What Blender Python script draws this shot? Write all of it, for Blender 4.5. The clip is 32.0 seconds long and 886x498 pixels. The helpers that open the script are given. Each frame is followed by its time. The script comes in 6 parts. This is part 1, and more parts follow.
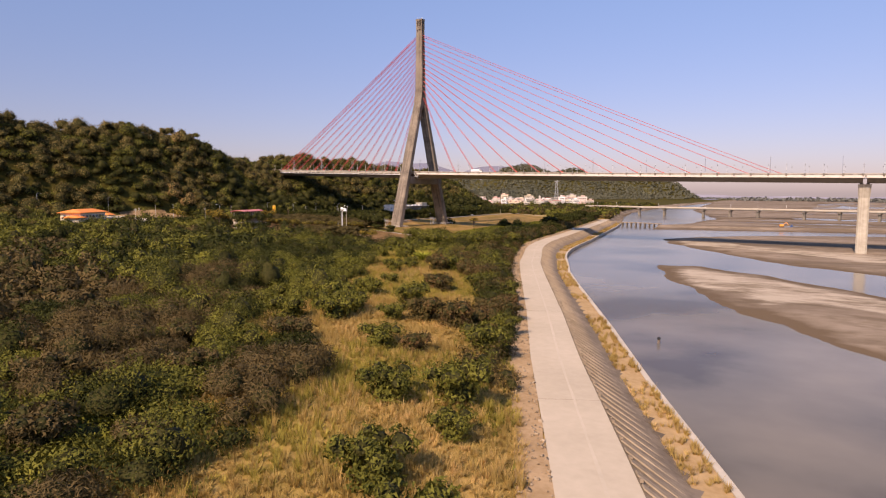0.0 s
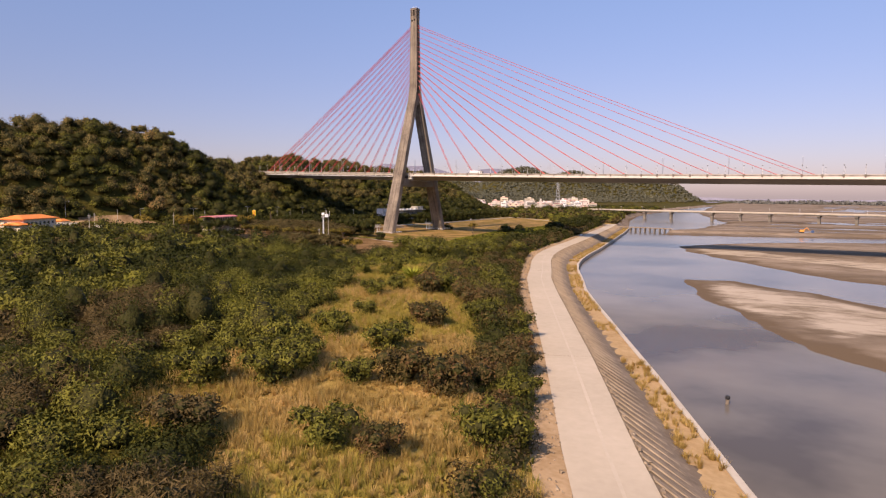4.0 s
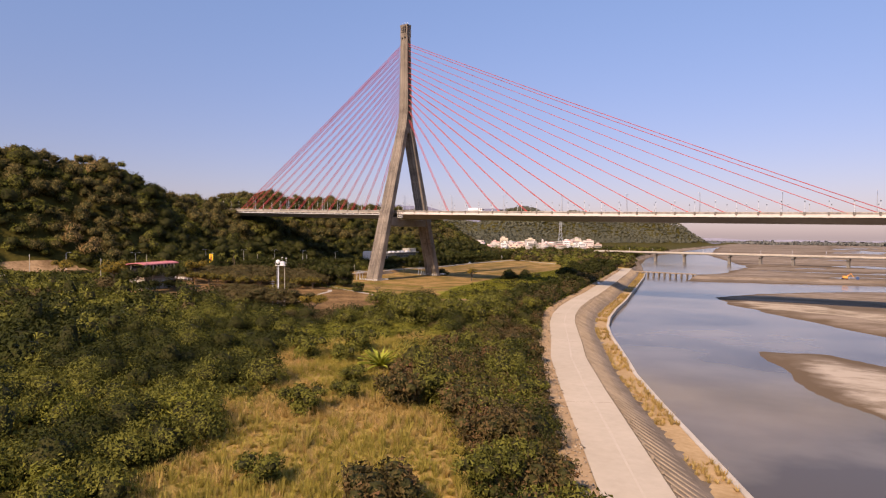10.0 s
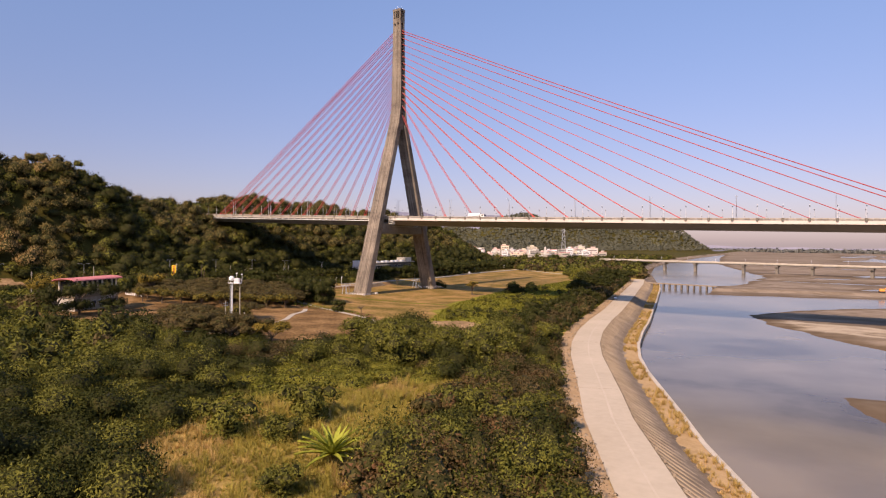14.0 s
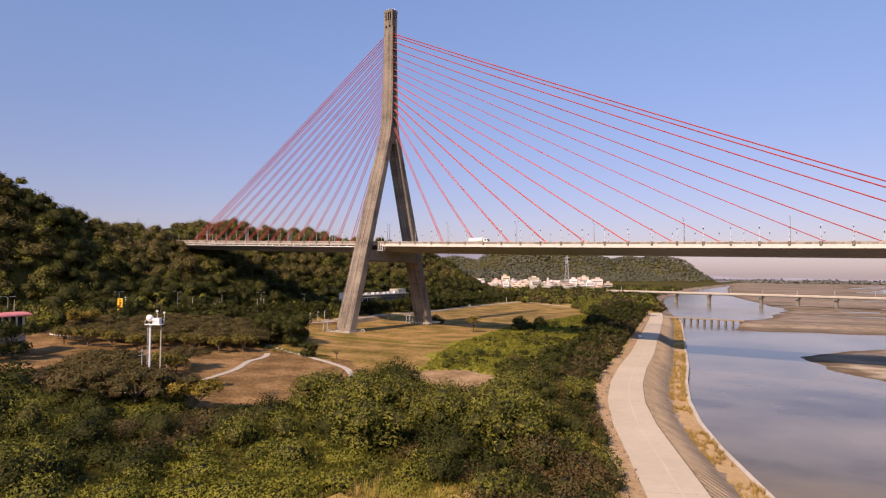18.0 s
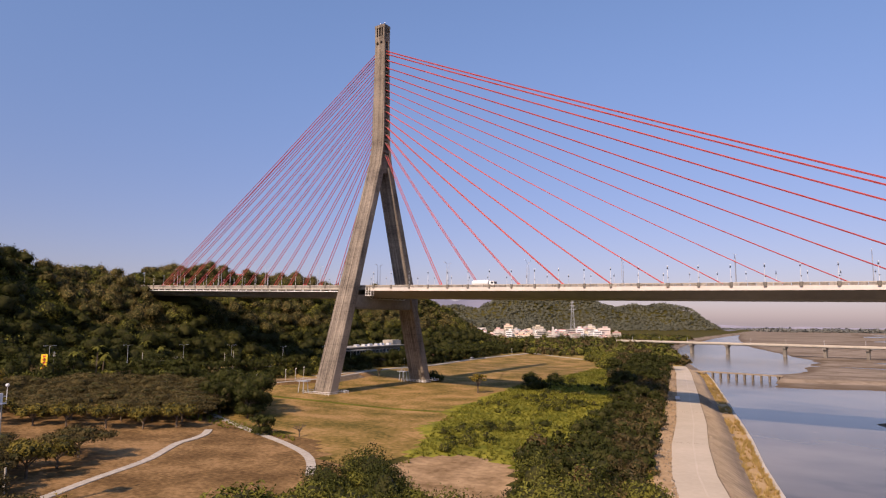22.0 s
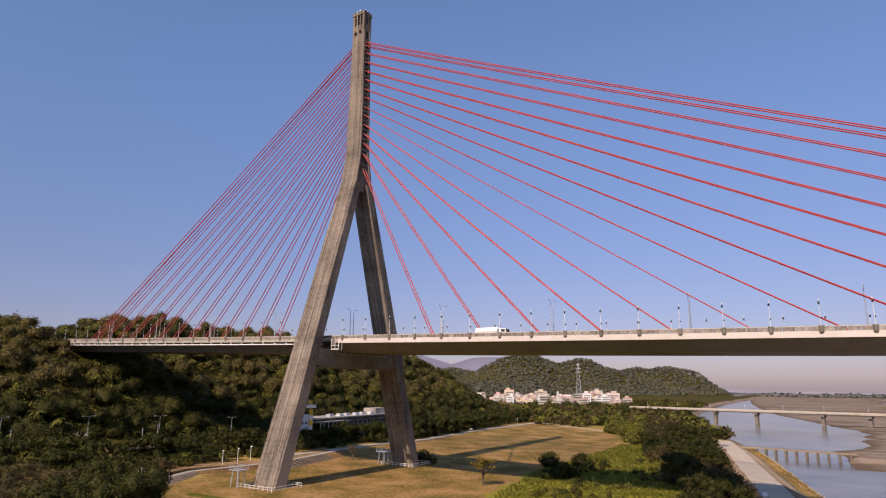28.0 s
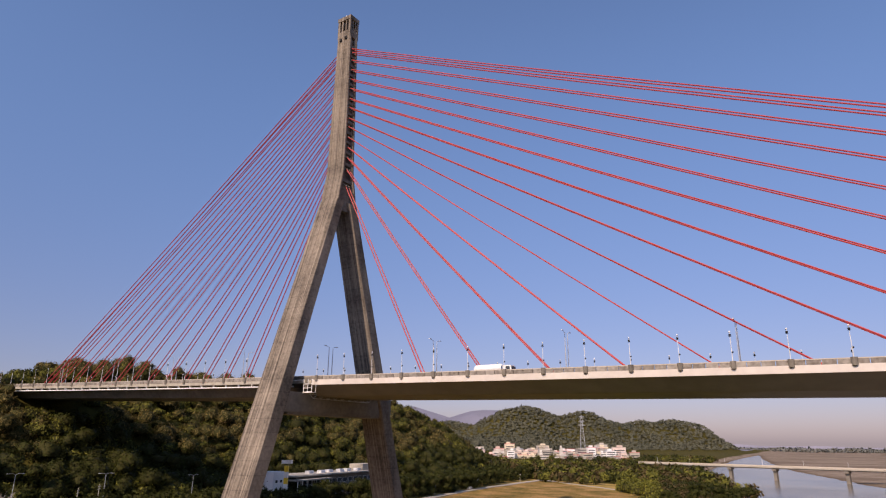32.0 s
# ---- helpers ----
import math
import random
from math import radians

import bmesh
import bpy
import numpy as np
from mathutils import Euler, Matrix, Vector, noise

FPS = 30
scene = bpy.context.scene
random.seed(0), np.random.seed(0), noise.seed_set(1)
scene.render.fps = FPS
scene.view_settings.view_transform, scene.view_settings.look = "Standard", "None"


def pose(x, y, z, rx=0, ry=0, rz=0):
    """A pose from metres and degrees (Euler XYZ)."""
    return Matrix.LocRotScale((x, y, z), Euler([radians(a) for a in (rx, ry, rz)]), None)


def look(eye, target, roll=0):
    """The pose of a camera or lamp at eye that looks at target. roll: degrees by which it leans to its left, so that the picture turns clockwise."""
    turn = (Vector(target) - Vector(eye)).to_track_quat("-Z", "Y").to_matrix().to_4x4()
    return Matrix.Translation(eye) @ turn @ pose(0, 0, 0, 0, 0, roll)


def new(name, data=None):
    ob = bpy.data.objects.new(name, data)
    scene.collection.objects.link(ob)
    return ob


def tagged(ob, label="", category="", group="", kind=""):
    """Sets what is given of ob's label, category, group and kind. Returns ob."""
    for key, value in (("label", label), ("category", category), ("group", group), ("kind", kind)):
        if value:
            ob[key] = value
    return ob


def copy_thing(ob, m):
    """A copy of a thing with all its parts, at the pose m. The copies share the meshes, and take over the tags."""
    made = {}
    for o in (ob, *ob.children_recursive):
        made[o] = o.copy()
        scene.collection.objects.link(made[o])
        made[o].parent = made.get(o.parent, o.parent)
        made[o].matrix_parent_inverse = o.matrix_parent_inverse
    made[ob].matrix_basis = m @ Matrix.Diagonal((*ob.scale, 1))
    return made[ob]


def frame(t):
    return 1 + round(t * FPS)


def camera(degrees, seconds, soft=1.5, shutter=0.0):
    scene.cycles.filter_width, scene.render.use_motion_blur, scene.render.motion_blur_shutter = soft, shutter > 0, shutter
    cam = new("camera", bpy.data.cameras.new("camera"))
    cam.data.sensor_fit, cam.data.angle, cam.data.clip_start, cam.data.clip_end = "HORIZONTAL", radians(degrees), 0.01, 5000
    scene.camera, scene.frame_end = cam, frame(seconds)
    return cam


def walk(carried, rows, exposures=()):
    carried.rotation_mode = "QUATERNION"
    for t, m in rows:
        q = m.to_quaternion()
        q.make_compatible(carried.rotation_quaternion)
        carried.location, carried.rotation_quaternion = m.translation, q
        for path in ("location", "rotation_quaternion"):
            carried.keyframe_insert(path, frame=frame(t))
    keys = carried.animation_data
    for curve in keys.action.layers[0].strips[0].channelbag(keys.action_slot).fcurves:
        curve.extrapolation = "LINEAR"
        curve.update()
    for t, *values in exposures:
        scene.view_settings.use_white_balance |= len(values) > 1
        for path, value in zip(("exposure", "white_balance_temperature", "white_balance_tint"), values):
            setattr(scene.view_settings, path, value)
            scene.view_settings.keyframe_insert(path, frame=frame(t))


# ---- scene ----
cam = camera(69.9, 32.0, soft=1.2)

PATH = [
    (0, (329.523, -464.814, 30.289), (328.425, -463.151, 30.111), 0.2),
    (0.5, (327.605, -461.326, 30.223), (326.507, -459.664, 30.048), 0.1),
    (1, (325.427, -457.474, 30.203), (324.328, -455.811, 30.028), 0.2),
    (1.5, (322.931, -453.035, 30.223), (321.833, -451.372, 30.048), 0.2),
    (2, (320.093, -448.181, 30.307), (318.997, -446.518, 30.132), 0.2),
    (2.5, (317.116, -443.246, 30.328), (316.019, -441.583, 30.152), 0.2),
    (3, (313.974, -438.287, 30.405), (312.879, -436.622, 30.229), 0.2),
    (3.5, (310.763, -433.32, 30.518), (309.669, -431.655, 30.342), 0.2),
    (5.5, (298.293, -413.546, 31.192), (297.199, -411.876, 31.079), 0.2),
    (6, (294.977, -408.568, 31.335), (293.887, -406.893, 31.239), 0.2),
    (6.5, (291.556, -403.227, 31.327), (290.463, -401.553, 31.253), 0.2),
    (7, (288.232, -397.7, 31.306), (287.139, -396.026, 31.25), 0.2),
    (7.5, (285.322, -392.149, 31.328), (284.228, -390.476, 31.283), 0.2),
    (8, (282.521, -386.826, 31.361), (281.426, -385.152, 31.32), 0.2),
    (8.5, (279.54, -381.741, 31.387), (278.445, -380.068, 31.347), 0.1),
    (9, (276.519, -376.72, 31.459), (275.424, -375.047, 31.418), 0.2),
    (9.5, (273.494, -371.703, 31.49), (272.4, -370.029, 31.447), 0.2),
    (10, (270.344, -366.624, 31.559), (269.25, -364.95, 31.515), 0.3),
    (10.5, (267.281, -361.493, 31.623), (266.187, -359.819, 31.579), 0.3),
    (11, (264.244, -356.382, 31.713), (263.15, -354.708, 31.667), 0.4),
    (11.5, (261.148, -351.389, 31.867), (260.054, -349.715, 31.819), 0.4),
    (12, (258.029, -346.464, 32.1), (256.936, -344.791, 32.05), 0.4),
    (12.5, (254.941, -341.63, 32.342), (253.848, -339.955, 32.29), 0.4),
    (13, (251.793, -336.415, 32.518), (250.7, -334.741, 32.469), 0.3),
    (13.5, (248.766, -331.387, 32.601), (247.674, -329.712, 32.566), 0.4),
    (14, (245.767, -326.177, 32.776), (244.674, -324.502, 32.753), 0.4),
    (14.5, (242.638, -320.974, 32.794), (241.546, -319.298, 32.781), 0.4),
    (16.5, (229.238, -298.972, 31.941), (228.145, -297.298, 31.979), 0.4),
    (17, (225.748, -293.738, 31.819), (224.655, -292.063, 31.869), 0.3),
    (17.5, (222.521, -288.87, 31.798), (221.43, -287.195, 31.859), 0.4),
    (18, (219.245, -283.655, 31.759), (218.155, -281.979, 31.834), 0.4),
    (18.5, (215.72, -278.228, 31.675), (214.631, -276.552, 31.761), 0.4),
    (19, (212.015, -272.686, 31.568), (210.926, -271.011, 31.667), 0.4),
    (19.5, (208.912, -267.768, 31.511), (207.823, -266.094, 31.623), 0.4),
    (20, (205.789, -262.904, 31.46), (204.701, -261.231, 31.59), 0.3),
    (20.5, (202.399, -257.918, 31.458), (201.313, -256.245, 31.605), 0.4),
    (21, (199.044, -252.66, 31.492), (197.959, -250.989, 31.663), 0.3),
    (21.5, (195.932, -247.431, 31.61), (194.848, -245.762, 31.807), 0.3),
    (22, (192.989, -242.191, 31.819), (191.905, -240.526, 32.047), 0.3),
    (22.5, (190.212, -237.128, 32.114), (189.128, -235.466, 32.37), 0.3),
    (23, (187.219, -232.1, 32.429), (186.14, -230.441, 32.717), 0.3),
    (23.5, (183.643, -227.096, 32.575), (182.565, -225.442, 32.894), 0.3),
    (24, (180.029, -221.998, 32.567), (178.958, -220.346, 32.919), 0.3),
    (24.5, (176.591, -216.601, 32.429), (175.525, -214.954, 32.812), 0.4),
    (25, (173.153, -211.326, 32.289), (172.09, -209.681, 32.696), 0.4),
    (25.5, (169.811, -206.055, 32.207), (168.751, -204.412, 32.626), 0.3),
    (27.5, (157.344, -185.74, 31.762), (156.286, -184.096, 32.185), 0.3),
    (28, (154.597, -180.932, 31.703), (153.539, -179.288, 32.125), 0.4),
    (28.5, (152.081, -176.252, 31.475), (151.024, -174.608, 31.9), 0.2),
    (29, (149.689, -172.077, 31.377), (148.633, -170.433, 31.802), 0.2),
    (29.5, (147.472, -168.596, 31.448), (146.418, -166.954, 31.886), 0.2),
    (30, (145.481, -165.757, 31.618), (144.433, -164.12, 32.089), 0.3),
    (30.5, (143.925, -163.108, 31.406), (142.881, -161.476, 31.904), 0.3),
    (31, (142.506, -160.213, 31.204), (141.466, -158.589, 31.731), 0.4),
    (31.5, (140.423, -156.79, 30.962), (139.387, -155.172, 31.516), 0.3),
    (32, (138.4, -153.066, 30.748), (137.368, -151.453, 31.326), 0.4),
]
EXPOSE = [(0, 0.58, 7650, 27), (14, 0.57, 7600, 27), (21, 0.46, 7350, 26), (25, 0.28, 7050, 25), (32, 0.24, 7000, 24)]
walk(cam, [(t, look(eye, target, roll)) for t, eye, target, roll in PATH], EXPOSE)

# ---- world, sun, exposure ----
SUN_UP, SUN_TURN = 39.4, 177.3
world = bpy.data.worlds.new("sky")
scene.world = world
world.use_nodes = True
wn = world.node_tree
sky = wn.nodes.new("ShaderNodeTexSky")
sky.sky_type = "NISHITA"
sky.sun_disc = False
sky.sun_elevation, sky.sun_rotation = radians(SUN_UP), radians(SUN_TURN)
sky.altitude, sky.air_density, sky.dust_density, sky.ozone_density = 30, 1.0, 0.7, 4.0
# a lavender haze low over the horizon, all round
tc = wn.nodes.new("ShaderNodeTexCoord")
sp = wn.nodes.new("ShaderNodeSeparateXYZ")
mr = wn.nodes.new("ShaderNodeMapRange")
mr.interpolation_type = "SMOOTHSTEP"
mr.inputs["From Min"].default_value, mr.inputs["From Max"].default_value = -0.02, 0.58
hz = wn.nodes.new("ShaderNodeMix")
hz.data_type = "RGBA"
hz.inputs[6].default_value, hz.inputs[7].default_value = (0.635, 0.552, 0.675, 1), (1.07, 1.21, 1.3, 1)
mu = wn.nodes.new("ShaderNodeMix")
mu.data_type, mu.blend_type = "RGBA", "MULTIPLY"
mu.inputs[0].default_value = 1.0
wn.links.new(tc.outputs["Generated"], sp.inputs[0])
wn.links.new(sp.outputs["Z"], mr.inputs["Value"])
wn.links.new(mr.outputs[0], hz.inputs[0])
wn.links.new(sky.outputs[0], mu.inputs[6])
wn.links.new(hz.outputs[2], mu.inputs[7])
wn.links.new(mu.outputs[2], wn.nodes["Background"].inputs[0])
wn.nodes["Background"].inputs[1].default_value = 0.11
sun = new("sun", bpy.data.lights.new("sun", "SUN"))
sun.data.energy, sun.data.angle, sun.data.color = 4.2, radians(0.6), (1.0, 0.87, 0.69)
sd = Vector((math.sin(radians(SUN_TURN)) * math.cos(radians(SUN_UP)), math.cos(radians(SUN_TURN)) * math.cos(radians(SUN_UP)), math.sin(radians(SUN_UP))))
sun.rotation_mode = "QUATERNION"
sun.rotation_quaternion = sd.to_track_quat("Z", "Y")


# ---- materials ----
def mat(name, low, high, scale=1.0, rough=0.8, bump=0.0, bump_scale=8.0, metal=0.0, big=0.0, streak=0.0, span=(0.0, 1.0), island=0.0, spot=None, random_object=0.0):
    """Noise between two colours at one size, with a slower drift, wear spots and a fine relief."""
    m = bpy.data.materials.new(name)
    m.use_nodes = True
    nt = m.node_tree
    bsdf = nt.nodes["Principled BSDF"]
    bsdf.inputs["Roughness"].default_value = rough
    bsdf.inputs["Metallic"].default_value = metal
    bsdf.inputs["Specular IOR Level"].default_value = 0.3 if rough < 0.94 else 0.06
    geo = nt.nodes.new("ShaderNodeNewGeometry")
    pos = geo.outputs["Position"]

    def noise_at(s, detail=4.0):
        n = nt.nodes.new("ShaderNodeTexNoise")
        n.inputs["Scale"].default_value = s
        n.inputs["Detail"].default_value = detail
        nt.links.new(pos, n.inputs["Vector"])
        return n.outputs["Fac"]

    def math_node(op, a, b):
        n = nt.nodes.new("ShaderNodeMath")
        n.operation = op
        for k, v in ((0, a), (1, b)):
            if isinstance(v, (int, float)):
                n.inputs[k].default_value = v
            else:
                nt.links.new(v, n.inputs[k])
        return n.outputs[0]

    fac = math_node("MULTIPLY_ADD", noise_at(1.0 / scale), 1.9)
    fac.node.inputs[2].default_value = -0.45
    if big:
        slow = math_node("MULTIPLY_ADD", noise_at(1.0 / big, 2.0), 2.4)
        slow.node.inputs[2].default_value = -0.7
        fac = math_node("ADD", math_node("MULTIPLY", fac, 0.5), math_node("MULTIPLY", slow, 0.5))
    if streak:
        mp = nt.nodes.new("ShaderNodeMapping")
        mp.inputs["Scale"].default_value = (2.4, 0.12, 0.015)
        nt.links.new(pos, mp.inputs[0])
        st = nt.nodes.new("ShaderNodeTexNoise")
        st.inputs["Scale"].default_value, st.inputs["Detail"].default_value = 1.0, 5.0
        nt.links.new(mp.outputs[0], st.inputs["Vector"])
        fac = math_node("ADD", fac, math_node("MULTIPLY", math_node("SUBTRACT", st.outputs["Fac"], 0.5), streak))
        sep = nt.nodes.new("ShaderNodeSeparateXYZ")
        nt.links.new(pos, sep.inputs[0])
        seam = math_node("LESS_THAN", math_node("FRACT", math_node("DIVIDE", sep.outputs["Z"], 3.6), 0.0), 0.05)
        fac = math_node("SUBTRACT", fac, math_node("MULTIPLY", seam, 0.2))
    if island:
        fac = math_node("ADD", fac, math_node("MULTIPLY", math_node("SUBTRACT", geo.outputs["Random Per Island"], 0.5), island))
    if random_object:
        info = nt.nodes.new("ShaderNodeObjectInfo")
        fac = math_node("ADD", fac, math_node("MULTIPLY", math_node("SUBTRACT", info.outputs["Random"], 0.5), random_object))
    ramp = nt.nodes.new("ShaderNodeValToRGB")
    ramp.color_ramp.elements[0].color = (*low, 1)
    ramp.color_ramp.elements[1].color = (*high, 1)
    ramp.color_ramp.elements[0].position, ramp.color_ramp.elements[1].position = span
    if spot:
        e = ramp.color_ramp.elements.new(spot[0])
        e.color = (*spot[1], 1)
    nt.links.new(fac, ramp.inputs[0])
    nt.links.new(ramp.outputs[0], bsdf.inputs["Base Color"])
    if bump:
        b = nt.nodes.new("ShaderNodeBump")
        b.inputs["Strength"].default_value = bump
        b.inputs["Distance"].default_value = 0.1
        nt.links.new(noise_at(bump_scale), b.inputs["Height"])
        nt.links.new(b.outputs[0], bsdf.inputs["Normal"])
    return m


def leaf_mat(name, low, high, big=9.0, island=0.45, third=None, fine=3.2, thin=0.22, scale=1.6):
    m = mat(name, low, high, scale=scale, rough=0.65, big=big, island=island, spot=third)
    nt = m.node_tree
    bsdf = nt.nodes["Principled BSDF"]
    bsdf.inputs["Specular IOR Level"].default_value = 0.08
    tr = nt.nodes.new("ShaderNodeBsdfTranslucent")
    mix = nt.nodes.new("ShaderNodeMixShader")
    mix.inputs[0].default_value = thin
    vor = nt.nodes.new("ShaderNodeTexVoronoi")
    vor.inputs["Scale"].default_value = fine
    rel = nt.nodes.new("ShaderNodeBump")
    rel.inputs["Strength"].default_value, rel.inputs["Distance"].default_value = 0.9, 0.5 / fine
    rel.invert = True
    nt.links.new(nt.nodes["Geometry"].outputs["Position"], vor.inputs["Vector"])
    nt.links.new(vor.outputs["Distance"], rel.inputs["Height"])
    nt.links.new(rel.outputs[0], bsdf.inputs["Normal"])
    src = bsdf.inputs["Base Color"].links[0].from_socket
    nt.links.new(src, tr.inputs[0])
    nt.links.new(bsdf.outputs[0], mix.inputs[1])
    nt.links.new(tr.outputs[0], mix.inputs[2])
    nt.links.new(mix.outputs[0], nt.nodes["Material Output"].inputs[0])
    return m


M_CONC = mat("weathered_concrete", (0.073, 0.06, 0.048), (0.3, 0.25, 0.195), 0.9, 0.9, 0.3, 3.0, big=9.0, streak=2.2)
M_CONC_DARK = mat("old_dark_concrete", (0.11, 0.1, 0.085), (0.25, 0.22, 0.18), 1.2, 0.9, 0.3, 4.0, big=6.0)
M_PIER = mat("pale_pier_concrete", (0.28, 0.25, 0.2), (0.48, 0.44, 0.37), 2.0, 0.9, 0.2, 3.0, big=9.0, streak=1.4)
M_WHITE_BAND = mat("cream_painted_concrete", (0.5, 0.45, 0.4), (0.64, 0.59, 0.53), 1.5, 0.7, 0.1, 4.0, big=12.0)
M_GIRDER = mat("grey_brown_painted_steel", (0.13, 0.115, 0.097), (0.21, 0.19, 0.16), 3.0, 0.6, big=20.0)
M_PARAPET = mat("stained_parapet_concrete", (0.14, 0.12, 0.1), (0.34, 0.31, 0.27), 0.8, 0.9, 0.2, 5.0, random_object=0.6)
M_CABLE = mat("red_cable_sheath", (0.36, 0.042, 0.045), (0.48, 0.072, 0.07), 4.0, 0.45, random_object=0.4)
M_ASPHALT = mat("bridge_asphalt", (0.04, 0.04, 0.042), (0.075, 0.075, 0.075), 1.5, 0.9, 0.2, 20.0)
# Near-black colour that stands for shade in hollows and openings.
M_DARK = mat("near_black_painted_shade", (0.01, 0.01, 0.01), (0.022, 0.02, 0.02), 1.0, 0.9)
M_GALV = mat("galvanised_steel", (0.42, 0.44, 0.46), (0.6, 0.62, 0.64), 0.6, 0.45, metal=0.6)
M_LAMPGREY = mat("pale_grey_lamp_paint", (0.55, 0.56, 0.58), (0.68, 0.69, 0.7), 0.7, 0.5)
M_WHITE = mat("white_paint", (0.7, 0.69, 0.66), (0.82, 0.81, 0.79), 0.9, 0.55, big=6.0)
M_BLACK = mat("black_plastic", (0.015, 0.015, 0.016), (0.03, 0.03, 0.03), 1.0, 0.5)
M_ROADCONC = mat("pale_road_concrete", (0.4, 0.335, 0.25), (0.51, 0.43, 0.33), 1.4, 0.9, 0.1, 12.0, big=18.0)
M_TRACK = mat("worn_wheel_track", (0.43, 0.365, 0.28), (0.53, 0.45, 0.35), 1.0, 0.9, big=9.0)
M_SLOPE = mat("stained_revetment_concrete", (0.13, 0.1, 0.075), (0.3, 0.235, 0.17), 0.9, 0.95, 0.4, 5.0, big=5.0)
M_STONE = mat("dull_rubble", (0.2, 0.15, 0.1), (0.4, 0.32, 0.23), 0.5, 0.95, island=0.8)
M_SANDY = mat("sandy_berm", (0.3, 0.19, 0.09), (0.5, 0.35, 0.19), 0.9, 0.95, 0.4, 6.0, big=5.0)
M_RIB = mat("pale_stained_rib", (0.19, 0.145, 0.1), (0.36, 0.285, 0.205), 1.0, 0.95, 0.3, 5.0, big=5.0)
M_CURB = mat("pale_kerb_concrete", (0.38, 0.33, 0.265), (0.54, 0.48, 0.4), 1.0, 0.85, 0.1, 6.0, big=8.0)
M_VERGE = mat("dry_verge_soil", (0.26, 0.165, 0.08), (0.47, 0.33, 0.2), 0.7, 0.95, 0.4, 6.0, big=4.0)
M_TOWNWALL = mat("pale_town_render", (0.26, 0.235, 0.21), (0.58, 0.54, 0.49), 9.0, 0.8, random_object=0.9)
M_TOWNWARM = mat("pinkish_town_render", (0.5, 0.36, 0.3), (0.72, 0.6, 0.54), 9.0, 0.8, random_object=0.9)
M_GLASS = mat("dark_window_glass", (0.03, 0.035, 0.04), (0.07, 0.08, 0.09), 1.0, 0.15)
M_ROOFRED = mat("faded_pink_red_roof", (0.5, 0.14, 0.14), (0.62, 0.24, 0.23), 2.0, 0.7)
M_ROOFORANGE = mat("orange_roof_tile", (0.7, 0.2, 0.04), (0.85, 0.3, 0.08), 1.2, 0.6)
M_CREAM = mat("cream_wall_paint", (0.6, 0.5, 0.36), (0.75, 0.66, 0.5), 2.0, 0.8)
M_YELLOW = mat("yellow_sign_paint", (0.75, 0.48, 0.02), (0.85, 0.58, 0.04), 2.0, 0.5)
M_RED = mat("red_paint", (0.5, 0.04, 0.03), (0.6, 0.07, 0.05), 2.0, 0.5)
M_BLUE = mat("blue_car_paint", (0.03, 0.06, 0.14), (0.05, 0.09, 0.2), 2.0, 0.3)
M_ORANGE = mat("orange_paint", (0.7, 0.26, 0.05), (0.8, 0.34, 0.08), 2.0, 0.5)
M_WOOD = mat("grey_weathered_timber", (0.1, 0.08, 0.06), (0.22, 0.18, 0.14), 0.6, 0.9)
M_BARK = mat("grey_brown_bark", (0.07, 0.05, 0.035), (0.18, 0.14, 0.1), 0.5, 0.95)
M_PATH = mat("pale_path_concrete", (0.3, 0.265, 0.215), (0.47, 0.42, 0.35), 1.0, 0.9)
M_TYRE = mat("tyre_rubber", (0.015, 0.015, 0.015), (0.03, 0.03, 0.03), 1.0, 0.8)

L_GREEN = leaf_mat("scrub_leaf_green", (0.04, 0.046, 0.009), (0.222, 0.21, 0.04))
L_DARK = leaf_mat("deep_green_leaf", (0.015, 0.02, 0.005), (0.068, 0.073, 0.017))
L_BROWN = leaf_mat("brown_olive_twig_leaf", (0.05, 0.04, 0.017), (0.165, 0.116, 0.049))
L_RED = leaf_mat("reddish_leaf", (0.045, 0.04, 0.014), (0.19, 0.092, 0.045), third=(0.5, (0.11, 0.083, 0.03)), island=0.5, big=6.0, scale=0.5)
L_LIME = leaf_mat("fresh_lime_leaf", (0.075, 0.088, 0.013), (0.27, 0.245, 0.04))
L_BAMBOO = leaf_mat("hill_bamboo_leaf", (0.055, 0.047, 0.016), (0.25, 0.19, 0.068), big=16.0, island=0.7)
L_YELLOW = leaf_mat("yellowing_leaf", (0.14, 0.105, 0.02), (0.36, 0.25, 0.045))
L_TAN = leaf_mat("straw_bamboo_leaf", (0.16, 0.11, 0.045), (0.38, 0.25, 0.1))
L_UMBRELLA = leaf_mat("feathery_olive_brown_leaf", (0.052, 0.042, 0.016), (0.15, 0.113, 0.045))
L_GRASS = leaf_mat("dry_tall_grass", (0.335, 0.206, 0.07), (0.72, 0.47, 0.21), big=12.0, third=(0.5, (0.43, 0.31, 0.1)), thin=0.4)
L_GRASSG = leaf_mat("yellow_green_grass", (0.19, 0.168, 0.03), (0.52, 0.41, 0.1), big=10.0, thin=0.4)
# Far woods: paled and greyed, the haze is painted into the leaf colour.
L_FAR = leaf_mat("far_woods_leaf_painted_haze", (0.08, 0.086, 0.06), (0.16, 0.155, 0.105), big=60.0, island=0.35)
L_MEADOW = leaf_mat("lush_meadow_grass", (0.08, 0.094, 0.013), (0.3, 0.275, 0.045), big=8.0, thin=0.4)
# Tree line leaf, paler still with painted distance haze.
L_HAZY = leaf_mat("distant_leaf_painted_haze", (0.13, 0.135, 0.12), (0.2, 0.2, 0.18), big=90.0)
L_OLIVE = leaf_mat("olive_round_tree_leaf", (0.075, 0.063, 0.013), (0.24, 0.185, 0.04))
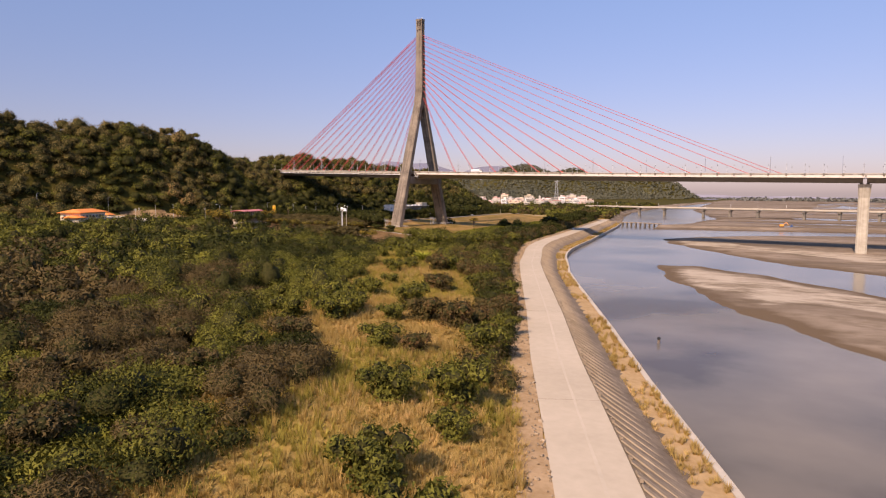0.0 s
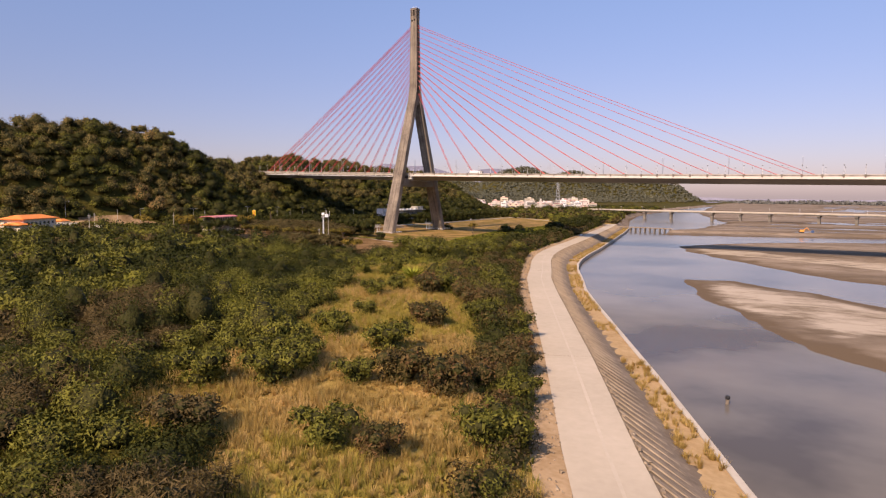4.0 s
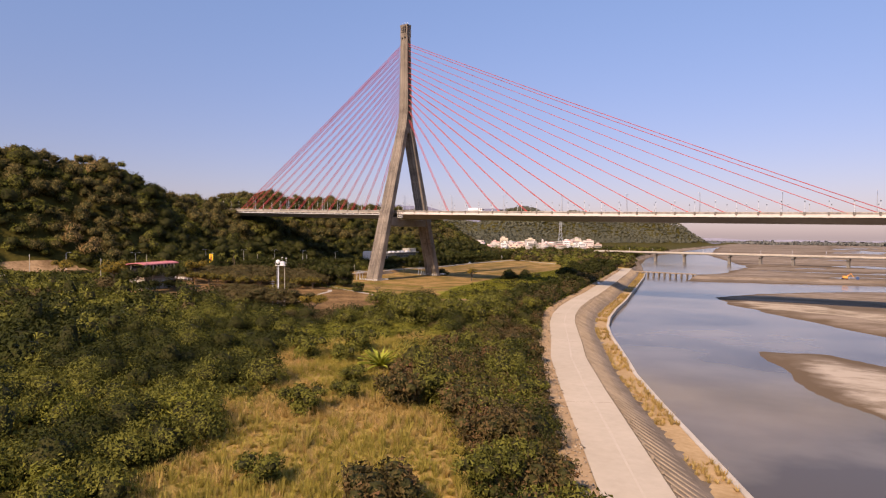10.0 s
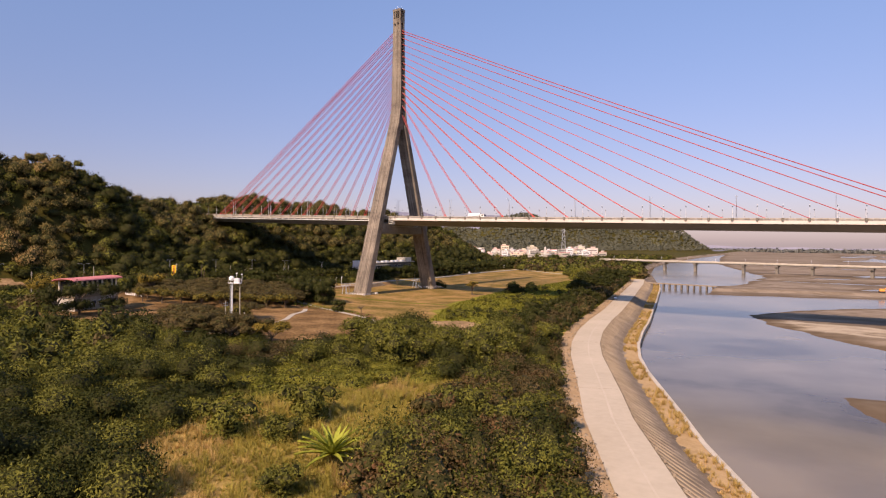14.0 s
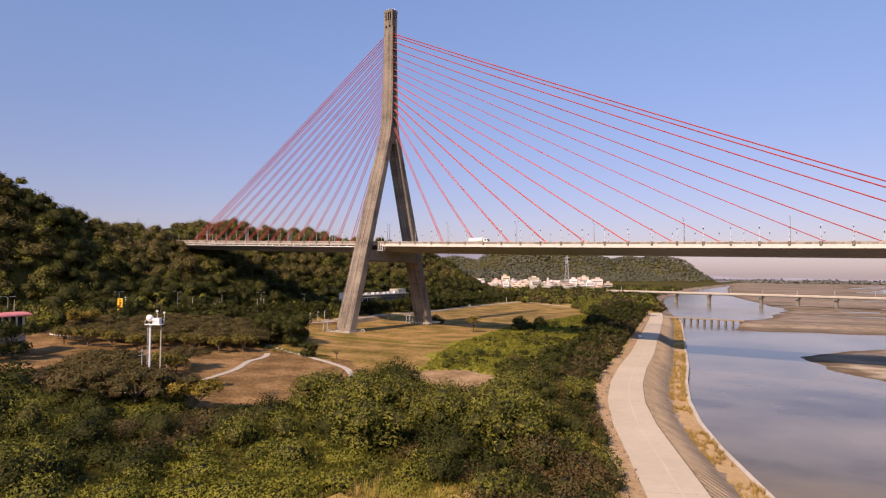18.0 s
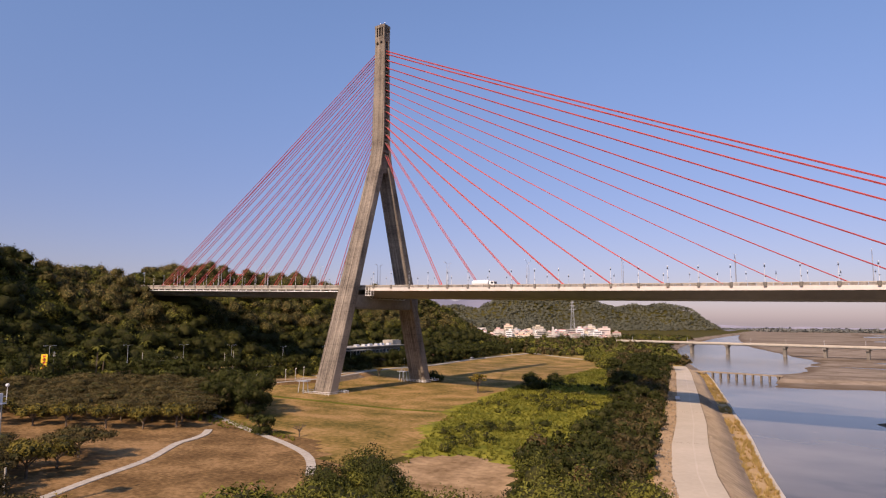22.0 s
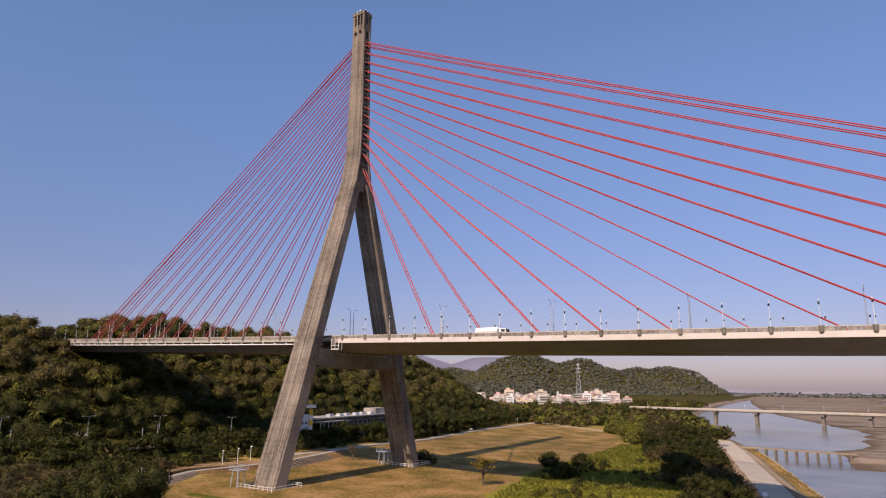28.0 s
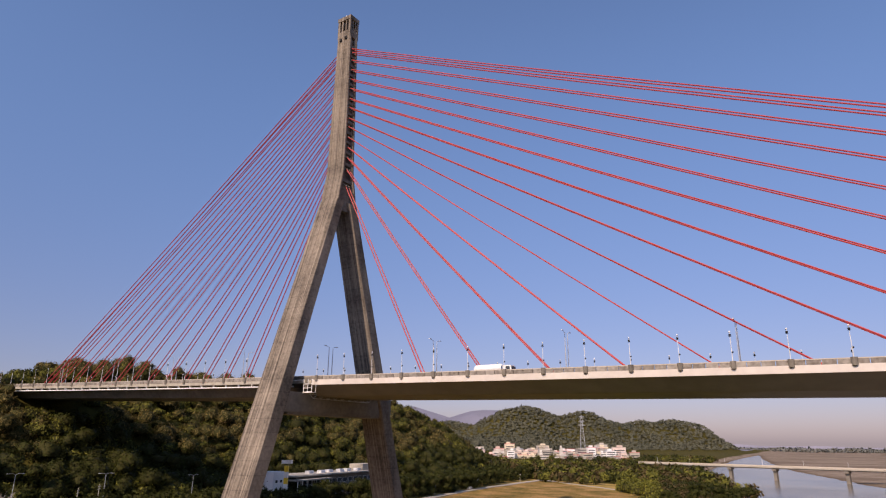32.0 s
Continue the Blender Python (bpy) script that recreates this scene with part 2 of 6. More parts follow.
# Crown cores: the shade between leaf sprays is painted as this dark colour.
L_HEART = leaf_mat("dark_crown_core_painted_shade", (0.02, 0.021, 0.007), (0.058, 0.054, 0.016), big=5.0, fine=2.6, thin=0.05, scale=0.6)
L_AGAVE = leaf_mat("agave_leaf", (0.16, 0.2, 0.022), (0.44, 0.44, 0.07))


# ---- mesh helpers ----
def box_v(sx, sy, sz):
    x, y, z = sx / 2, sy / 2, sz / 2
    return [(-x, -y, -z), (x, -y, -z), (x, y, -z), (-x, y, -z), (-x, -y, z), (x, -y, z), (x, y, z), (-x, y, z)]


BOX_F = [(3, 2, 1, 0), (4, 5, 6, 7), (0, 1, 5, 4), (1, 2, 6, 5), (2, 3, 7, 6), (3, 0, 4, 7)]


class Geo:
    """Vertices and faces of one part."""

    def __init__(self):
        self.v, self.f = [], []

    def add(self, v, f):
        n = len(self.v)
        self.v += [tuple(p) for p in v]
        self.f += [tuple(i + n for i in q) for q in f]
        return self

    def box(self, c, s, turn=0.0):
        m = Matrix.Translation(c) @ Matrix.Rotation(turn, 4, "Z")
        return self.add([m @ Vector(p) for p in box_v(*s)], BOX_F)

    def tube(self, p0, p1, r0, r1=None, n=8, caps=True):
        r1 = r0 if r1 is None else r1
        p0, p1 = Vector(p0), Vector(p1)
        q = (p1 - p0).to_track_quat("Z", "Y")
        v = []
        for p, r in ((p0, r0), (p1, r1)):
            v += [p + q @ Vector((r * math.cos(2 * math.pi * k / n), r * math.sin(2 * math.pi * k / n), 0)) for k in range(n)]
        f = [(k, (k + 1) % n, n + (k + 1) % n, n + k) for k in range(n)]
        if caps:
            f += [tuple(range(n - 1, -1, -1)), tuple(range(n, 2 * n))]
        return self.add(v, f)

    def loft(self, rings, caps=True):
        n = len(rings[0])
        v = [p for r in rings for p in r]
        f = [(a * n + k, a * n + (k + 1) % n, (a + 1) * n + (k + 1) % n, (a + 1) * n + k) for a in range(len(rings) - 1) for k in range(n)]
        if caps:
            f += [tuple(range(n - 1, -1, -1)), tuple((len(rings) - 1) * n + k for k in range(n))]
        return self.add(v, f)

    def ball(self, c, r, n=8, m=6, sz=1.0):
        rings = []
        for a in range(1, m):
            th = math.pi * a / m
            rings.append([(c[0] + r * math.sin(th) * math.cos(2 * math.pi * k / n), c[1] + r * math.sin(th) * math.sin(2 * math.pi * k / n), c[2] - sz * r * math.cos(th)) for k in range(n)])
        return self.loft(rings)

    def mesh(self, name, material, smooth=False):
        me = bpy.data.meshes.new(name)
        me.from_pydata(self.v, [], self.f)
        me.materials.append(material)
        if smooth:
            me.shade_smooth()
        me.update()
        return me


def part(name, geo, material, parent=None, label="", smooth=False):
    ob = new(name, geo.mesh(name, material, smooth))
    if parent:
        ob.parent = parent
    if label:
        ob["label"] = label
    return ob


def thing(name, x=0, y=0, z=0, turn=0, label="", category="", group="", kind=""):
    ob = new(name)
    ob.matrix_basis = pose(x, y, z, 0, 0, turn)
    return tagged(ob, label, category, group, kind)


def np_mesh(name, v, quads, materials, index=None, smooth=False, normals=None):
    me = bpy.data.meshes.new(name)
    me.vertices.add(len(v))
    me.vertices.foreach_set("co", np.asarray(v, np.float32).ravel())
    q = np.asarray(quads, np.int32)
    me.loops.add(q.size)
    me.loops.foreach_set("vertex_index", q.ravel())
    me.polygons.add(len(q))
    me.polygons.foreach_set("loop_start", np.arange(0, q.size, q.shape[1], dtype=np.int32))
    me.polygons.foreach_set("loop_total", np.full(len(q), q.shape[1], np.int32))
    for m in materials:
        me.materials.append(m)
    if index is not None:
        me.polygons.foreach_set("material_index", np.asarray(index, np.int32))
    me.update(calc_edges=True)
    if smooth:
        me.shade_smooth()
    if normals is not None:
        me.normals_split_custom_set_from_vertices(np.asarray(normals, np.float32))
    return me


rng = np.random.default_rng(7)


def vnoise(x, y, s, seed=0):
    """Smooth value noise, -1 to 1, at size s."""
    x, y = np.asarray(x, float) / s + 137.2 * seed, np.asarray(y, float) / s - 71.9 * seed
    xi, yi = np.floor(x).astype(np.int64), np.floor(y).astype(np.int64)
    fx, fy = x - xi, y - yi
    fx, fy = fx * fx * (3 - 2 * fx), fy * fy * (3 - 2 * fy)

    def h(a, b):
        n = (a * 374761393 + b * 668265263 + seed * 1442695041) & 0xFFFFFFFF
        n = ((n ^ (n >> 13)) * 1274126177) & 0xFFFFFFFF
        return ((n ^ (n >> 16)) & 0xFFFF) / 32767.5 - 1

    return (h(xi, yi) * (1 - fx) + h(xi + 1, yi) * fx) * (1 - fy) + (h(xi, yi + 1) * (1 - fx) + h(xi + 1, yi + 1) * fx) * fy


def sstep(a, b, x):
    t = np.clip((np.asarray(x, float) - a) / (b - a), 0, 1)
    return t * t * (3 - 2 * t)


# ---- the lie of the land ----
WATER, ROAD_Z = -6.5, -0.6
ROAD_Y = [-700, -480, -394, -355, -314, -238, -208, -188, -145, -122, -94, -60, -20, 17, 36, 66, 100, 158, 195, 260, 330, 430, 560, 800, 1200, 2600, 6000]
ROAD_X = [466, 349, 303.4, 282.5, 261.7, 221.8, 206.6, 198, 178.8, 170, 161.5, 153.5, 145.5, 137, 132.5, 126, 118, 104.5, 96, 79, 57, 27, -15, -62, -115, -190, -400]
FOOT_Y = [-900, -400, -290, -130, -60, 0, 60, 150, 230, 300, 400, 450, 510, 700, 6000]
FOOT_X = [-60, -60, -66, -66, -80, -88, -100, -100, -104, -120, -142, -170, -240, -520, -900]
FOOT_Z = [15, 14, 13, 11, 9, 7.5, 6, 5, 4, 4, 4, 4, 4, 4, 4]
RIDGE_Y = [-900, -330, -275, -225, -177, -135, -107, -85, -65, -33, -10, 40, 120, 200, 260, 340, 420, 520, 6000]
RIDGE_H = [56, 56, 55, 58, 58, 58, 50, 45, 42, 46, 49, 55, 56, 53, 52, 52, 49, 26, 26]
WIDE_Y = [-900, -150, -60, 0, 100, 250, 6000]
WIDE_W = [78, 78, 100, 130, 110, 120, 140]
FAR_RIDGE = [(-1500, 1750, 85, 330), (-1150, 1900, 74, 230), (-880, 1960, 116, 200), (-650, 2110, 102, 240), (-540, 2190, 97, 190), (-430, 2260, 92, 200), (-330, 2270, 86, 160), (-240, 2300, 58, 130), (-2300, 3050, 245, 480), (-1900, 2300, 110, 400), (-1850, 3500, 200, 420)]
BARS = [
    [(239, -131), (263, -129), (290, -146), (316, -168), (340, -192), (420, -230), (520, -330), (420, -370), (336, -302), (318, -280), (300, -256), (281, -218), (267, -198), (254, -172)],
    [(193, 58), (219, 103), (268, 160), (420, 230), (900, 330), (900, -260), (420, -160), (340, -122), (300, -97), (264, -57), (237, -17), (210, 21)],
    [(148, 193), (161, 195), (270, 226), (600, 330), (3000, 500), (4600, 900), (4600, 6000), (-700, 6000), (-60, 1500), (20, 1000), (95, 720), (150, 520), (150, 450), (156, 350), (138, 293), (143, 250)],
]
PARK = [(84, -196), (60, -152), (48, -136), (56, -124), (80, -128), (106, -146), (113, -165), (114, -186), (100, -193)]
PARK_EDGE = [(50, -150), (36, -162), (14, -164), (-4, -146), (16, -130), (44, -134)]
MEADOW = [(110, -124), (100, -106), (88, -80), (72, -46), (66, -20), (58, 20), (50, 60), (60, 110), (80, 118), (94, 50), (104, 0), (114, -38), (122, -68), (117, -80), (130, -112)]
PARK_GROUND = [(110, -198), (97, -203), (76, -214), (50, -226), (20, -228), (-20, -192), (-40, -150), (-38, -110), (-20, -93), (20, -93), (36, -106), (52, -118), (84, -129), (108, -147), (114, -165), (114, -187)]
DRY_BARS = [[(257, -146), (265, -141), (288, -160), (314, -181), (335, -200), (400, -240), (430, -300), (370, -280), (327, -228), (305, -240), (290, -218), (270, -193)],
            [(208, 32), (240, 36), (275, 12), (330, -10), (400, -40), (400, -90), (330, -60), (275, -22), (250, -6), (228, 2)]]
GRASS = [(330, -470), (310, -480), (296, -452), (283, -432), (273, -426), (276, -418), (270, -405), (263, -391), (247, -383), (231, -381), (224, -366), (221, -346), (205, -325), (193, -304), (184, -288), (168, -282), (160, -262), (158, -240), (162, -222), (176, -209),
         (179, -231), (184, -241), (190, -256), (193, -266), (204, -279), (217, -285), (229, -296), (235, -312), (244, -324), (254, -339), (262, -353), (268, -367), (272, -382), (284, -392), (297, -400), (308, -420)]
SOIL = [(114, -140), (109, -124), (118, -116), (134, -122), (143, -140), (145, -156), (136, -152), (124, -148)]
CUT = [(-76, -243), (-79, -228), (-80, -212), (-77, -192), (-70, -188), (-62, -200), (-60, -225), (-66, -246)]
road_x = lambda y: np.interp(y, ROAD_Y, ROAD_X)


def side(x, y):
    """Metres to the land side of the road's middle line."""
    d = (road_x(np.asarray(y) + 4) - road_x(np.asarray(y) - 4)) / 8
    return (road_x(y) - x) / np.sqrt(1 + d * d)


def poly_sd(x, y, poly):
    """Signed distance to a polygon, positive inside."""
    best = np.full(np.shape(x), 1e9)
    inside = np.zeros(np.shape(x), bool)
    for (ax, ay), (bx, by) in zip(poly, poly[1:] + poly[:1]):
        t = np.clip(((x - ax) * (bx - ax) + (y - ay) * (by - ay)) / ((bx - ax) ** 2 + (by - ay) ** 2), 0, 1)
        best = np.minimum(best, np.hypot(x - ax - t * (bx - ax), y - ay - t * (by - ay)))
        inside ^= ((ay > y) != (by > y)) & (x < (bx - ax) * (y - ay) / (by - ay + 1e-9) + ax)
    return np.where(inside, best, -best)


def height(x, y):
    x, y = np.asarray(x, float), np.asarray(y, float)
    s = side(x, y)
    fx, fz = np.interp(y, FOOT_Y, FOOT_X), np.interp(y, FOOT_Y, FOOT_Z)
    span = np.maximum(side(fx, y), 30)
    low = ROAD_Z - 0.25 + 2.6 * sstep(5, 22, s) * (1 - 0.75 * sstep(-110, -50, y))
    frac = np.clip((s - 22) / np.maximum(span - 22, 10), 0, 1)
    wgt = sstep(-120, -60, y)
    curve = (1 - wgt) * frac ** np.interp(y, [-260, -190], [0.9, 1.7]) + wgt * frac**3.6
    land = low + (fz - low) * curve
    land = land + 0.35 * vnoise(x, y, 17, 1) * sstep(9, 30, s) * (1 - 0.7 * sstep(-80, -30, y))
    d = fx - x + 6 * vnoise(x, y, 40, 2)
    rise = sstep(0, 1, d / np.interp(y, WIDE_Y, WIDE_W)) * np.interp(y, RIDGE_Y, RIDGE_H)
    rise = rise * (1 - 0.7 * sstep(1.25, 2.6, d / np.interp(y, WIDE_Y, WIDE_W)))
    rise = rise * (1 + 0.07 * vnoise(x, y, 55, 3) + 0.06 * vnoise(x, y, 22, 4))
    land = land + np.where(d > 0, rise, 0)
    far_hill = np.zeros(np.shape(x))
    for px, py, h, w in FAR_RIDGE:
        far_hill = np.maximum(far_hill, h * np.exp(-(((x - px) ** 2 + (y - py) ** 2) / w**2)))
    land = land + far_hill * sstep(20, 200, s) * (1 + 0.12 * vnoise(x, y, 120, 14) + 0.05 * vnoise(x, y, 45, 15))
    bed = np.full(np.shape(x), -9.0)
    for poly in BARS:
        sdv = poly_sd(x, y, poly) + 3.5 * vnoise(x, y, 24, 5) + 1.5 * vnoise(x, y, 9, 6)
        bed = np.maximum(bed, WATER - 0.05 + np.where(sdv > 0, np.clip(0.05 + 0.05 * sdv, 0, 0.85), np.clip(0.05 + 0.11 * sdv, -2.5, 0.1)) + 0.1 * vnoise(x, y, 13, 8))
    far = sstep(240, 420, y) * sstep(100, 330, x)
    bed = bed - far * (-0.1 + 1.1 * vnoise(x * 0.3, y, 70, 9)).clip(0, 1) * 1.2 + far * sstep(900, 1500, y) * 0.8
    wind = np.abs(vnoise(x * 0.22, y, 75, 19) + 0.35 * vnoise(x * 0.4, y, 28, 20))
    bed = bed - far * (1 - sstep(0.06, 0.22, wind)) * 2.2
    lane = y - 234 - 0.18 * (x - 148) + 2 * vnoise(x, y, 20, 16)
    bed = np.maximum(bed, np.where((x > 147) & (x < 520), -3.6 - 0.45 * np.clip(np.abs(lane) - 4, 0, 20), -20))
    bank = np.interp(-s, [4.4, 4.9, 12.1, 17.2, 18.0, 20.0], [ROAD_Z - 0.25, ROAD_Z - 0.3, -4.6, -4.9, -7.5, -9.0])
    river = np.where(-s < 17.6, bank, bed)
    return np.where(s > -4.4, land, river)


def steps(core0, core1, fine, end0, end1, grow=1.055):
    mid = list(np.arange(core0, core1 + fine / 2, fine))
    for sign, end in ((-1, end0), (1, end1)):
        p, d = (mid[0], fine) if sign < 0 else (mid[-1], fine)
        out = []
        while sign * (end - p) > 0:
            d *= grow
            p += sign * d
            out.append(p)
        mid = out[::-1] + mid if sign < 0 else mid + out
    return np.array(mid)


M_GROUND = mat("dry_grass_soil", (0.17, 0.12, 0.035), (0.46, 0.3, 0.11), 0.8, 0.95, 0.6, 5.0, big=14.0, span=(0.2, 0.8), spot=(0.45, (0.3, 0.21, 0.06)))
M_LUSH = mat("lush_green_turf", (0.09, 0.1, 0.012), (0.28, 0.25, 0.035), 1.1, 0.95, 0.6, 4.0, big=10.0, span=(0.25, 0.75))
M_LAWN = mat("brown_bare_lawn", (0.1, 0.056, 0.023), (0.29, 0.172, 0.078), 0.9, 0.95, 0.6, 5.0, big=9.0, span=(0.25, 0.75), spot=(0.5, (0.175, 0.103, 0.043)))
M_FIELD = mat("mown_dry_lawn", (0.1, 0.08, 0.019), (0.36, 0.216, 0.088), 1.3, 0.95, 0.6, 5.0, big=15.0, span=(0.22, 0.74), spot=(0.46, (0.215, 0.14, 0.041)))
# Blue-grey colour with the haze of distance painted in.
M_HAZE = mat("far_hills_painted_haze", (0.17, 0.172, 0.215), (0.23, 0.226, 0.28), 60.0, 1.0, big=300.0)
M_CUT = mat("orange_tan_cut_earth", (0.17, 0.105, 0.052), (0.4, 0.265, 0.145), 1.4, 0.95, 0.8, 1.5, big=7.0, span=(0.2, 0.8))
M_HILLSOIL = mat("hill_undergrowth", (0.025, 0.026, 0.006), (0.1, 0.08, 0.018), 1.6, 0.95, 1.0, 1.2, big=9.0)
M_SAND = mat("river_sand", (0.12, 0.09, 0.06), (0.22, 0.168, 0.118), 2.5, 0.95, 0.3, 3.0, big=26.0)


def wet_edge(m, level, reach, light):
    """Sand is darker and smoother where it lies just over the water."""
    nt = m.node_tree
    bsdf = nt.nodes["Principled BSDF"]
    geo = nt.nodes.new("ShaderNodeNewGeometry")
    sep = nt.nodes.new("ShaderNodeSeparateXYZ")
    rng_n = nt.nodes.new("ShaderNodeMapRange")
    nz = nt.nodes.new("ShaderNodeTexNoise")
    nz.inputs["Scale"].default_value = 0.09
    nz.inputs["Detail"].default_value = 5.0
    ad = nt.nodes.new("ShaderNodeMath")
    ad.operation = "MULTIPLY_ADD"
    ad.inputs[1].default_value = 1.1
    mix = nt.nodes.new("ShaderNodeMix")
    mix.data_type = "RGBA"
    src = bsdf.inputs["Base Color"].links[0].from_socket
    nt.links.new(geo.outputs["Position"], sep.inputs[0])
    nt.links.new(geo.outputs["Position"], nz.inputs["Vector"])
    nt.links.new(nz.outputs["Fac"], ad.inputs[0])
    nt.links.new(sep.outputs["Z"], ad.inputs[2])
    nt.links.new(ad.outputs[0], rng_n.inputs["Value"])
    rng_n.inputs["From Min"].default_value = level + 0.75
    rng_n.inputs["From Max"].default_value = level + 0.75 + reach
    nt.links.new(rng_n.outputs[0], mix.inputs[0])
    mix.inputs[6].default_value = (0.13, 0.092, 0.058, 1)
    nt.links.new(src, mix.inputs[7])
    pale = nt.nodes.new("ShaderNodeMix")
    pale.data_type = "RGBA"
    pale.inputs[7].default_value = (*light, 1)
    mp = nt.nodes.new("ShaderNodeMapping")
    mp.inputs["Rotation"].default_value = (0, 0, radians(38))
    mp.inputs["Scale"].default_value = (0.07, 0.13, 0.1)
    gr = nt.nodes.new("ShaderNodeTexNoise")
    gr.inputs["Scale"].default_value = 1.0
    gr.inputs["Detail"].default_value = 8.0
    gr.inputs["Roughness"].default_value = 0.65
    gm = nt.nodes.new("ShaderNodeMapRange")
    gm.inputs["From Min"].default_value, gm.inputs["From Max"].default_value = 0.36, 0.56
    both = nt.nodes.new("ShaderNodeMath")
    both.operation = "MULTIPLY"
    nt.links.new(geo.outputs["Position"], mp.inputs[0])
    nt.links.new(mp.outputs[0], gr.inputs["Vector"])
    nt.links.new(gr.outputs["Fac"], gm.inputs["Value"])
    nt.links.new(gm.outputs[0], both.inputs[0])
    nt.links.new(rng_n.outputs[0], both.inputs[1])
    nt.links.new(both.outputs[0], pale.inputs[0])
    nt.links.new(mix.outputs[2], pale.inputs[6])
    mp2 = nt.nodes.new("ShaderNodeMapping")
    mp2.inputs["Rotation"].default_value = (0, 0, radians(-14))
    mp2.inputs["Scale"].default_value = (0.006, 0.022, 0.1)
    wide = nt.nodes.new("ShaderNodeTexNoise")
    wide.inputs["Scale"].default_value, wide.inputs["Detail"].default_value, wide.inputs["Roughness"].default_value = 1.0, 6.0, 0.6
    wm = nt.nodes.new("ShaderNodeMapRange")
    wm.inputs["From Min"].default_value, wm.inputs["From Max"].default_value = 0.45, 0.6
    wm.inputs["To Max"].default_value = 0.75
    damp = nt.nodes.new("ShaderNodeMix")
    damp.data_type = "RGBA"
    damp.inputs[7].default_value = (0.12, 0.088, 0.06, 1)
    nt.links.new(geo.outputs["Position"], mp2.inputs[0])
    nt.links.new(mp2.outputs[0], wide.inputs["Vector"])
    nt.links.new(wide.outputs["Fac"], wm.inputs["Value"])
    nt.links.new(wm.outputs[0], damp.inputs[0])
    nt.links.new(pale.outputs[2], damp.inputs[6])
    # pale dry crests, where the ground's "dry" value says so
    at = nt.nodes.new("ShaderNodeAttribute")
    at.attribute_name = "dry"
    rag = nt.nodes.new("ShaderNodeMath")
    rag.operation = "MULTIPLY_ADD"
    rag.inputs[1].default_value = 1.1
    nt.links.new(gr.outputs["Fac"], rag.inputs[0])
    nt.links.new(at.outputs["Fac"], rag.inputs[2])
    dm = nt.nodes.new("ShaderNodeMapRange")
    dm.inputs["From Min"].default_value, dm.inputs["From Max"].default_value = 1.05, 1.45
    nt.links.new(rag.outputs[0], dm.inputs["Value"])
    crest = nt.nodes.new("ShaderNodeMix")
    crest.data_type = "RGBA"
    crest.inputs[6].default_value = (0.22, 0.172, 0.122, 1)
    crest.inputs[7].default_value = (0.42, 0.35, 0.27, 1)
    nt.links.new(gm.outputs[0], crest.inputs[0])
    last = nt.nodes.new("ShaderNodeMix")
    last.data_type = "RGBA"
    nt.links.new(dm.outputs[0], last.inputs[0])
    nt.links.new(damp.outputs[2], last.inputs[6])
    nt.links.new(crest.outputs[2], last.inputs[7])
    nt.links.new(last.outputs[2], bsdf.inputs["Base Color"])


wet_edge(M_SAND, WATER, 0.55, (0.28, 0.22, 0.165))

gx, gy = steps(-130, 350, 3.0, -4600, 4600), steps(-480, 300, 3.0, -1200, 4700)
XX, YY = np.meshgrid(gx, gy)
ZZ = height(XX, YY)
nx, ny = len(gx), len(gy)
ids = np.arange(nx * ny).reshape(ny, nx)
quads = np.stack([ids[:-1, :-1], ids[:-1, 1:], ids[1:, 1:], ids[1:, :-1]], -1).reshape(-1, 4)
cx, cy = (XX[:-1, :-1] + XX[1:, 1:]).ravel() / 2, (YY[:-1, :-1] + YY[1:, 1:]).ravel() / 2
s_c = side(cx, cy)
FIELD = [(-45, 20), (-15, -80), (35, -118), (80, -128), (109, -147), (109, -130), (104, -119), (95, -102), (83, -79), (68, -46), (62, -20), (53, 19), (44, 60), (40, 150), (30, 235), (-30, 300), (-80, 345), (-70, 230), (-55, 120)]
field_d = poly_sd(cx, cy, FIELD) + 3 * vnoise(cx, cy, 15, 11)
foot_d = np.interp(cy, FOOT_Y, FOOT_X) - cx
kind = np.where(s_c < -4.4, 3, np.where((foot_d > 0) | (cy > 345), 2, np.where(field_d > 0, 1, 0)))
bare = np.maximum(poly_sd(cx, cy, PARK), poly_sd(cx, cy, PARK_EDGE))
kind = np.where(bare + 2 * vnoise(cx, cy, 7, 12) > 0, 4, kind)
kind = np.where((kind == 0) & (poly_sd(cx, cy, PARK_GROUND) + 3 * vnoise(cx, cy, 9, 13) > 0), 4, kind)
kind = np.where(np.maximum(poly_sd(cx, cy, CUT), poly_sd(cx, cy, SOIL)) + 2 * vnoise(cx, cy, 7, 12) > 0, 6, kind)
lush = (s_c > 9) & (cy > -125) & (cy < 200) & (cx > 40) & (field_d < 0) & (s_c < 90)
kind = np.where(lush & (kind == 0), 5, kind)
# ground under the scrub turns dark, painting the shade between shrubs
scrub_floor_shade = (kind == 0) & (cy < -95) & (s_c > 11) & (poly_sd(cx, cy, GRASS) + 3 * vnoise(cx, cy, 14, 23) < -2) & ~((s_c < 50) & (cy < -366))
kind = np.where(scrub_floor_shade, 2, kind)
# farthest land gets the colour with painted haze
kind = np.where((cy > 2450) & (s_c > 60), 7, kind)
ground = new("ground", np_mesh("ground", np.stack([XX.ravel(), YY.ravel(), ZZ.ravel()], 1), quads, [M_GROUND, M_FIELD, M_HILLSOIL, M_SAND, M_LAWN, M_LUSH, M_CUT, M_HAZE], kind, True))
dry_d = np.maximum(poly_sd(XX, YY, DRY_BARS[0]), poly_sd(XX, YY, DRY_BARS[1])) + 4 * vnoise(XX, YY, 16, 17)
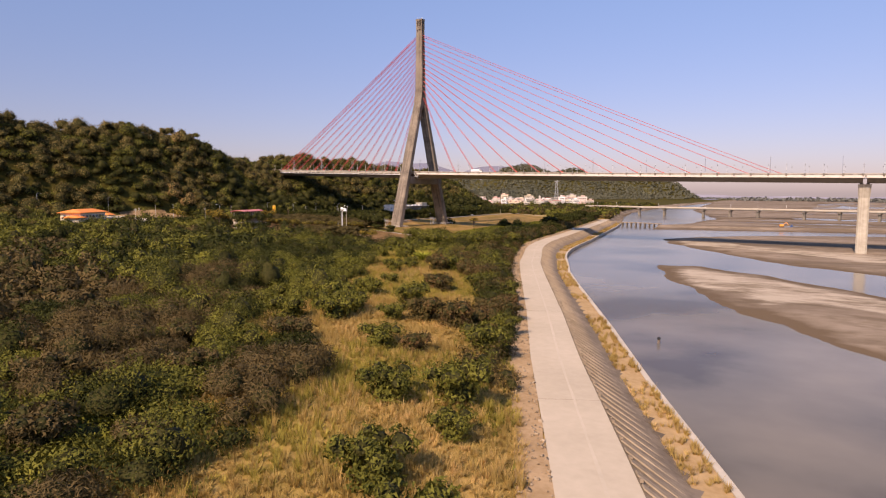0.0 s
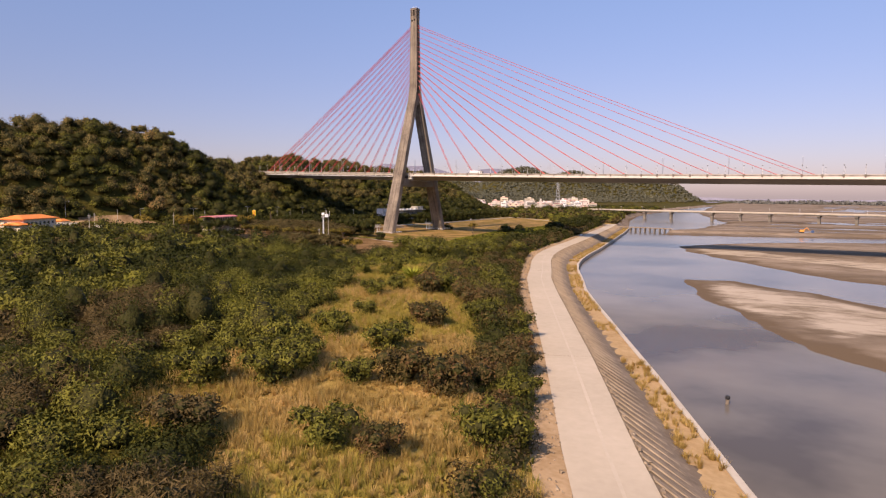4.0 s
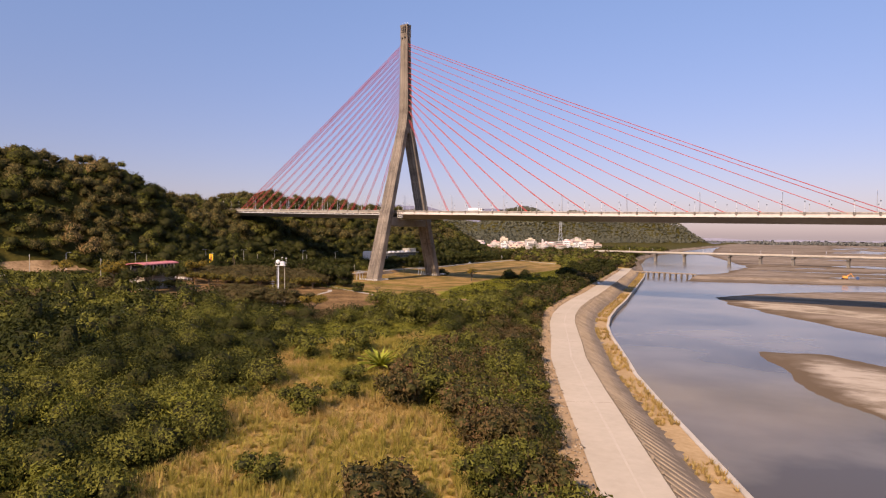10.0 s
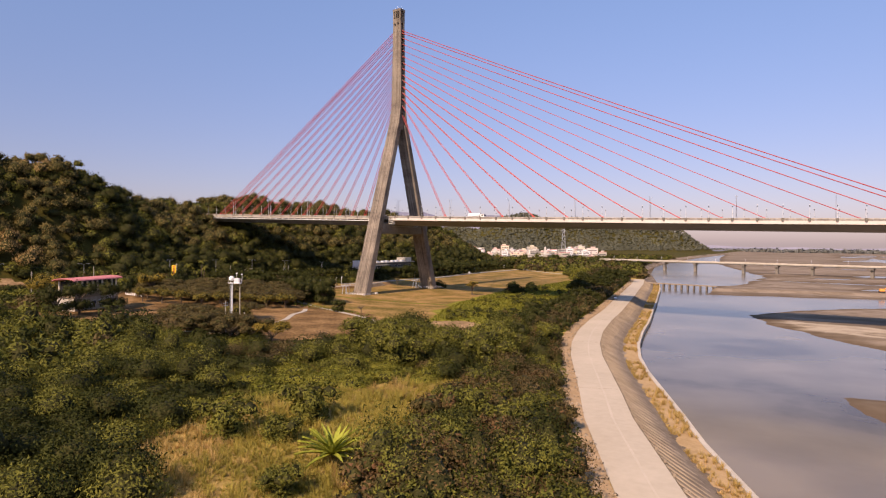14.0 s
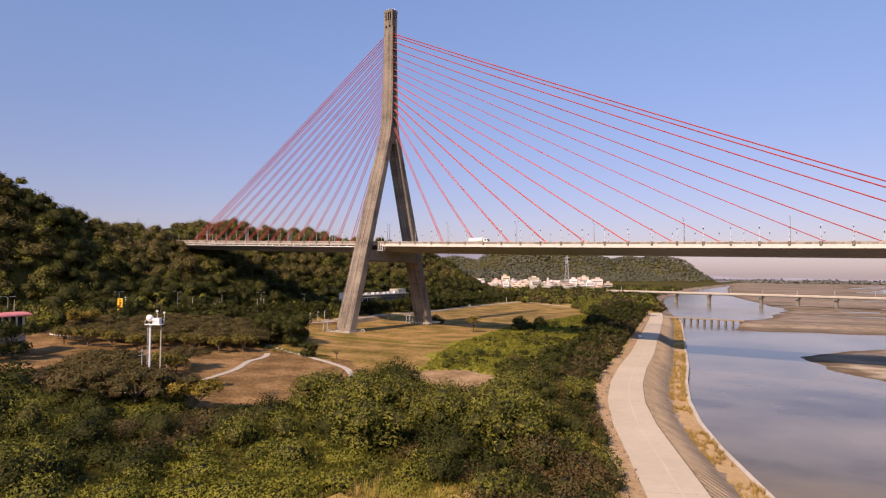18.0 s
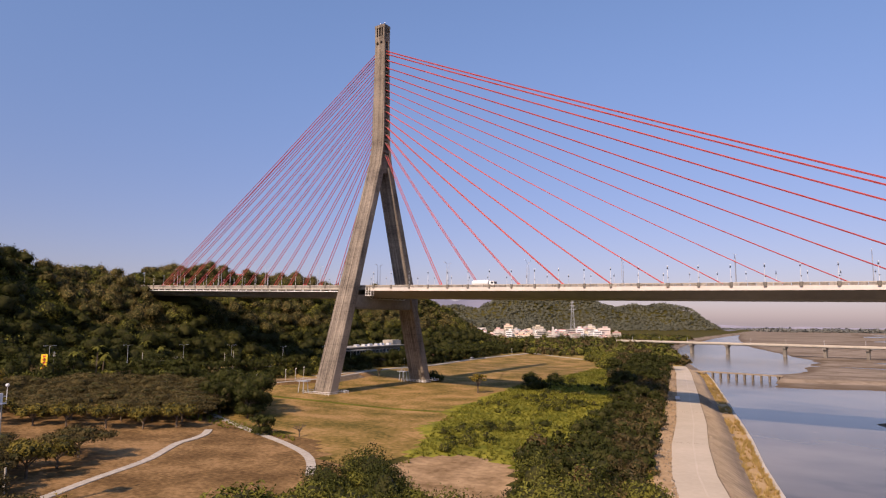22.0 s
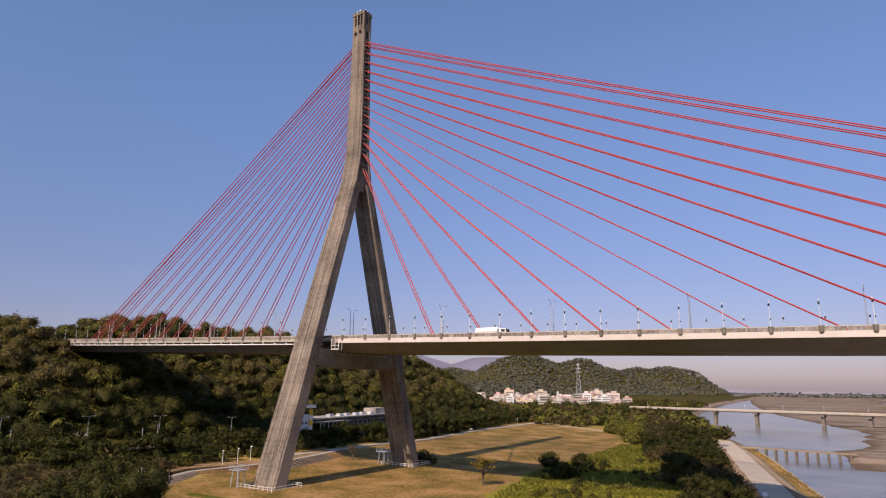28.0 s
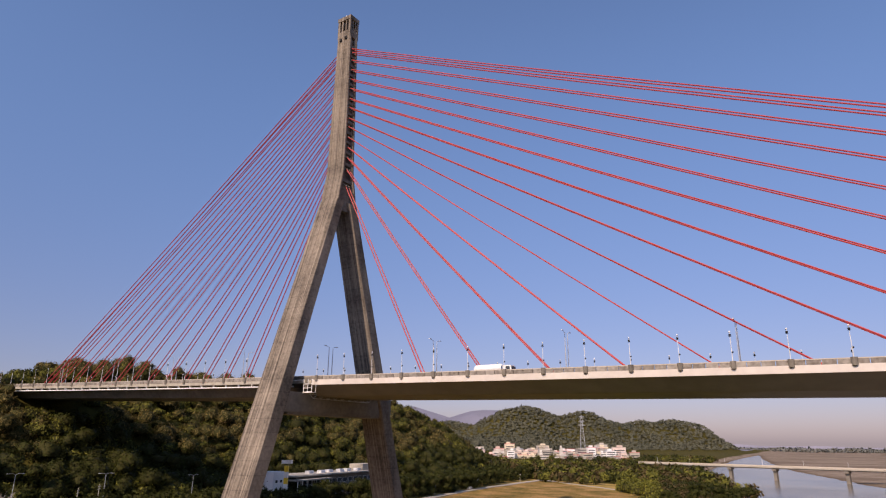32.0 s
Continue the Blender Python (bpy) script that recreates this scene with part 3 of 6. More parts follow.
ground.data.attributes.new("dry", "FLOAT", "POINT").data.foreach_set("value", np.clip(0.5 + dry_d / 12, 0, 1).ravel().astype(np.float32))
tagged(ground, "dry grassy river plain with wooded hill and sand bars", "ground", kind="structure")

M_WATER = mat("calm_grey_river_water", (0.085, 0.073, 0.06), (0.22, 0.186, 0.143), 26.0, 0.16, 0.05, 0.7, big=60.0, span=(0.25, 0.8), spot=(0.42, (0.145, 0.127, 0.103)))
M_WATER.node_tree.nodes["Principled BSDF"].inputs["Specular IOR Level"].default_value = 0.09
wy = np.array([-1200, -700, -480, -394, -314, -238, -188, -122, -60, 17, 66, 158, 260, 430, 800, 1500, 2600, 4700.0])
wl = road_x(wy) + 15
wv = np.concatenate([np.stack([wl, wy, np.full(len(wy), WATER)], 1), np.stack([np.full(len(wy), 4300.0), wy, np.full(len(wy), WATER)], 1)])
wq = [(k, k + len(wy), k + 1 + len(wy), k + 1) for k in range(len(wy) - 1)]
tagged(new("water", np_mesh("water", wv, wq, [M_WATER])), "calm grey river water with faint ripples", "water", kind="structure")


# ---- river road, revetment, berm and kerb ----
def ribbon(name, o0, o1, z0, z1, y0, y1, material, parent=None, thick=0.3, step=3.0, wob=0.0):
    """A strip along the road between two distances from its middle (towards the river positive)."""
    ys = np.arange(y0, y1 + 0.01, step)
    d = (road_x(ys + 4) - road_x(ys - 4)) / 8
    n = np.sqrt(1 + d * d)
    nxv, nyv = 1 / n, -d / n
    w = wob * vnoise(ys, ys * 0, 4, 3)
    a = np.stack([road_x(ys) + o0 * nxv, ys + o0 * nyv, np.full(len(ys), z0)], 1)
    b = np.stack([road_x(ys) + (o1 + w) * nxv, ys + (o1 + w) * nyv, np.full(len(ys), z1)], 1)
    rings = [[tuple(p), tuple(q), (q[0], q[1], q[2] - thick), (p[0], p[1], p[2] - thick)] for p, q in zip(a, b)]
    return part(name, Geo().loft(rings), material, parent)


road = tagged(ribbon("road", -4.6, 4.6, ROAD_Z, ROAD_Z, -600, 262, M_ROADCONC), "pale concrete riverside service road", "road", kind="structure")
bank = thing("embankment", label="stained concrete river embankment with sandy berm and kerb", category="embankment", kind="structure")
ribbon("revetment", 4.7, 12.4, ROAD_Z - 0.12, -4.45, -600, 262, M_SLOPE, bank)
ribbon("berm", 12.4, 16.9, -4.45, -4.75, -600, 262, M_SANDY, bank)
ribbon("kerb", 16.9, 17.9, -4.55, -4.55, -600, 262, M_CURB, bank, 3.0)
ribbon("wheel_track", 0.55, 0.95, ROAD_Z + 0.012, ROAD_Z + 0.012, -600, 262, M_TRACK, road, 0.01, wob=0.15)
tagged(ribbon("verge", -8.6, -4.6, ROAD_Z + 0.25, ROAD_Z - 0.02, -600, 262, M_VERGE, wob=0.3), "bare dry soil verge beside the road", "verge", kind="structure")


# ---- cable-stayed bridge ----
def rail_z(x):
    return 48.4 - 0.0235 * x + 1.4e-5 * x * x


bridge = thing("cable_stayed_bridge", label="single-pylon cable-stayed bridge with weathered concrete pylon and red cables", category="bridge")
EDGE = 17.2


def section(c, wx, wy, tilt=0.0, groove=0.28):
    """Pylon cross-section with chamfered corners and three raised bands on the outer and inner faces."""
    cx0, cy0, cz0 = c
    hx, hy = wx / 2, wy / 2
    ch = 0.55
    front = [(-hx, -hy + ch), (-hx + ch, -hy), (-0.31 * wx, -hy), (-0.28 * wx, -hy + groove), (-0.1 * wx, -hy + groove), (-0.07 * wx, -hy),
             (0.07 * wx, -hy), (0.1 * wx, -hy + groove), (0.28 * wx, -hy + groove), (0.31 * wx, -hy), (hx - ch, -hy), (hx, -hy + ch)]
    back = [(hx, hy - ch), (hx - ch, hy), (-hx + ch, hy), (-hx, hy - ch)]
    return [(cx0 + a, cy0 + b, cz0 + b * tilt) for a, b in front + back]


def lean_y(z):
    """Small offset of the pylon axis with height."""
    return -2.3 - 0.5 * z / 182.0


def pylon_leg(sign):
    g = Geo()
    rings = []
    for z in (-1.0, 1.0, 12, 24, 36, 47, 60, 74, 88, 100, 107):
        t = (z - 1.0) / 107.0
        outer, inner = 38.2 + (5.0 - 38.2) * t, 32.7 + (0.6 - 32.7) * t
        ring = section((0, 0, z), 9.8 + (7.6 - 9.8) * t, outer - inner)
        mid = (outer + inner) / 2
        rings.append([(p[0], lean_y(z) + (p[1] - mid if sign < 0 else -p[1] + mid), p[2]) for p in ring])
    if sign > 0:
        rings = [r[::-1] for r in rings]
    g.loft(rings)
    return part("pylon_leg", g, M_CONC, bridge)


for sgn in (-1, 1):
    leg = pylon_leg(sgn)
    rail = Geo()
    for a in range(9):
        for b in (-1, 1):
            rail.tube((-7.6 + 1.9 * a, sgn * 35.3 - 2.3 + b * 6.0, 0.9), (-7.6 + 1.9 * a, sgn * 35.3 - 2.3 + b * 6.0, 2.3), 0.07, n=6)
    for b in (-1, 1):
        for zz in (1.6, 2.3):
            rail.tube((-7.6, sgn * 35.3 - 2.3 + b * 6.0, zz), (7.6, sgn * 35.3 - 2.3 + b * 6.0, zz), 0.06, n=6)
            rail.tube((b * 7.6, sgn * 35.3 - 2.3 - 6.0, zz), (b * 7.6, sgn * 35.3 - 2.3 + 6.0, zz), 0.06, n=6)
    part("foot_railing", rail, M_WHITE, leg, "white steel railing round the leg foot")

# shaft: front and back plates with a recess on the two cable faces, blocks between the cables
shaft = Geo()
zs = [96, 104, 110, 116, 119, 140, 165, 172]
def shaft_half(z):
    return float(np.interp(z, [96, 104, 110, 116, 119, 172, 182], [4.2, 5.3, 4.6, 3.5, 3.1, 2.4, 2.2])), float(np.interp(z, [96, 119, 172, 182], [7.8, 7.5, 6.1, 5.9]))


for sgn in (-1, 1):
    rings = []
    for z in zs[1:]:
        hy, wx = shaft_half(z)
        ring = section((0, 0, z), wx, 1.7)
        mid = hy - 0.85
        ring = [(p[0], lean_y(z) + ((p[1] - mid) if sgn < 0 else (-p[1] + mid)), p[2]) for p in ring]
        rings.append(ring if sgn < 0 else ring[::-1])
    shaft.loft(rings)
rings = []
for z in zs[1:]:
    hy, wx = shaft_half(z)
    a, b = wx / 2 - 1.0, hy - 1.2
    rings.append([(-a, lean_y(z) - b, z), (a, lean_y(z) - b, z), (a, lean_y(z) + b, z), (-a, lean_y(z) + b, z)])
shaft.loft(rings)
pyl = part("pylon_shaft", shaft, M_CONC, bridge, "weathered concrete pylon shaft with recessed cable faces")
TOWER_Z = [112.9, 119, 123.4, 127.3, 131.1, 135.1, 138.5, 142.6, 146.1, 150.2, 153.9, 157.8, 161.7, 164.9, 166.4]
RIGHT_X = [35, 55, 75, 95, 115, 135, 155, 174, 193.5, 212, 230, 249, 266.5, 280, 286]
LEFT_X = [-30 - 11.5 * k for k in range(13)] + [-175, -180]
for k, z in enumerate(TOWER_Z[:14]):
    hy, wx = shaft_half(z)
    for sgn in (-1, 1):
        part("anchor_block", Geo().box((sgn * (wx / 2 - 0.75), lean_y(z), z + 1.7 if k < 13 else z + 2.4), (0.9, 2 * hy - 3.2, 1.0)), M_CONC_DARK, pyl)
        for w in (-0.7, 0.7):
            part("anchor_pipe", Geo().tube((sgn * (wx / 2 - 1.4), lean_y(z) + w, z + 0.5), (sgn * (wx / 2 + 0.15), lean_y(z) + w, z - 0.25), 0.28, n=8), M_CONC_DARK, pyl)

# hollow crown with slots; a near-black box inside paints their shade
crown = Geo()
hy, wx = 2.25, 5.9
crown.box((0, 0, 172.6), (wx, 2 * hy, 2.8))
crown.box((0, 0, 179.3), (wx + 0.3, 2 * hy + 0.3, 1.5))
for a in (-1, 1):
    for b in (-1, 1):
        crown.box((a * (wx / 2 - 0.5), b * (hy - 0.45), 176.3), (1.0, 0.9, 4.6))
    for k in (-0.55, 0.55):
        crown.box((a * (wx / 2 - 0.3), k, 176.3), (0.5, 0.45, 4.6))
    for k in (-0.85, 0.85):
        crown.box((k, a * (hy - 0.3), 176.3), (0.55, 0.5, 4.6))
crown_ob = part("pylon_crown", crown, M_CONC, bridge, "slotted concrete pylon head")
part("crown_shade", Geo().box((0, 0, 176.3), (wx - 2.2, 2 * hy - 1.8, 4.5)), M_DARK, crown_ob)
# near-black plates paint the shade of two inspection openings
part("inspection_opening", Geo().box((-1.1, -2.52, 170.4), (1.2, 0.16, 0.8)), M_DARK, crown_ob)
part("inspection_opening", Geo().box((1.2, -2.52, 170.9), (1.2, 0.16, 0.8)), M_DARK, crown_ob)
rod = Geo()
for k in range(5):
    rod.tube((-2 + k, -1 + 0.5 * k, 180.0), (-2 + k, -1 + 0.5 * k, 181.6 + 0.8 * (k % 2)), 0.06, n=5)
part("lightning_rods", rod, M_GALV, crown_ob)

for ob in (crown_ob, *crown_ob.children):
    if ob is crown_ob:
        ob.matrix_basis = Matrix.Translation((0, lean_y(176), 0))

# cross beam under the deck
cb = Geo()
cb.box((0, 0, 41.0), (7.5, 50, 5.6))
cb.box((0, 0, 37.9), (6.5, 44, 0.8))
part("cross_beam", cb, M_CONC_DARK, bridge)
for yy in (-13, -5, 5, 13):
    part("bearing", Geo().box((0, yy, 44.1), (4, 3, 0.8)), M_CONC_DARK, bridge)


def girder(x0, x1, profile, material, name, label=""):
    xs = np.linspace(x0, x1, max(2, int(abs(x1 - x0) / 12) + 1))
    rings = [[(float(x), y, rail_z(float(x)) + dz) for y, dz in profile] for x in xs]
    return part(name, Geo().loft(rings), material, bridge, label)


STEEL = [(-16.9, -2.45), (-12.2, -5.1), (-11.6, -5.35), (11.6, -5.35), (12.2, -5.1), (16.9, -2.45), (16.9, -1.3), (-16.9, -1.3)]
CONCR = [(-16.8, -2.2), (-12.8, -2.9), (-11.2, -5.6), (11.2, -5.6), (12.8, -2.9), (16.8, -2.2), (16.8, -1.3), (-16.8, -1.3)]
girder(4.8, 329, STEEL, M_GIRDER, "steel_girder", "grey-brown steel box girder of the main span")
girder(-186, 4.6, CONCR, M_CONC_DARK, "concrete_girder", "dark concrete girder of the side span")
girder(331, 430, STEEL, M_CONC_DARK, "approach_girder", "concrete approach girder")
girder(-186, 430, [(-16.4, -1.3), (16.4, -1.3), (16.4, -1.15), (-16.4, -1.15)], M_ASPHALT, "deck_surface", "asphalt carriageway")
for sgn in (-1, 1):
    lo, hi = sorted((sgn * 16.7, sgn * (EDGE + 0.15)))
    girder(7.2, 330, [(lo, -2.5), (hi, -2.5), (hi, -1.05), (lo, -1.05)], M_WHITE_BAND, "fascia", "cream fascia band of the main span")
    girder(330.5, 430, [(lo, -2.5), (hi, -2.5), (hi, -1.05), (lo, -1.05)], M_WHITE_BAND, "fascia")
    girder(-186, 7.0, [(lo, -2.0), (hi, -2.0), (hi, -1.1), (lo, -1.1)], M_PIER, "fascia", "grey concrete fascia of the side span")
    girder(-186, 430, [(lo, -0.12), (hi, -0.12), (hi, 0.06), (lo, 0.06)], M_CURB, "parapet_coping")
pipe = Geo()
for x in range(-168, 0, 6):
    pipe.tube((x, -17.35, rail_z(x) - 2.9), (x + 6, -17.35, rail_z(x + 6) - 2.9), 0.2, n=8)
    pipe.box((x, -17.0, rail_z(x) - 2.5), (0.25, 0.7, 0.9))
part("service_pipe", pipe, M_WHITE, bridge, "white service pipe along the side span")
cage = Geo()
for a in (5.4, 7.0, 8.6):
    for b in (-18.6, -17.0):
        cage.tube((a, b, 43.6), (a, b, 47.2), 0.08, n=6)
for zz in (43.7, 44.8, 45.9):
    cage.tube((5.4, -18.6, zz), (8.6, -18.6, zz), 0.07, n=6)
    cage.tube((5.4, -18.6, zz), (5.4, -17.0, zz), 0.07, n=6)
cage.box((7.0, -17.8, 43.5), (3.6, 1.9, 0.15))
part("inspection_cage", cage, M_WHITE, bridge, "white steel inspection cage")
for yy in (-16.9, 16.9):
    part("expansion_joint", Geo().box((5.2, yy, 46.2), (1.0, 1.2, 3.2)), M_CONC_DARK, bridge)
truss = Geo()
for k in range(9):
    x = 4.4
    truss.tube((x, -15 + 3.2 * k, 43.4), (x, -13.4 + 3.2 * k, 42.2), 0.09, n=5)
    truss.tube((x, -13.4 + 3.2 * k, 42.2), (x, -11.8 + 3.2 * k, 43.4), 0.09, n=5)
truss.tube((4.4, -15, 43.4), (4.4, 14, 43.4), 0.1, n=5).tube((4.4, -13.5, 42.2), (4.4, 12.2, 42.2), 0.1, n=5)
part("maintenance_truss", truss, M_GALV, bridge)
med = Geo()
for x in range(-186, 430, 8):
    med.box((x + 4, 0, rail_z(x + 4) - 0.75), (8.05, 2.6, 0.8))
part("median_barrier", med, M_PARAPET, bridge)

# parapet panels, near side one by one, far side joined
panel_me = Geo().box((0, 0, 0), (2.36, 0.28, 0.9)).mesh("parapet_panel", M_PARAPET)
for k in range(207):
    x = -184.9 + 2.5 * k
    ob = new("parapet_panel", panel_me)
    ob.parent = bridge
    slope = -0.0235 + 2.8e-5 * x
    ob.matrix_basis = Matrix.Translation((x, -EDGE, rail_z(x) - 0.58)) @ Matrix.Rotation(-math.atan(slope), 4, "Y")
farp = Geo()
for k in range(246):
    x = -184.9 + 2.5 * k
    farp.box((x, EDGE, rail_z(x) - 0.58), (2.36, 0.28, 0.9))
    if k >= 207:
        farp.box((x, -EDGE, rail_z(x) - 0.58), (2.36, 0.28, 0.9))
part("far_parapet", farp, M_PARAPET, bridge)

# lamps on corbels
lamp = thing("bridge_lamp", -181, -EDGE - 0.2, rail_z(-181) - 0.35, label="pale slender lamp with two small heads on a corbel", category="lamp", group="lamps along the bridge edge")
part("corbel", Geo().tube((0, 0, -1.0), (0, 0, 0.45), 0.5, 0.58, 10), M_CONC_DARK, lamp)
part("pole", Geo().tube((0, 0, 0.4), (0, 0, 6.0), 0.085, 0.055, 6), M_LAMPGREY, lamp)
part("lamp_head", Geo().ball((0, 0, 5.6), 0.25, 8, 6).tube((0, 0, 5.3), (0, 0, 5.35), 0.3, n=8), M_BLACK, lamp, "dark round lamp head")
part("lamp_cap", Geo().ball((0, 0, 6.2), 0.2, 8, 6), M_LAMPGREY, lamp)
part("side_lamp", Geo().ball((0.15, 0, 2.2), 0.2, 6, 5), M_BLACK, lamp)
for sgn in (-1, 1):
    for k in range(61):
        x = -181 + 10 * k
        if (sgn < 0 and k == 0) or (sgn < 0 and abs(x) < 6):
            continue
        copy_thing(lamp, pose(x, sgn * (EDGE + 0.2), rail_z(x) - 0.35))
tall = thing("street_light", -162, 0.9, rail_z(-162) - 0.4, label="tall grey steel street light on the bridge median", category="street light", group="street lights on the bridge")
part("pole", Geo().tube((0, 0, 0), (0, 0, 11.0), 0.16, 0.08, 8), M_GALV, tall)
part("arm", Geo().tube((0, 0, 11.0), (0, 1.4, 11.4), 0.06, n=6), M_GALV, tall)
part("lamp_head", Geo().box((0, 1.7, 11.4), (0.35, 0.8, 0.16)), M_LAMPGREY, tall)
for k in range(14):
    for sgn in (-1, 1):
        x = -162 + 40 * k
        if k or sgn < 0:
            copy_thing(tall, pose(x, sgn * 0.9, rail_z(x) - 0.4, 0, 0, 0 if sgn > 0 else 180))


def cable(p0, p1, sag):
    g = Geo()
    p0, p1 = Vector(p0), Vector(p1)
    rings, n = [], 8
    q = (p1 - p0).to_track_quat("Z", "Y")
    for a in range(n + 1):
        t = a / n
        c = p0.lerp(p1, t) - Vector((0, 0, sag * 4 * t * (1 - t)))
        rings.append([c + q @ Vector((0.18 * math.cos(k * math.pi / 3), 0.18 * math.sin(k * math.pi / 3), 0)) for k in range(6)])
    return g.loft(rings)


for k, z in enumerate(TOWER_Z):
    _, wx = shaft_half(z)
    for x in (RIGHT_X[k], LEFT_X[k]):
        sgn = 1 if x > 0 else -1
        for w in (-0.8, 0.8):
            end = (x, w, rail_z(x) - 0.3)
            c = part("cable", cable((sgn * (wx / 2 - 0.4), lean_y(z) + w, z), end, 0.0045 * abs(x)), M_CABLE, bridge)
            socket = Geo().tube(Vector(end), Vector(end).lerp(Vector((sgn * wx / 2, w, z)), 2.6 / math.hypot(x, z - end[2])), 0.24, n=8)
            part("cable_socket", socket, M_RED, c)

# river pier of the bridge
for px in (330,):
    top = rail_z(px) - 5.4
    pier = Geo()
    rings = []
    for z, hx, hy in ((-10, 3.0, 8.5), (top - 9, 3.0, 8.5), (top - 2.5, 3.3, 10.5), (top - 0.8, 3.5, 12.0)):
        c = 0.8
        rings.append([(px - hx + c, -hy, z), (px + hx - c, -hy, z), (px + hx, -hy + c, z), (px + hx, hy - c, z), (px + hx - c, hy, z), (px - hx + c, hy, z), (px - hx, hy - c, z), (px - hx, -hy + c, z)])
    pier.loft(rings)
    part("river_pier", pier, M_PIER, bridge, "tall pale concrete river pier")
    for yy in (-9, -3, 3, 9):
        for xx in (-1.6, 1.6):
            part("pier_bearing", Geo().box((px + xx, yy, top - 0.4), (1.6, 1.6, 0.9)), M_CONC_DARK, bridge)
abut = Geo()
abut.box((-189, 0, 43), (9, 36, 16)).box((-182, 0, 38), (6, 30, 7))
part("abutment", abut, M_CONC_DARK, bridge)


# ---- plants ----
def cards(c, n, size, spread=0.65, long=1.5, plume=0.0, puff=0.62):
    """Small three-cornered leaf sprays at points c, facing roughly along n; plume: share that stands up and out."""
    k = len(c)
    out = n
    n = n + spread * rng.normal(size=(k, 3))
    n /= np.linalg.norm(n, axis=1, keepdims=True) + 1e-9
    t = np.cross(n, rng.normal(size=(k, 3)))
    if plume:
        up = rng.random(k) < plume
        t[up] = out[up] * 0.7 + np.array([0, 0, 0.9]) + 0.35 * rng.normal(size=(up.sum(), 3))
    t /= np.linalg.norm(t, axis=1, keepdims=True) + 1e-9
    a = (size * (0.6 + 0.8 * rng.random(k)))[:, None] * 0.5
    n = n * np.sign((n * out).sum(1, keepdims=True) + 1e-9)
    b = np.cross(n, t)
    b /= np.linalg.norm(b, axis=1, keepdims=True) + 1e-9
    v = np.stack([c - t * a * long - b * a * 0.5, c + t * a * long + n * a * 0.2, c - t * a * long * 0.7 + b * a * 0.9], 1).reshape(-1, 3)
    soft = puff * out + (1.24 - puff) * n * np.sign((n * out).sum(1, keepdims=True) + 1e-9) + np.array([0, 0, 0.12])
    soft /= np.linalg.norm(soft, axis=1, keepdims=True)
    return v, np.arange(3 * k).reshape(-1, 3), np.repeat(soft, 3, 0)


def bumps(k, m, low):
    """m knob directions for each of k crowns."""
    d = rng.normal(size=(k, m, 3))
    d[:, :, 2] = np.abs(d[:, :, 2]) * 1.1 + low
    return d / np.linalg.norm(d, axis=2, keepdims=True)


def leafage(cen, radii, flat, density, size, knobs=9, low=-0.25, deep=0.27, heart=0.7, ring=(10, 5), long=1.5, spread=0.65, plume=0.0, puff=0.62, stray=0.28):
    """Crowns: a knobbly heart under leaf sprays. Gives vertices, triangles, normals and the crown of each triangle."""
    k = len(radii)
    s = bumps(k, knobs, low)
    sc = np.stack([np.ones(k), np.ones(k), flat], 1)
    count = np.maximum((density * radii**2 * 2.4).astype(int), 8)
    w = np.repeat(np.arange(k), count)
    j = rng.integers(0, knobs, len(w))
    sj = s[w, j]
    d = sj + 0.4 * rng.normal(size=(len(w), 3))
    d /= np.linalg.norm(d, axis=1, keepdims=True)
    loose = rng.random(len(w)) < 0.35
    d[loose] = rng.normal(size=(loose.sum(), 3))
    d[loose, 2] = np.abs(d[loose, 2]) * 1.1 + low
    d /= np.linalg.norm(d, axis=1, keepdims=True)
    near = np.exp(-((d - sj) ** 2).sum(1) / 0.2)
    near[loose] = 0.55
    sj = np.where(loose[:, None], d, sj)
    r = radii[w] * (1 - deep + deep * near) * (0.74 + 0.3 * rng.random(len(w)) + stray * rng.random(len(w)) ** 6)
    p = cen[w] + d * r[:, None] * sc[w]
    face = d + 0.9 * (d - sj) + np.array([0, 0, 0.15])
    face /= np.linalg.norm(face, axis=1, keepdims=True)
    sz = size[w] if np.ndim(size) else np.full(len(w), size)
    v, q, nrm = cards(p, face, sz, spread, long, plume, puff)
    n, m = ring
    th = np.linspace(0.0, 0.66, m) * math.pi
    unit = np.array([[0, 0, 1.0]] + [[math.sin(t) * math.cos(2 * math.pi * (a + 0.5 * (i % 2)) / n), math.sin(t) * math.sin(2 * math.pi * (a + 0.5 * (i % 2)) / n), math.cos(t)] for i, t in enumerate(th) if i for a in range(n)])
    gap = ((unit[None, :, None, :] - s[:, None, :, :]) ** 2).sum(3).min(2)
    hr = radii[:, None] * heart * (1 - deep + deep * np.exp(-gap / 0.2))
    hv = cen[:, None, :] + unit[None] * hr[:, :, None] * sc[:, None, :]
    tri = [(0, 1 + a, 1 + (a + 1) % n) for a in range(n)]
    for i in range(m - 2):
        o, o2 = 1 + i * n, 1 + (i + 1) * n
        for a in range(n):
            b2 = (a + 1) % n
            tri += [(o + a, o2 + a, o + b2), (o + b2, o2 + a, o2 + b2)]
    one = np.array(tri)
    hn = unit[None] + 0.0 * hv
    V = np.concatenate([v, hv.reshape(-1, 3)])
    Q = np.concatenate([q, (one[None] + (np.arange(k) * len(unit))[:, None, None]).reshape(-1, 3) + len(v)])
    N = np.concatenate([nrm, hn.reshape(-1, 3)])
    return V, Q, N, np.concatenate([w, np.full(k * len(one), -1)])


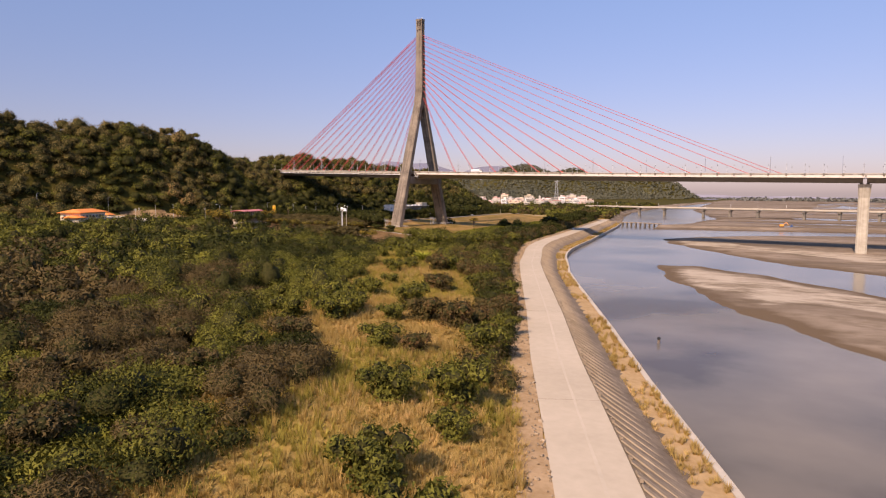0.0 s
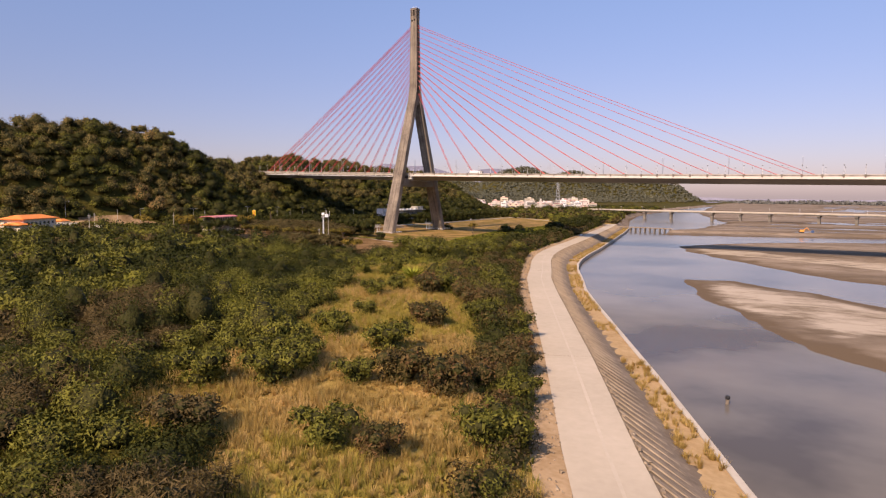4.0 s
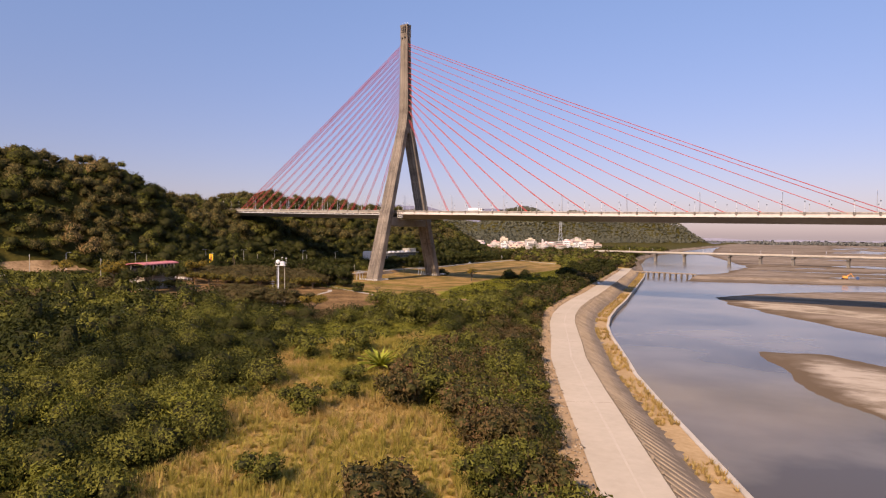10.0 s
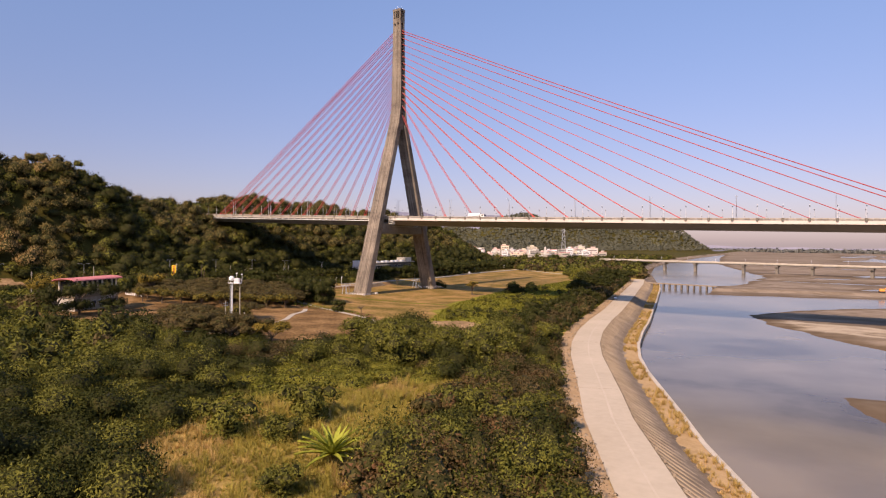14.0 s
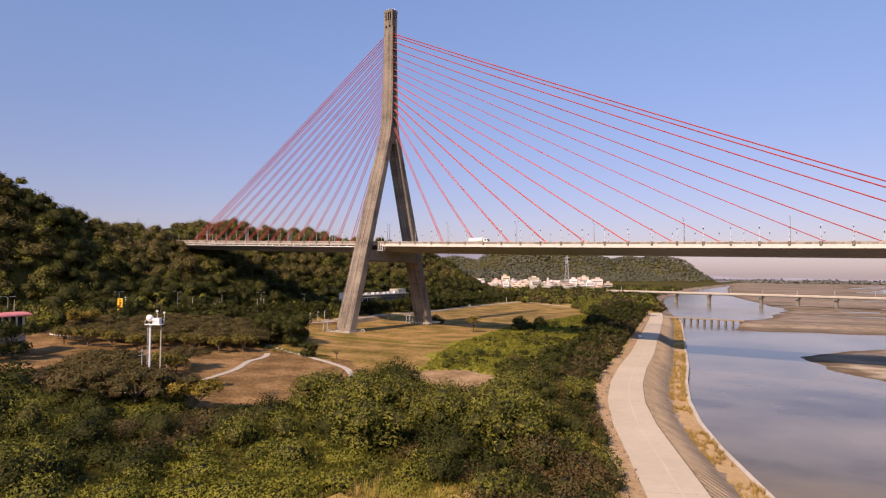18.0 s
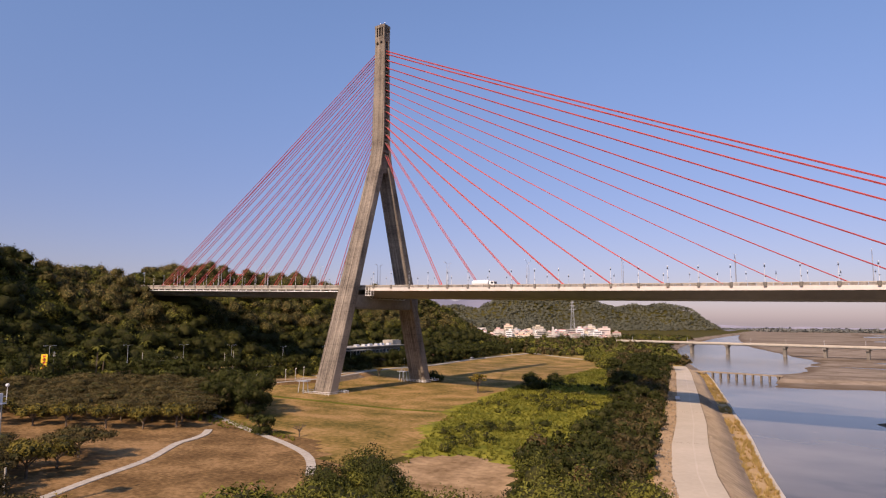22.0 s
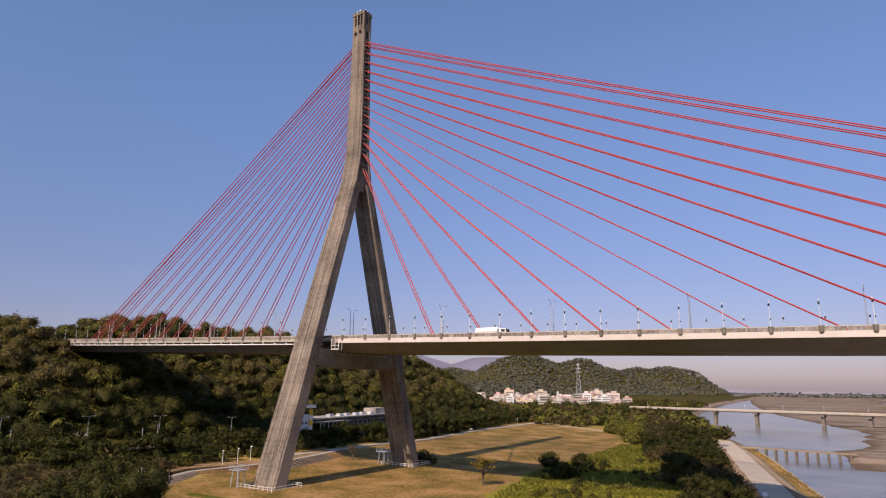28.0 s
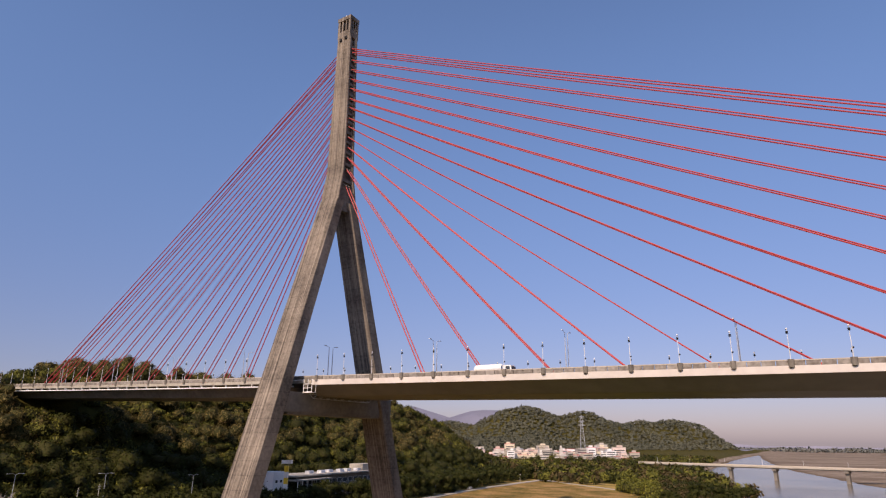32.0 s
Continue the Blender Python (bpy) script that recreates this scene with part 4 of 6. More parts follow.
def thicket(name, xs, ys, radii, tall, mats, pick, density, size, label, category, z=None, spread=0.65, core=None, **kw):
    """Many shrubs joined. pick: the leaf material of each shrub; core: that of the inner parts."""
    z = height(xs, ys) if z is None else z
    cen = np.stack([xs, ys, z + tall * 0.32], 1)
    v, q, nrm, w = leafage(cen, radii, tall * 0.72 / radii, density, size, spread=spread, **kw)
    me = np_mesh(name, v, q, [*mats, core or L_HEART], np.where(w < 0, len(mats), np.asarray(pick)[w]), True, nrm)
    return tagged(new(name, me), label, category, kind="stuff")


def scatter(x0, x1, y0, y1, gap, keep):
    """A jittered grid, thinned by keep(x, y)."""
    gx2, gy2 = np.arange(x0, x1, gap), np.arange(y0, y1, gap)
    X, Y = np.meshgrid(gx2, gy2)
    X, Y = X.ravel() + gap * 0.75 * (rng.random(X.size) - 0.5) * 1.6, Y.ravel() + gap * 0.75 * (rng.random(Y.size) - 0.5) * 1.6
    k = keep(X, Y)
    return X[k], Y[k]


HALL_FRONT = [(-2, -218), (12, -188), (30, -186), (52, -196), (66, -226), (40, -244), (10, -232)]
LIME_SLOPE = [(150, -262), (163, -262), (162, -236), (182, -214), (178, -203), (140, -203), (136, -225)]
YARD = [(-64, -70), (-76, -66), (-86, 10), (-74, 14), (-68, -30)]
PLAZA = [(-8, -50), (-30, -62), (-44, -20), (-52, 40), (-66, 130), (-90, 350), (-70, 350), (-20, 60)]


def veg_free(x, y):
    s = side(x, y)
    return (s > 8.2) & (poly_sd(x, y, FIELD) < -2) & (poly_sd(x, y, PARK_GROUND) < 0) & (poly_sd(x, y, PARK_EDGE) < 0) & (poly_sd(x, y, PLAZA) < -2) & (poly_sd(x, y, SOIL) < -2.5) & (poly_sd(x, y, CUT) < 0) & (poly_sd(x, y, YARD) < 0) & (x > np.interp(y, FOOT_Y, FOOT_X))


MIXED = [L_GREEN, L_DARK, L_BROWN, L_RED, L_LIME]


def pick_mixed(x, y, river):
    """Leaf colour of each shrub by drifting patches."""
    a, b = vnoise(x, y, 26, 21), vnoise(x, y, 14, 22) + 0.16 * rng.normal(size=len(x))
    p = np.where((b > 0.25) | (vnoise(x, y, 18, 29) > 0.3), 1, 0)
    p = np.where(a + 0.5 * b > 0.52, 2, p)
    p = np.where(b < -0.85, 4, p)
    c = vnoise(x, y, 8, 28) + 0.5 * rng.normal(size=len(x))
    p = np.where(river & (c > 0.2), 3, np.where(river & (c < -1.0), 2, p))
    return p.astype(int)


# riverside belt and the wide scrub of the plain, nearest the path
def keep_scrub(x, y):
    s = side(x, y)
    g = poly_sd(x, y, GRASS) + 3 * vnoise(x, y, 14, 23)
    sparse = (y < -384) & (s < np.interp(y, [-440, -415, -392, -384], [44, 37, 36, 40]))
    south = (y < -95) | ((x < -26) & (y < 60))
    land_side = x < np.interp(y, [-430, -380, -346, -300, -266, -215], [292, 262, 238, 206, 178, 170])
    return veg_free(x, y) & (g < np.where(land_side, -1.2, -4.0)) & (poly_sd(x, y, MEADOW) < -1) & south & (rng.random(len(x)) < np.where(sparse, 0.05, np.where(vnoise(x, y, 16, 24) > -0.8, 1, 0.3)))


sx, sy = scatter(-90, 345, -520, 60, 5.0, keep_scrub)
s_s = side(sx, sy)
river_belt = (s_s < 44) & (sy > -388)
rad = np.minimum(2.6 + 3.1 * rng.random(len(sx)) ** 1.6, np.maximum((s_s - 7.0) / 0.85, 1.1))
lift = sstep(-0.6, 0.7, vnoise(sx, sy, 19, 25) + 0.35 * vnoise(sx, sy, 8, 26))
tallv = (1.7 + 3.1 * lift + 0.3 * rad) * (0.8 + 0.4 * rng.random(len(sx))) * np.where(sy > -95, 1.5, 1.0)
tallv = np.where(river_belt, (tallv + 1.3) * (0.62 + 0.7 * rng.random(len(sx))), tallv)
tallv = np.where((sx > 80) & (sx < 132) & (sy > -232) & (sy < -186), 0.7 * tallv, tallv)
crowned = (rng.random(len(sx)) < 0.11) & (s_s > 16) & (sy < -120)
rad = np.where(crowned, 4.2 + 1.2 * rng.random(len(sx)), rad)
tallv = np.where(crowned, 1.3 * tallv + 2.2, 0.88 * tallv)
tallv = np.where(poly_sd(sx, sy, HALL_FRONT) > 0, 0.35 * tallv, tallv)
tallv = np.where((sx < -30) & (sy > -262) & (sy < -185), 0.5 * tallv, tallv)
pk = pick_mixed(sx, sy, river_belt)
pk = np.where(crowned & ~river_belt, np.where(rng.random(len(sx)) < 0.6, 1, 0), pk)
pk = np.where((sy < -378) & (s_s > 30) & (vnoise(sx, sy, 13, 27) > -0.15), 2, pk)
pk = np.where((sx < -22) & (sy > -140) & (pk != 1) & (rng.random(len(sx)) < 0.7), 1, pk)
on_slope = poly_sd(sx, sy, LIME_SLOPE) > 0
pk = np.where(on_slope & (rng.random(len(sx)) < 0.75), 4, pk)
tallv = np.where(on_slope, 0.55 * tallv, tallv)
near_cam = (np.abs(sx - np.interp(sy, [-465, -150], [300, 115])) < 70) & (sy < -120)
twig = (pk == 2) & ~river_belt
for sel, dens, size, long, ring, text in ((near_cam & ~twig, 18.0, 0.31, 1.5, (9, 5), "dense olive and green scrub covering the river plain"), (near_cam & twig, 24.0, 0.19, 4.2, (9, 5), "twiggy brown half-bare scrub on the river plain"), (~near_cam, 3.0, 0.8, 1.5, (7, 4), "dense olive scrub towards the hill")):
    thicket("scrub_thicket", sx[sel], sy[sel], rad[sel], tallv[sel], MIXED, pk[sel], dens, size, text, "scrub", long=long, ring=ring, knobs=11, deep=0.38, heart=0.57, puff=0.78)

# north scrub beside the field and the far dark wood
def keep_north(x, y):
    s = side(x, y)
    dark = (s < np.interp(y, [-95, -30, 40, 90], [22, 17, 26, 47]) + 7 * vnoise(x, y, 20, 31)) | (y > 190)
    return (s > 9.5) & (poly_sd(x, y, FIELD) < -3) & (poly_sd(x, y, SOIL) < 0) & (x > -5) & (y > -97) & (y < 330) & ((dark & (poly_sd(x, y, MEADOW) < -1)) | ((vnoise(x, y, 9, 32) > 0.5) & (poly_sd(x, y, FIELD) < -9)))


nx2, ny2 = scatter(-10, 200, -97, 330, 5.2, keep_north)
s_n = side(nx2, ny2)
tn = np.where(s_n < np.interp(ny2, [-95, -30, 40, 90], [25, 20, 29, 48]), 5.2, 2.2) * (0.7 + 0.6 * rng.random(len(nx2)))
tn = np.where(ny2 > 190, 6.0 * (0.8 + 0.5 * rng.random(len(nx2))), tn)
pn = np.where(s_n > np.interp(ny2, [-95, -30, 40, 90], [25, 20, 29, 46]), np.where(rng.random(len(nx2)) < 0.6, 4, 0), np.where(vnoise(nx2, ny2, 14, 33) > 0.1, 2, 1))
tn = np.where(poly_sd(nx2, ny2, MEADOW) > -1, np.minimum(tn, 0.9 + 1.3 * rng.random(len(tn))), tn)
pn = np.where(poly_sd(nx2, ny2, MEADOW) > -1, np.where(rng.random(len(nx2)) < 0.4, 4, 0), pn)
low_n = tn < 3.2
thicket("scrub_thicket", nx2, ny2, np.where(low_n, 1.3 + 1.1 * rng.random(len(nx2)), 2.4 + 1.8 * rng.random(len(nx2))), tn, MIXED, pn, 5.0, 0.73, "dark scrub belt between field and river road", "scrub")


mx2, my2 = scatter(50, 140, -122, 120, 4.2, lambda x, y: (poly_sd(x, y, FIELD) < -5) & (poly_sd(x, y, SOIL) < -1) & (side(x, y) > 18) & (vnoise(x, y, 13, 37) > 0.25))
thicket("meadow_bushes", mx2, my2, 1.1 + 1.5 * rng.random(len(mx2)) ** 2, 1.2 + 1.6 * rng.random(len(mx2)) ** 2, [L_GREEN, L_LIME, L_DARK], rng.integers(0, 3, len(mx2)), 16, 0.36, "low green bushes in the lush meadow", "bushes")


def keep_flat(x, y):
    return (x > np.interp(y, FOOT_Y, FOOT_X) - 10) & (side(x, y) > -9) & ((y > 325) | (side(x, y) < 14)) & ((vnoise(x, y, 60, 35) > -0.45) | (side(x, y) < 20))


fx2, fy2 = scatter(-520, 110, 272, 1150, 12.5, keep_flat)
thicket("riverside_wood", fx2, fy2, 4.5 + 3 * rng.random(len(fx2)), 6 + 3 * rng.random(len(fx2)), [L_GREEN, L_DARK, L_BROWN], rng.integers(0, 3, len(fx2)), 0.75, 2.1, "dark riverside wood before the town", "wood", ring=(7, 4))


# hill woods: billowing bamboo and trees
def keep_hill(x, y):
    d = np.interp(y, FOOT_Y, FOOT_X) - x
    tight = (np.abs(y) < 19) & (x > -190) & (height(x, y) > rail_z(x) - 12)
    return (d > np.where(y > -110, 8, 2)) & (d < 1.25 * np.interp(y, WIDE_Y, WIDE_W)) & ~tight & (poly_sd(x, y, CUT) < -1)


hx2, hy2 = scatter(-330, -50, -440, 520, 6.9, keep_hill)
hd = np.interp(hy2, FOOT_Y, FOOT_X) - hx2
hr = 3.6 + 3.4 * rng.random(len(hx2)) ** 1.6
ht = 3.0 + 0.6 * hr + 7.5 * rng.random(len(hx2)) ** 1.9
ht = np.where(np.abs(hy2) < 21, np.minimum(ht, 0.8 * (rail_z(hx2) - 7 - height(hx2, hy2))), ht).clip(1.5, 20)
hp = vnoise(hx2, hy2, 30, 41) + 0.28 * rng.normal(size=len(hx2)) - np.where(hy2 > -130, 1.7, 0.9) * sstep(np.where(hy2 > -130, 52, 22), np.where(hy2 > -130, 22, 6), hd)
hpick = np.where(hp > -0.45, 0, np.where(hp > -0.75, 2, 1))
plume_at = np.hypot(hx2 + 81, hy2 + 184) < 9
hpick = np.where((hp > 1.05) | plume_at, 3, hpick)
ht = np.where(plume_at, 15.0, ht)
bam = (hpick == 0) | (hpick == 3)
for sel, up, lng, sz, text in ((bam, 0.25, 2.1, 0.58, "billowing olive bamboo wood on the hillside"), (~bam, 0.04, 1.5, 0.74, "dark broadleaf wood on the hillside")):
    thicket("hill_wood", hx2[sel], hy2[sel], hr[sel], 1.25 * hr[sel], [L_BAMBOO, L_DARK, L_GREEN, L_TAN], hpick[sel], 4.6, sz, text, "wood", spread=0.85, knobs=13, deep=0.4, heart=0.8, low=-0.5, plume=up, long=lng, ring=(9, 5), puff=0.8, stray=0.3, z=(height(hx2, hy2) + ht - 1.25 * hr)[sel])


gx9, gy9 = scatter(-330, -50, -440, 520, 8.5, keep_hill)
gz9 = np.where((np.abs(gy9) < 21) & (gx9 > -190), np.minimum(4.5, 0.6 * (rail_z(gx9) - 7 - height(gx9, gy9))), 5.0).clip(1.2, 5.0)
thicket("hill_understorey", gx9, gy9, 5.2 + 1.5 * rng.random(len(gx9)), gz9, [L_DARK, L_GREEN], rng.integers(0, 2, len(gx9)), 1.5, 0.95, "dark understorey between the hillside trees", "undergrowth", ring=(8, 4))


def keep_far(x, y):
    return (height(x, y) > 6) & (side(x, y) > 40) & (y < 2380 + 0.1 * x)


qx, qy = scatter(-1900, -120, 800, 2700, 14, keep_far)
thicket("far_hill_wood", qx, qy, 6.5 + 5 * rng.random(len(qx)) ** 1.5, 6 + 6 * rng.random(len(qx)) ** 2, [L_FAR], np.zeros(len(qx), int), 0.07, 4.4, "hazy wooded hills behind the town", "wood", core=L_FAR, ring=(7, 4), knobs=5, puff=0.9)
ux, uy = scatter(-430, -90, 640, 960, 17, lambda x, y: (vnoise(x, y, 40, 36) > -0.1) & (height(x, y) < 20))
thicket("town_trees", ux, uy, 4 + 3 * rng.random(len(ux)), 7 + 8 * rng.random(len(ux)), [L_GREEN, L_DARK], rng.integers(0, 2, len(ux)), 1.0, 1.6, "dark green trees between the town houses", "trees", ring=(7, 4))
tx = np.linspace(-600, 4200, 440)
ty = 3050 + 250 * vnoise(tx, tx * 0, 300, 5) + 60 * rng.normal(size=len(tx))
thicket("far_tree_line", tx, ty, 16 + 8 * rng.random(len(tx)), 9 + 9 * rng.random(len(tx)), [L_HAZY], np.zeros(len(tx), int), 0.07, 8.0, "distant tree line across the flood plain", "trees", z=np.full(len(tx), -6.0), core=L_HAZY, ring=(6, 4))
# faint hills on the horizon, distance haze painted into their colour
rx = np.linspace(-2500, 4600, 160)
rh = 22 + 70 * sstep(0.1, 0.9, vnoise(rx, rx * 0, 900, 71)) * sstep(200, 1500, rx) + 14 * vnoise(rx, rx * 0, 260, 72)
ry = np.sqrt(np.maximum(4650.0**2 - (rx - 300) ** 2, 9e5))
ridge = [[(x, y, -8), (x, y + 20, max(h, 6.0) - 8), (x, y + 60, -8)] for x, y, h in zip(rx, ry, rh)]
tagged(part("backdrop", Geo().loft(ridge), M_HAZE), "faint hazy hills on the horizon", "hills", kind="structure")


# tall grass
def tufts(name, x, y, tall, wide, blades, material, label, z=None, thin=0.07):
    z = height(x, y) if z is None else z
    c = np.repeat(np.stack([x, y, z], 1), blades, 0)
    n = len(c)
    a = rng.random(n) * 2 * math.pi
    out = np.stack([np.cos(a), np.sin(a), 0 * a], 1)
    side_v = np.stack([-np.sin(a), np.cos(a), 0 * a], 1)
    hgt = np.repeat(tall, blades) * (0.6 + 0.6 * rng.random(n))
    lean = np.repeat(wide, blades) * (0.3 + 0.9 * rng.random(n))
    base = c + out * (np.repeat(wide, blades) * 0.35 * rng.random(n))[:, None]
    tip = base + out * lean[:, None] + np.array([0, 0, 1.0]) * hgt[:, None]
    w = (thin * (0.6 + 0.8 * rng.random(n)))[:, None] * side_v
    v = np.stack([base - w, base + w, tip], 1).reshape(-1, 3)
    me = np_mesh(name, v, np.arange(3 * n).reshape(-1, 3), [material])
    return tagged(new(name, me), label, "grass", kind="stuff")


def keep_grass(x, y):
    s = side(x, y)
    return (s > 7.5) & ((poly_sd(x, y, GRASS) + 4 * vnoise(x, y, 14, 23) > -3) | ((s < 50) & (y < -368))) & (vnoise(x, y, 6, 52) > -0.8)


ax, ay = scatter(130, 345, -500, -195, 0.95, keep_grass)
dry = vnoise(ax, ay, 13, 51) + 0.35 * rng.normal(size=len(ax)) + np.interp(ay, [-430, -385, -330, -200], [0.75, 0.25, 0.0, -0.15])
for sel, m, lab in ((dry > 0, L_GRASS, "tall straw-coloured dry grass"), (dry <= 0, L_GRASSG, "yellow-green tall grass")):
    tufts("tall_grass", ax[sel], ay[sel], (0.55 + 1.25 * rng.random(sel.sum()) ** 1.6) * (1 + 0.5 * vnoise(ax[sel], ay[sel], 5, 53)), 0.55 + 0.6 * rng.random(sel.sum()), 26, m, lab, thin=0.05)


def keep_lime(x, y):
    return (side(x, y) > 9) & (poly_sd(x, y, FIELD) < -1.5) & (x > 0) & (poly_sd(x, y, SOIL) < 1)


bx2, by2 = scatter(20, 175, -130, 190, 1.7, keep_lime)
tufts("meadow_grass", bx2, by2, 0.45 + 0.6 * rng.random(len(bx2)), 0.6 + 0.5 * rng.random(len(bx2)), 18, L_MEADOW, "rank yellow-green meadow grass")
# rank undergrowth between the shrubs near the path
ux2, uy2 = scatter(60, 345, -480, -120, 1.75, lambda x, y: veg_free(x, y) & (poly_sd(x, y, GRASS) < 1) & (np.abs(x - np.interp(y, [-465, -150], [300, 115])) < 75))
tufts("undergrowth", ux2, uy2, 0.5 + 0.9 * rng.random(len(ux2)), 0.6 + 0.6 * rng.random(len(ux2)), 10, L_GREEN, "rank grass and weeds between the shrubs", thin=0.09)
# dry grass on the berm
ky = -520 + 780 * rng.random(2600)
ko = 12.4 + 4.4 * np.where(rng.random(2600) < 0.7, rng.random(2600) ** 2.4, 1 - 0.25 * rng.random(2600))
kd = (road_x(ky + 4) - road_x(ky - 4)) / 8
kn = np.sqrt(1 + kd * kd)
sel = vnoise(ky, ky * 0, 9, 61) > -0.35
tufts("berm_grass", (road_x(ky) + ko / kn)[sel], (ky - ko * kd / kn)[sel], 0.7 + 0.7 * rng.random(sel.sum()), 0.5 + 0.4 * rng.random(sel.sum()), 20, L_GRASS, "dry grass tufts along the sandy berm", z=np.full(sel.sum(), -4.7))


# ---- single trees and shrubs ----
def limbs(rs, tall, spread, n, thick):
    g = Geo()
    g.tube((0, 0, -0.4), (0.1, 0, tall * 0.45), thick, thick * 0.7, 8)
    tips = []
    for k in range(n):
        a = 2 * math.pi * k / n + rs.uniform(-0.4, 0.4)
        h0 = tall * rs.uniform(0.28, 0.45)
        mid = Vector((0.1 + spread * 0.35 * math.cos(a), spread * 0.35 * math.sin(a), h0 + tall * 0.22))
        tip = Vector((spread * rs.uniform(0.6, 0.85) * math.cos(a), spread * rs.uniform(0.6, 0.85) * math.sin(a), tall * rs.uniform(0.62, 0.85)))
        g.tube((0.1, 0, h0), mid, thick * 0.5, thick * 0.36, 6).tube(mid, tip, thick * 0.36, thick * 0.12, 5)
        tips.append(tip)
    return g, tips


def crown_mesh(name, blobs, density, size, material, spread=0.7):
    c = np.array([b[:3] for b in blobs], float)
    r = np.array([b[3] for b in blobs], float)
    fl = np.array([b[4] for b in blobs], float)
    v, q, nrm, w = leafage(c, r, fl, density, size, 8, -0.8, 0.26, 0.62, (8, 5), spread=spread)
    # hearts take the dark colour that paints shade inside the crown
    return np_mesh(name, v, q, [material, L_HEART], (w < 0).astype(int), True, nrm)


def tree(name, seed, tall, spread, material, label, category="tree", flat=0.7, density=20, size=0.36, n=6, group="", full=False):
    """A tapered trunk with limbs and a crown of leaf clumps at the limbs' ends."""
    rs = random.Random(seed)
    root = thing(name, label=label, category=category, group=group)
    g, tips = limbs(rs, tall, spread, n, 0.05 * tall ** 0.8 + 0.05)
    part("trunk", g, M_BARK, root)
    blobs = [(t.x, t.y, t.z, spread * rs.uniform(0.36, 0.5), flat) for t in tips]
    blobs += [(rs.uniform(-0.3, 0.3) * spread, rs.uniform(-0.3, 0.3) * spread, tall * rs.uniform(0.72, 0.86), spread * rs.uniform(0.4, 0.52), flat) for _ in range(3)]
    if full:
        blobs += [(spread * 0.5 * math.cos(a), spread * 0.5 * math.sin(a), tall * 0.3, spread * 0.5, 0.9) for a in (0.4, 1.9, 3.1, 4.4, 5.6)]
    crown = new("crown", crown_mesh("crown", blobs, density, size, material))
    crown.parent = root
    return root


def place(ob, spots, rs, lo=0.85, hi=1.2, sink=0.15):
    """The thing at the first spot, copies at the others."""
    for k, (x, y) in enumerate(spots):
        s = rs.uniform(lo, hi)
        m = pose(x, y, float(height(x, y)) - sink, 0, 0, rs.uniform(0, 360))
        o = ob if k == 0 else copy_thing(ob, m)
        o.matrix_basis = m @ Matrix.Diagonal((s, s, s * rs.uniform(0.92, 1.08), 1))


R4 = random.Random(4)
UMBRELLA_BELT = [(-34, -152), (-26, -94), (-2, -97), (20, -103), (36, -121), (42, -136), (24, -152), (12, -165), (-8, -174)]
UMBRELLA_SOUTH = [(16, -226), (50, -225), (74, -214), (100, -212), (104, -203), (84, -201), (70, -190), (50, -184), (30, -184), (4, -192)]
ux8, uy8 = scatter(-40, 110, -230, -90, 7.2, lambda x, y: np.maximum(poly_sd(x, y, UMBRELLA_BELT), poly_sd(x, y, UMBRELLA_SOUTH)) > 0)
PARK_TREES = [(float(x), float(y)) for x, y in zip(ux8, uy8) if math.hypot(x - 11, y + 203) > 17 and poly_sd(x, y, HALL_FRONT) < -2 and math.hypot(x - 87, y + 200) > 3] + [(60, -172)]
place(tree("park_tree", 1, 5.6, 5.8, L_UMBRELLA, "low umbrella-shaped brownish park tree", flat=0.36, density=19, size=0.3, group="umbrella trees of the park", n=7), PARK_TREES, R4, 0.8, 1.15)
place(tree("park_tree", 12, 7.6, 5.6, L_UMBRELLA, "taller olive-brown park tree beside the mast", flat=0.5, density=19, size=0.3, n=7), [(94, -206), (100, -211), (92, -213), (103, -206)], R4, 0.95, 1.1)
place(tree("clipped_tree", 2, 4.9, 3.3, L_OLIVE, "small rounded olive-green park tree", flat=0.9, group="rounded trees of the park"),
      [(1, -176), (8, -172), (15, -168), (22, -163.5), (29, -159), (36, -153), (42, -147), (45.5, -140), (66, -179), (70, -186), (62, -184)], R4, 1.05, 1.3)
place(tree("round_tree", 3, 9.5, 4.4, L_DARK, "dense dark green round tree at the field edge", flat=1.05, density=22, full=True), [(36, -106), (29, -99), (22, -93), (42, -112), (45, -117), (12, -86), (26, -214), (22, -200), (31, -224), (38, -113), (3, -80), (30, -112), (34, -118), (22, -103), (14, -97), (-4, -90)], R4)
place(tree("round_tree", 13, 4.2, 2.6, L_DARK, "small dark round tree on the lawn", flat=0.9, density=24, full=True), [(66.5, -130.5)], R4, 1.15, 1.15)
place(tree("yellow_tree", 5, 7.5, 5.0, L_YELLOW, "yellowing broad tree by the park", flat=0.7), [(108, -203)], R4, 1.0, 1.0)
place(tree("yellow_tree", 15, 8.0, 4.6, L_YELLOW, "yellowing tree at the foot of the hill", flat=0.8), [(-22, -158), (-30, -196), (-4, -212), (-44, -214)], R4, 0.9, 1.2)
place(tree("field_tree", 6, 6.6, 5.4, L_GREEN, "broad dark green tree before the field", flat=0.75, density=20, size=0.34, group="trees before the field", full=True),
      [(137, -177), (143, -183), (129, -177), (150, -179), (155, -187), (140, -191), (159, -171), (130, -187), (167, -177), (157, -155), (163, -143), (171, -191), (151, -201)], R4, 0.95, 1.4)
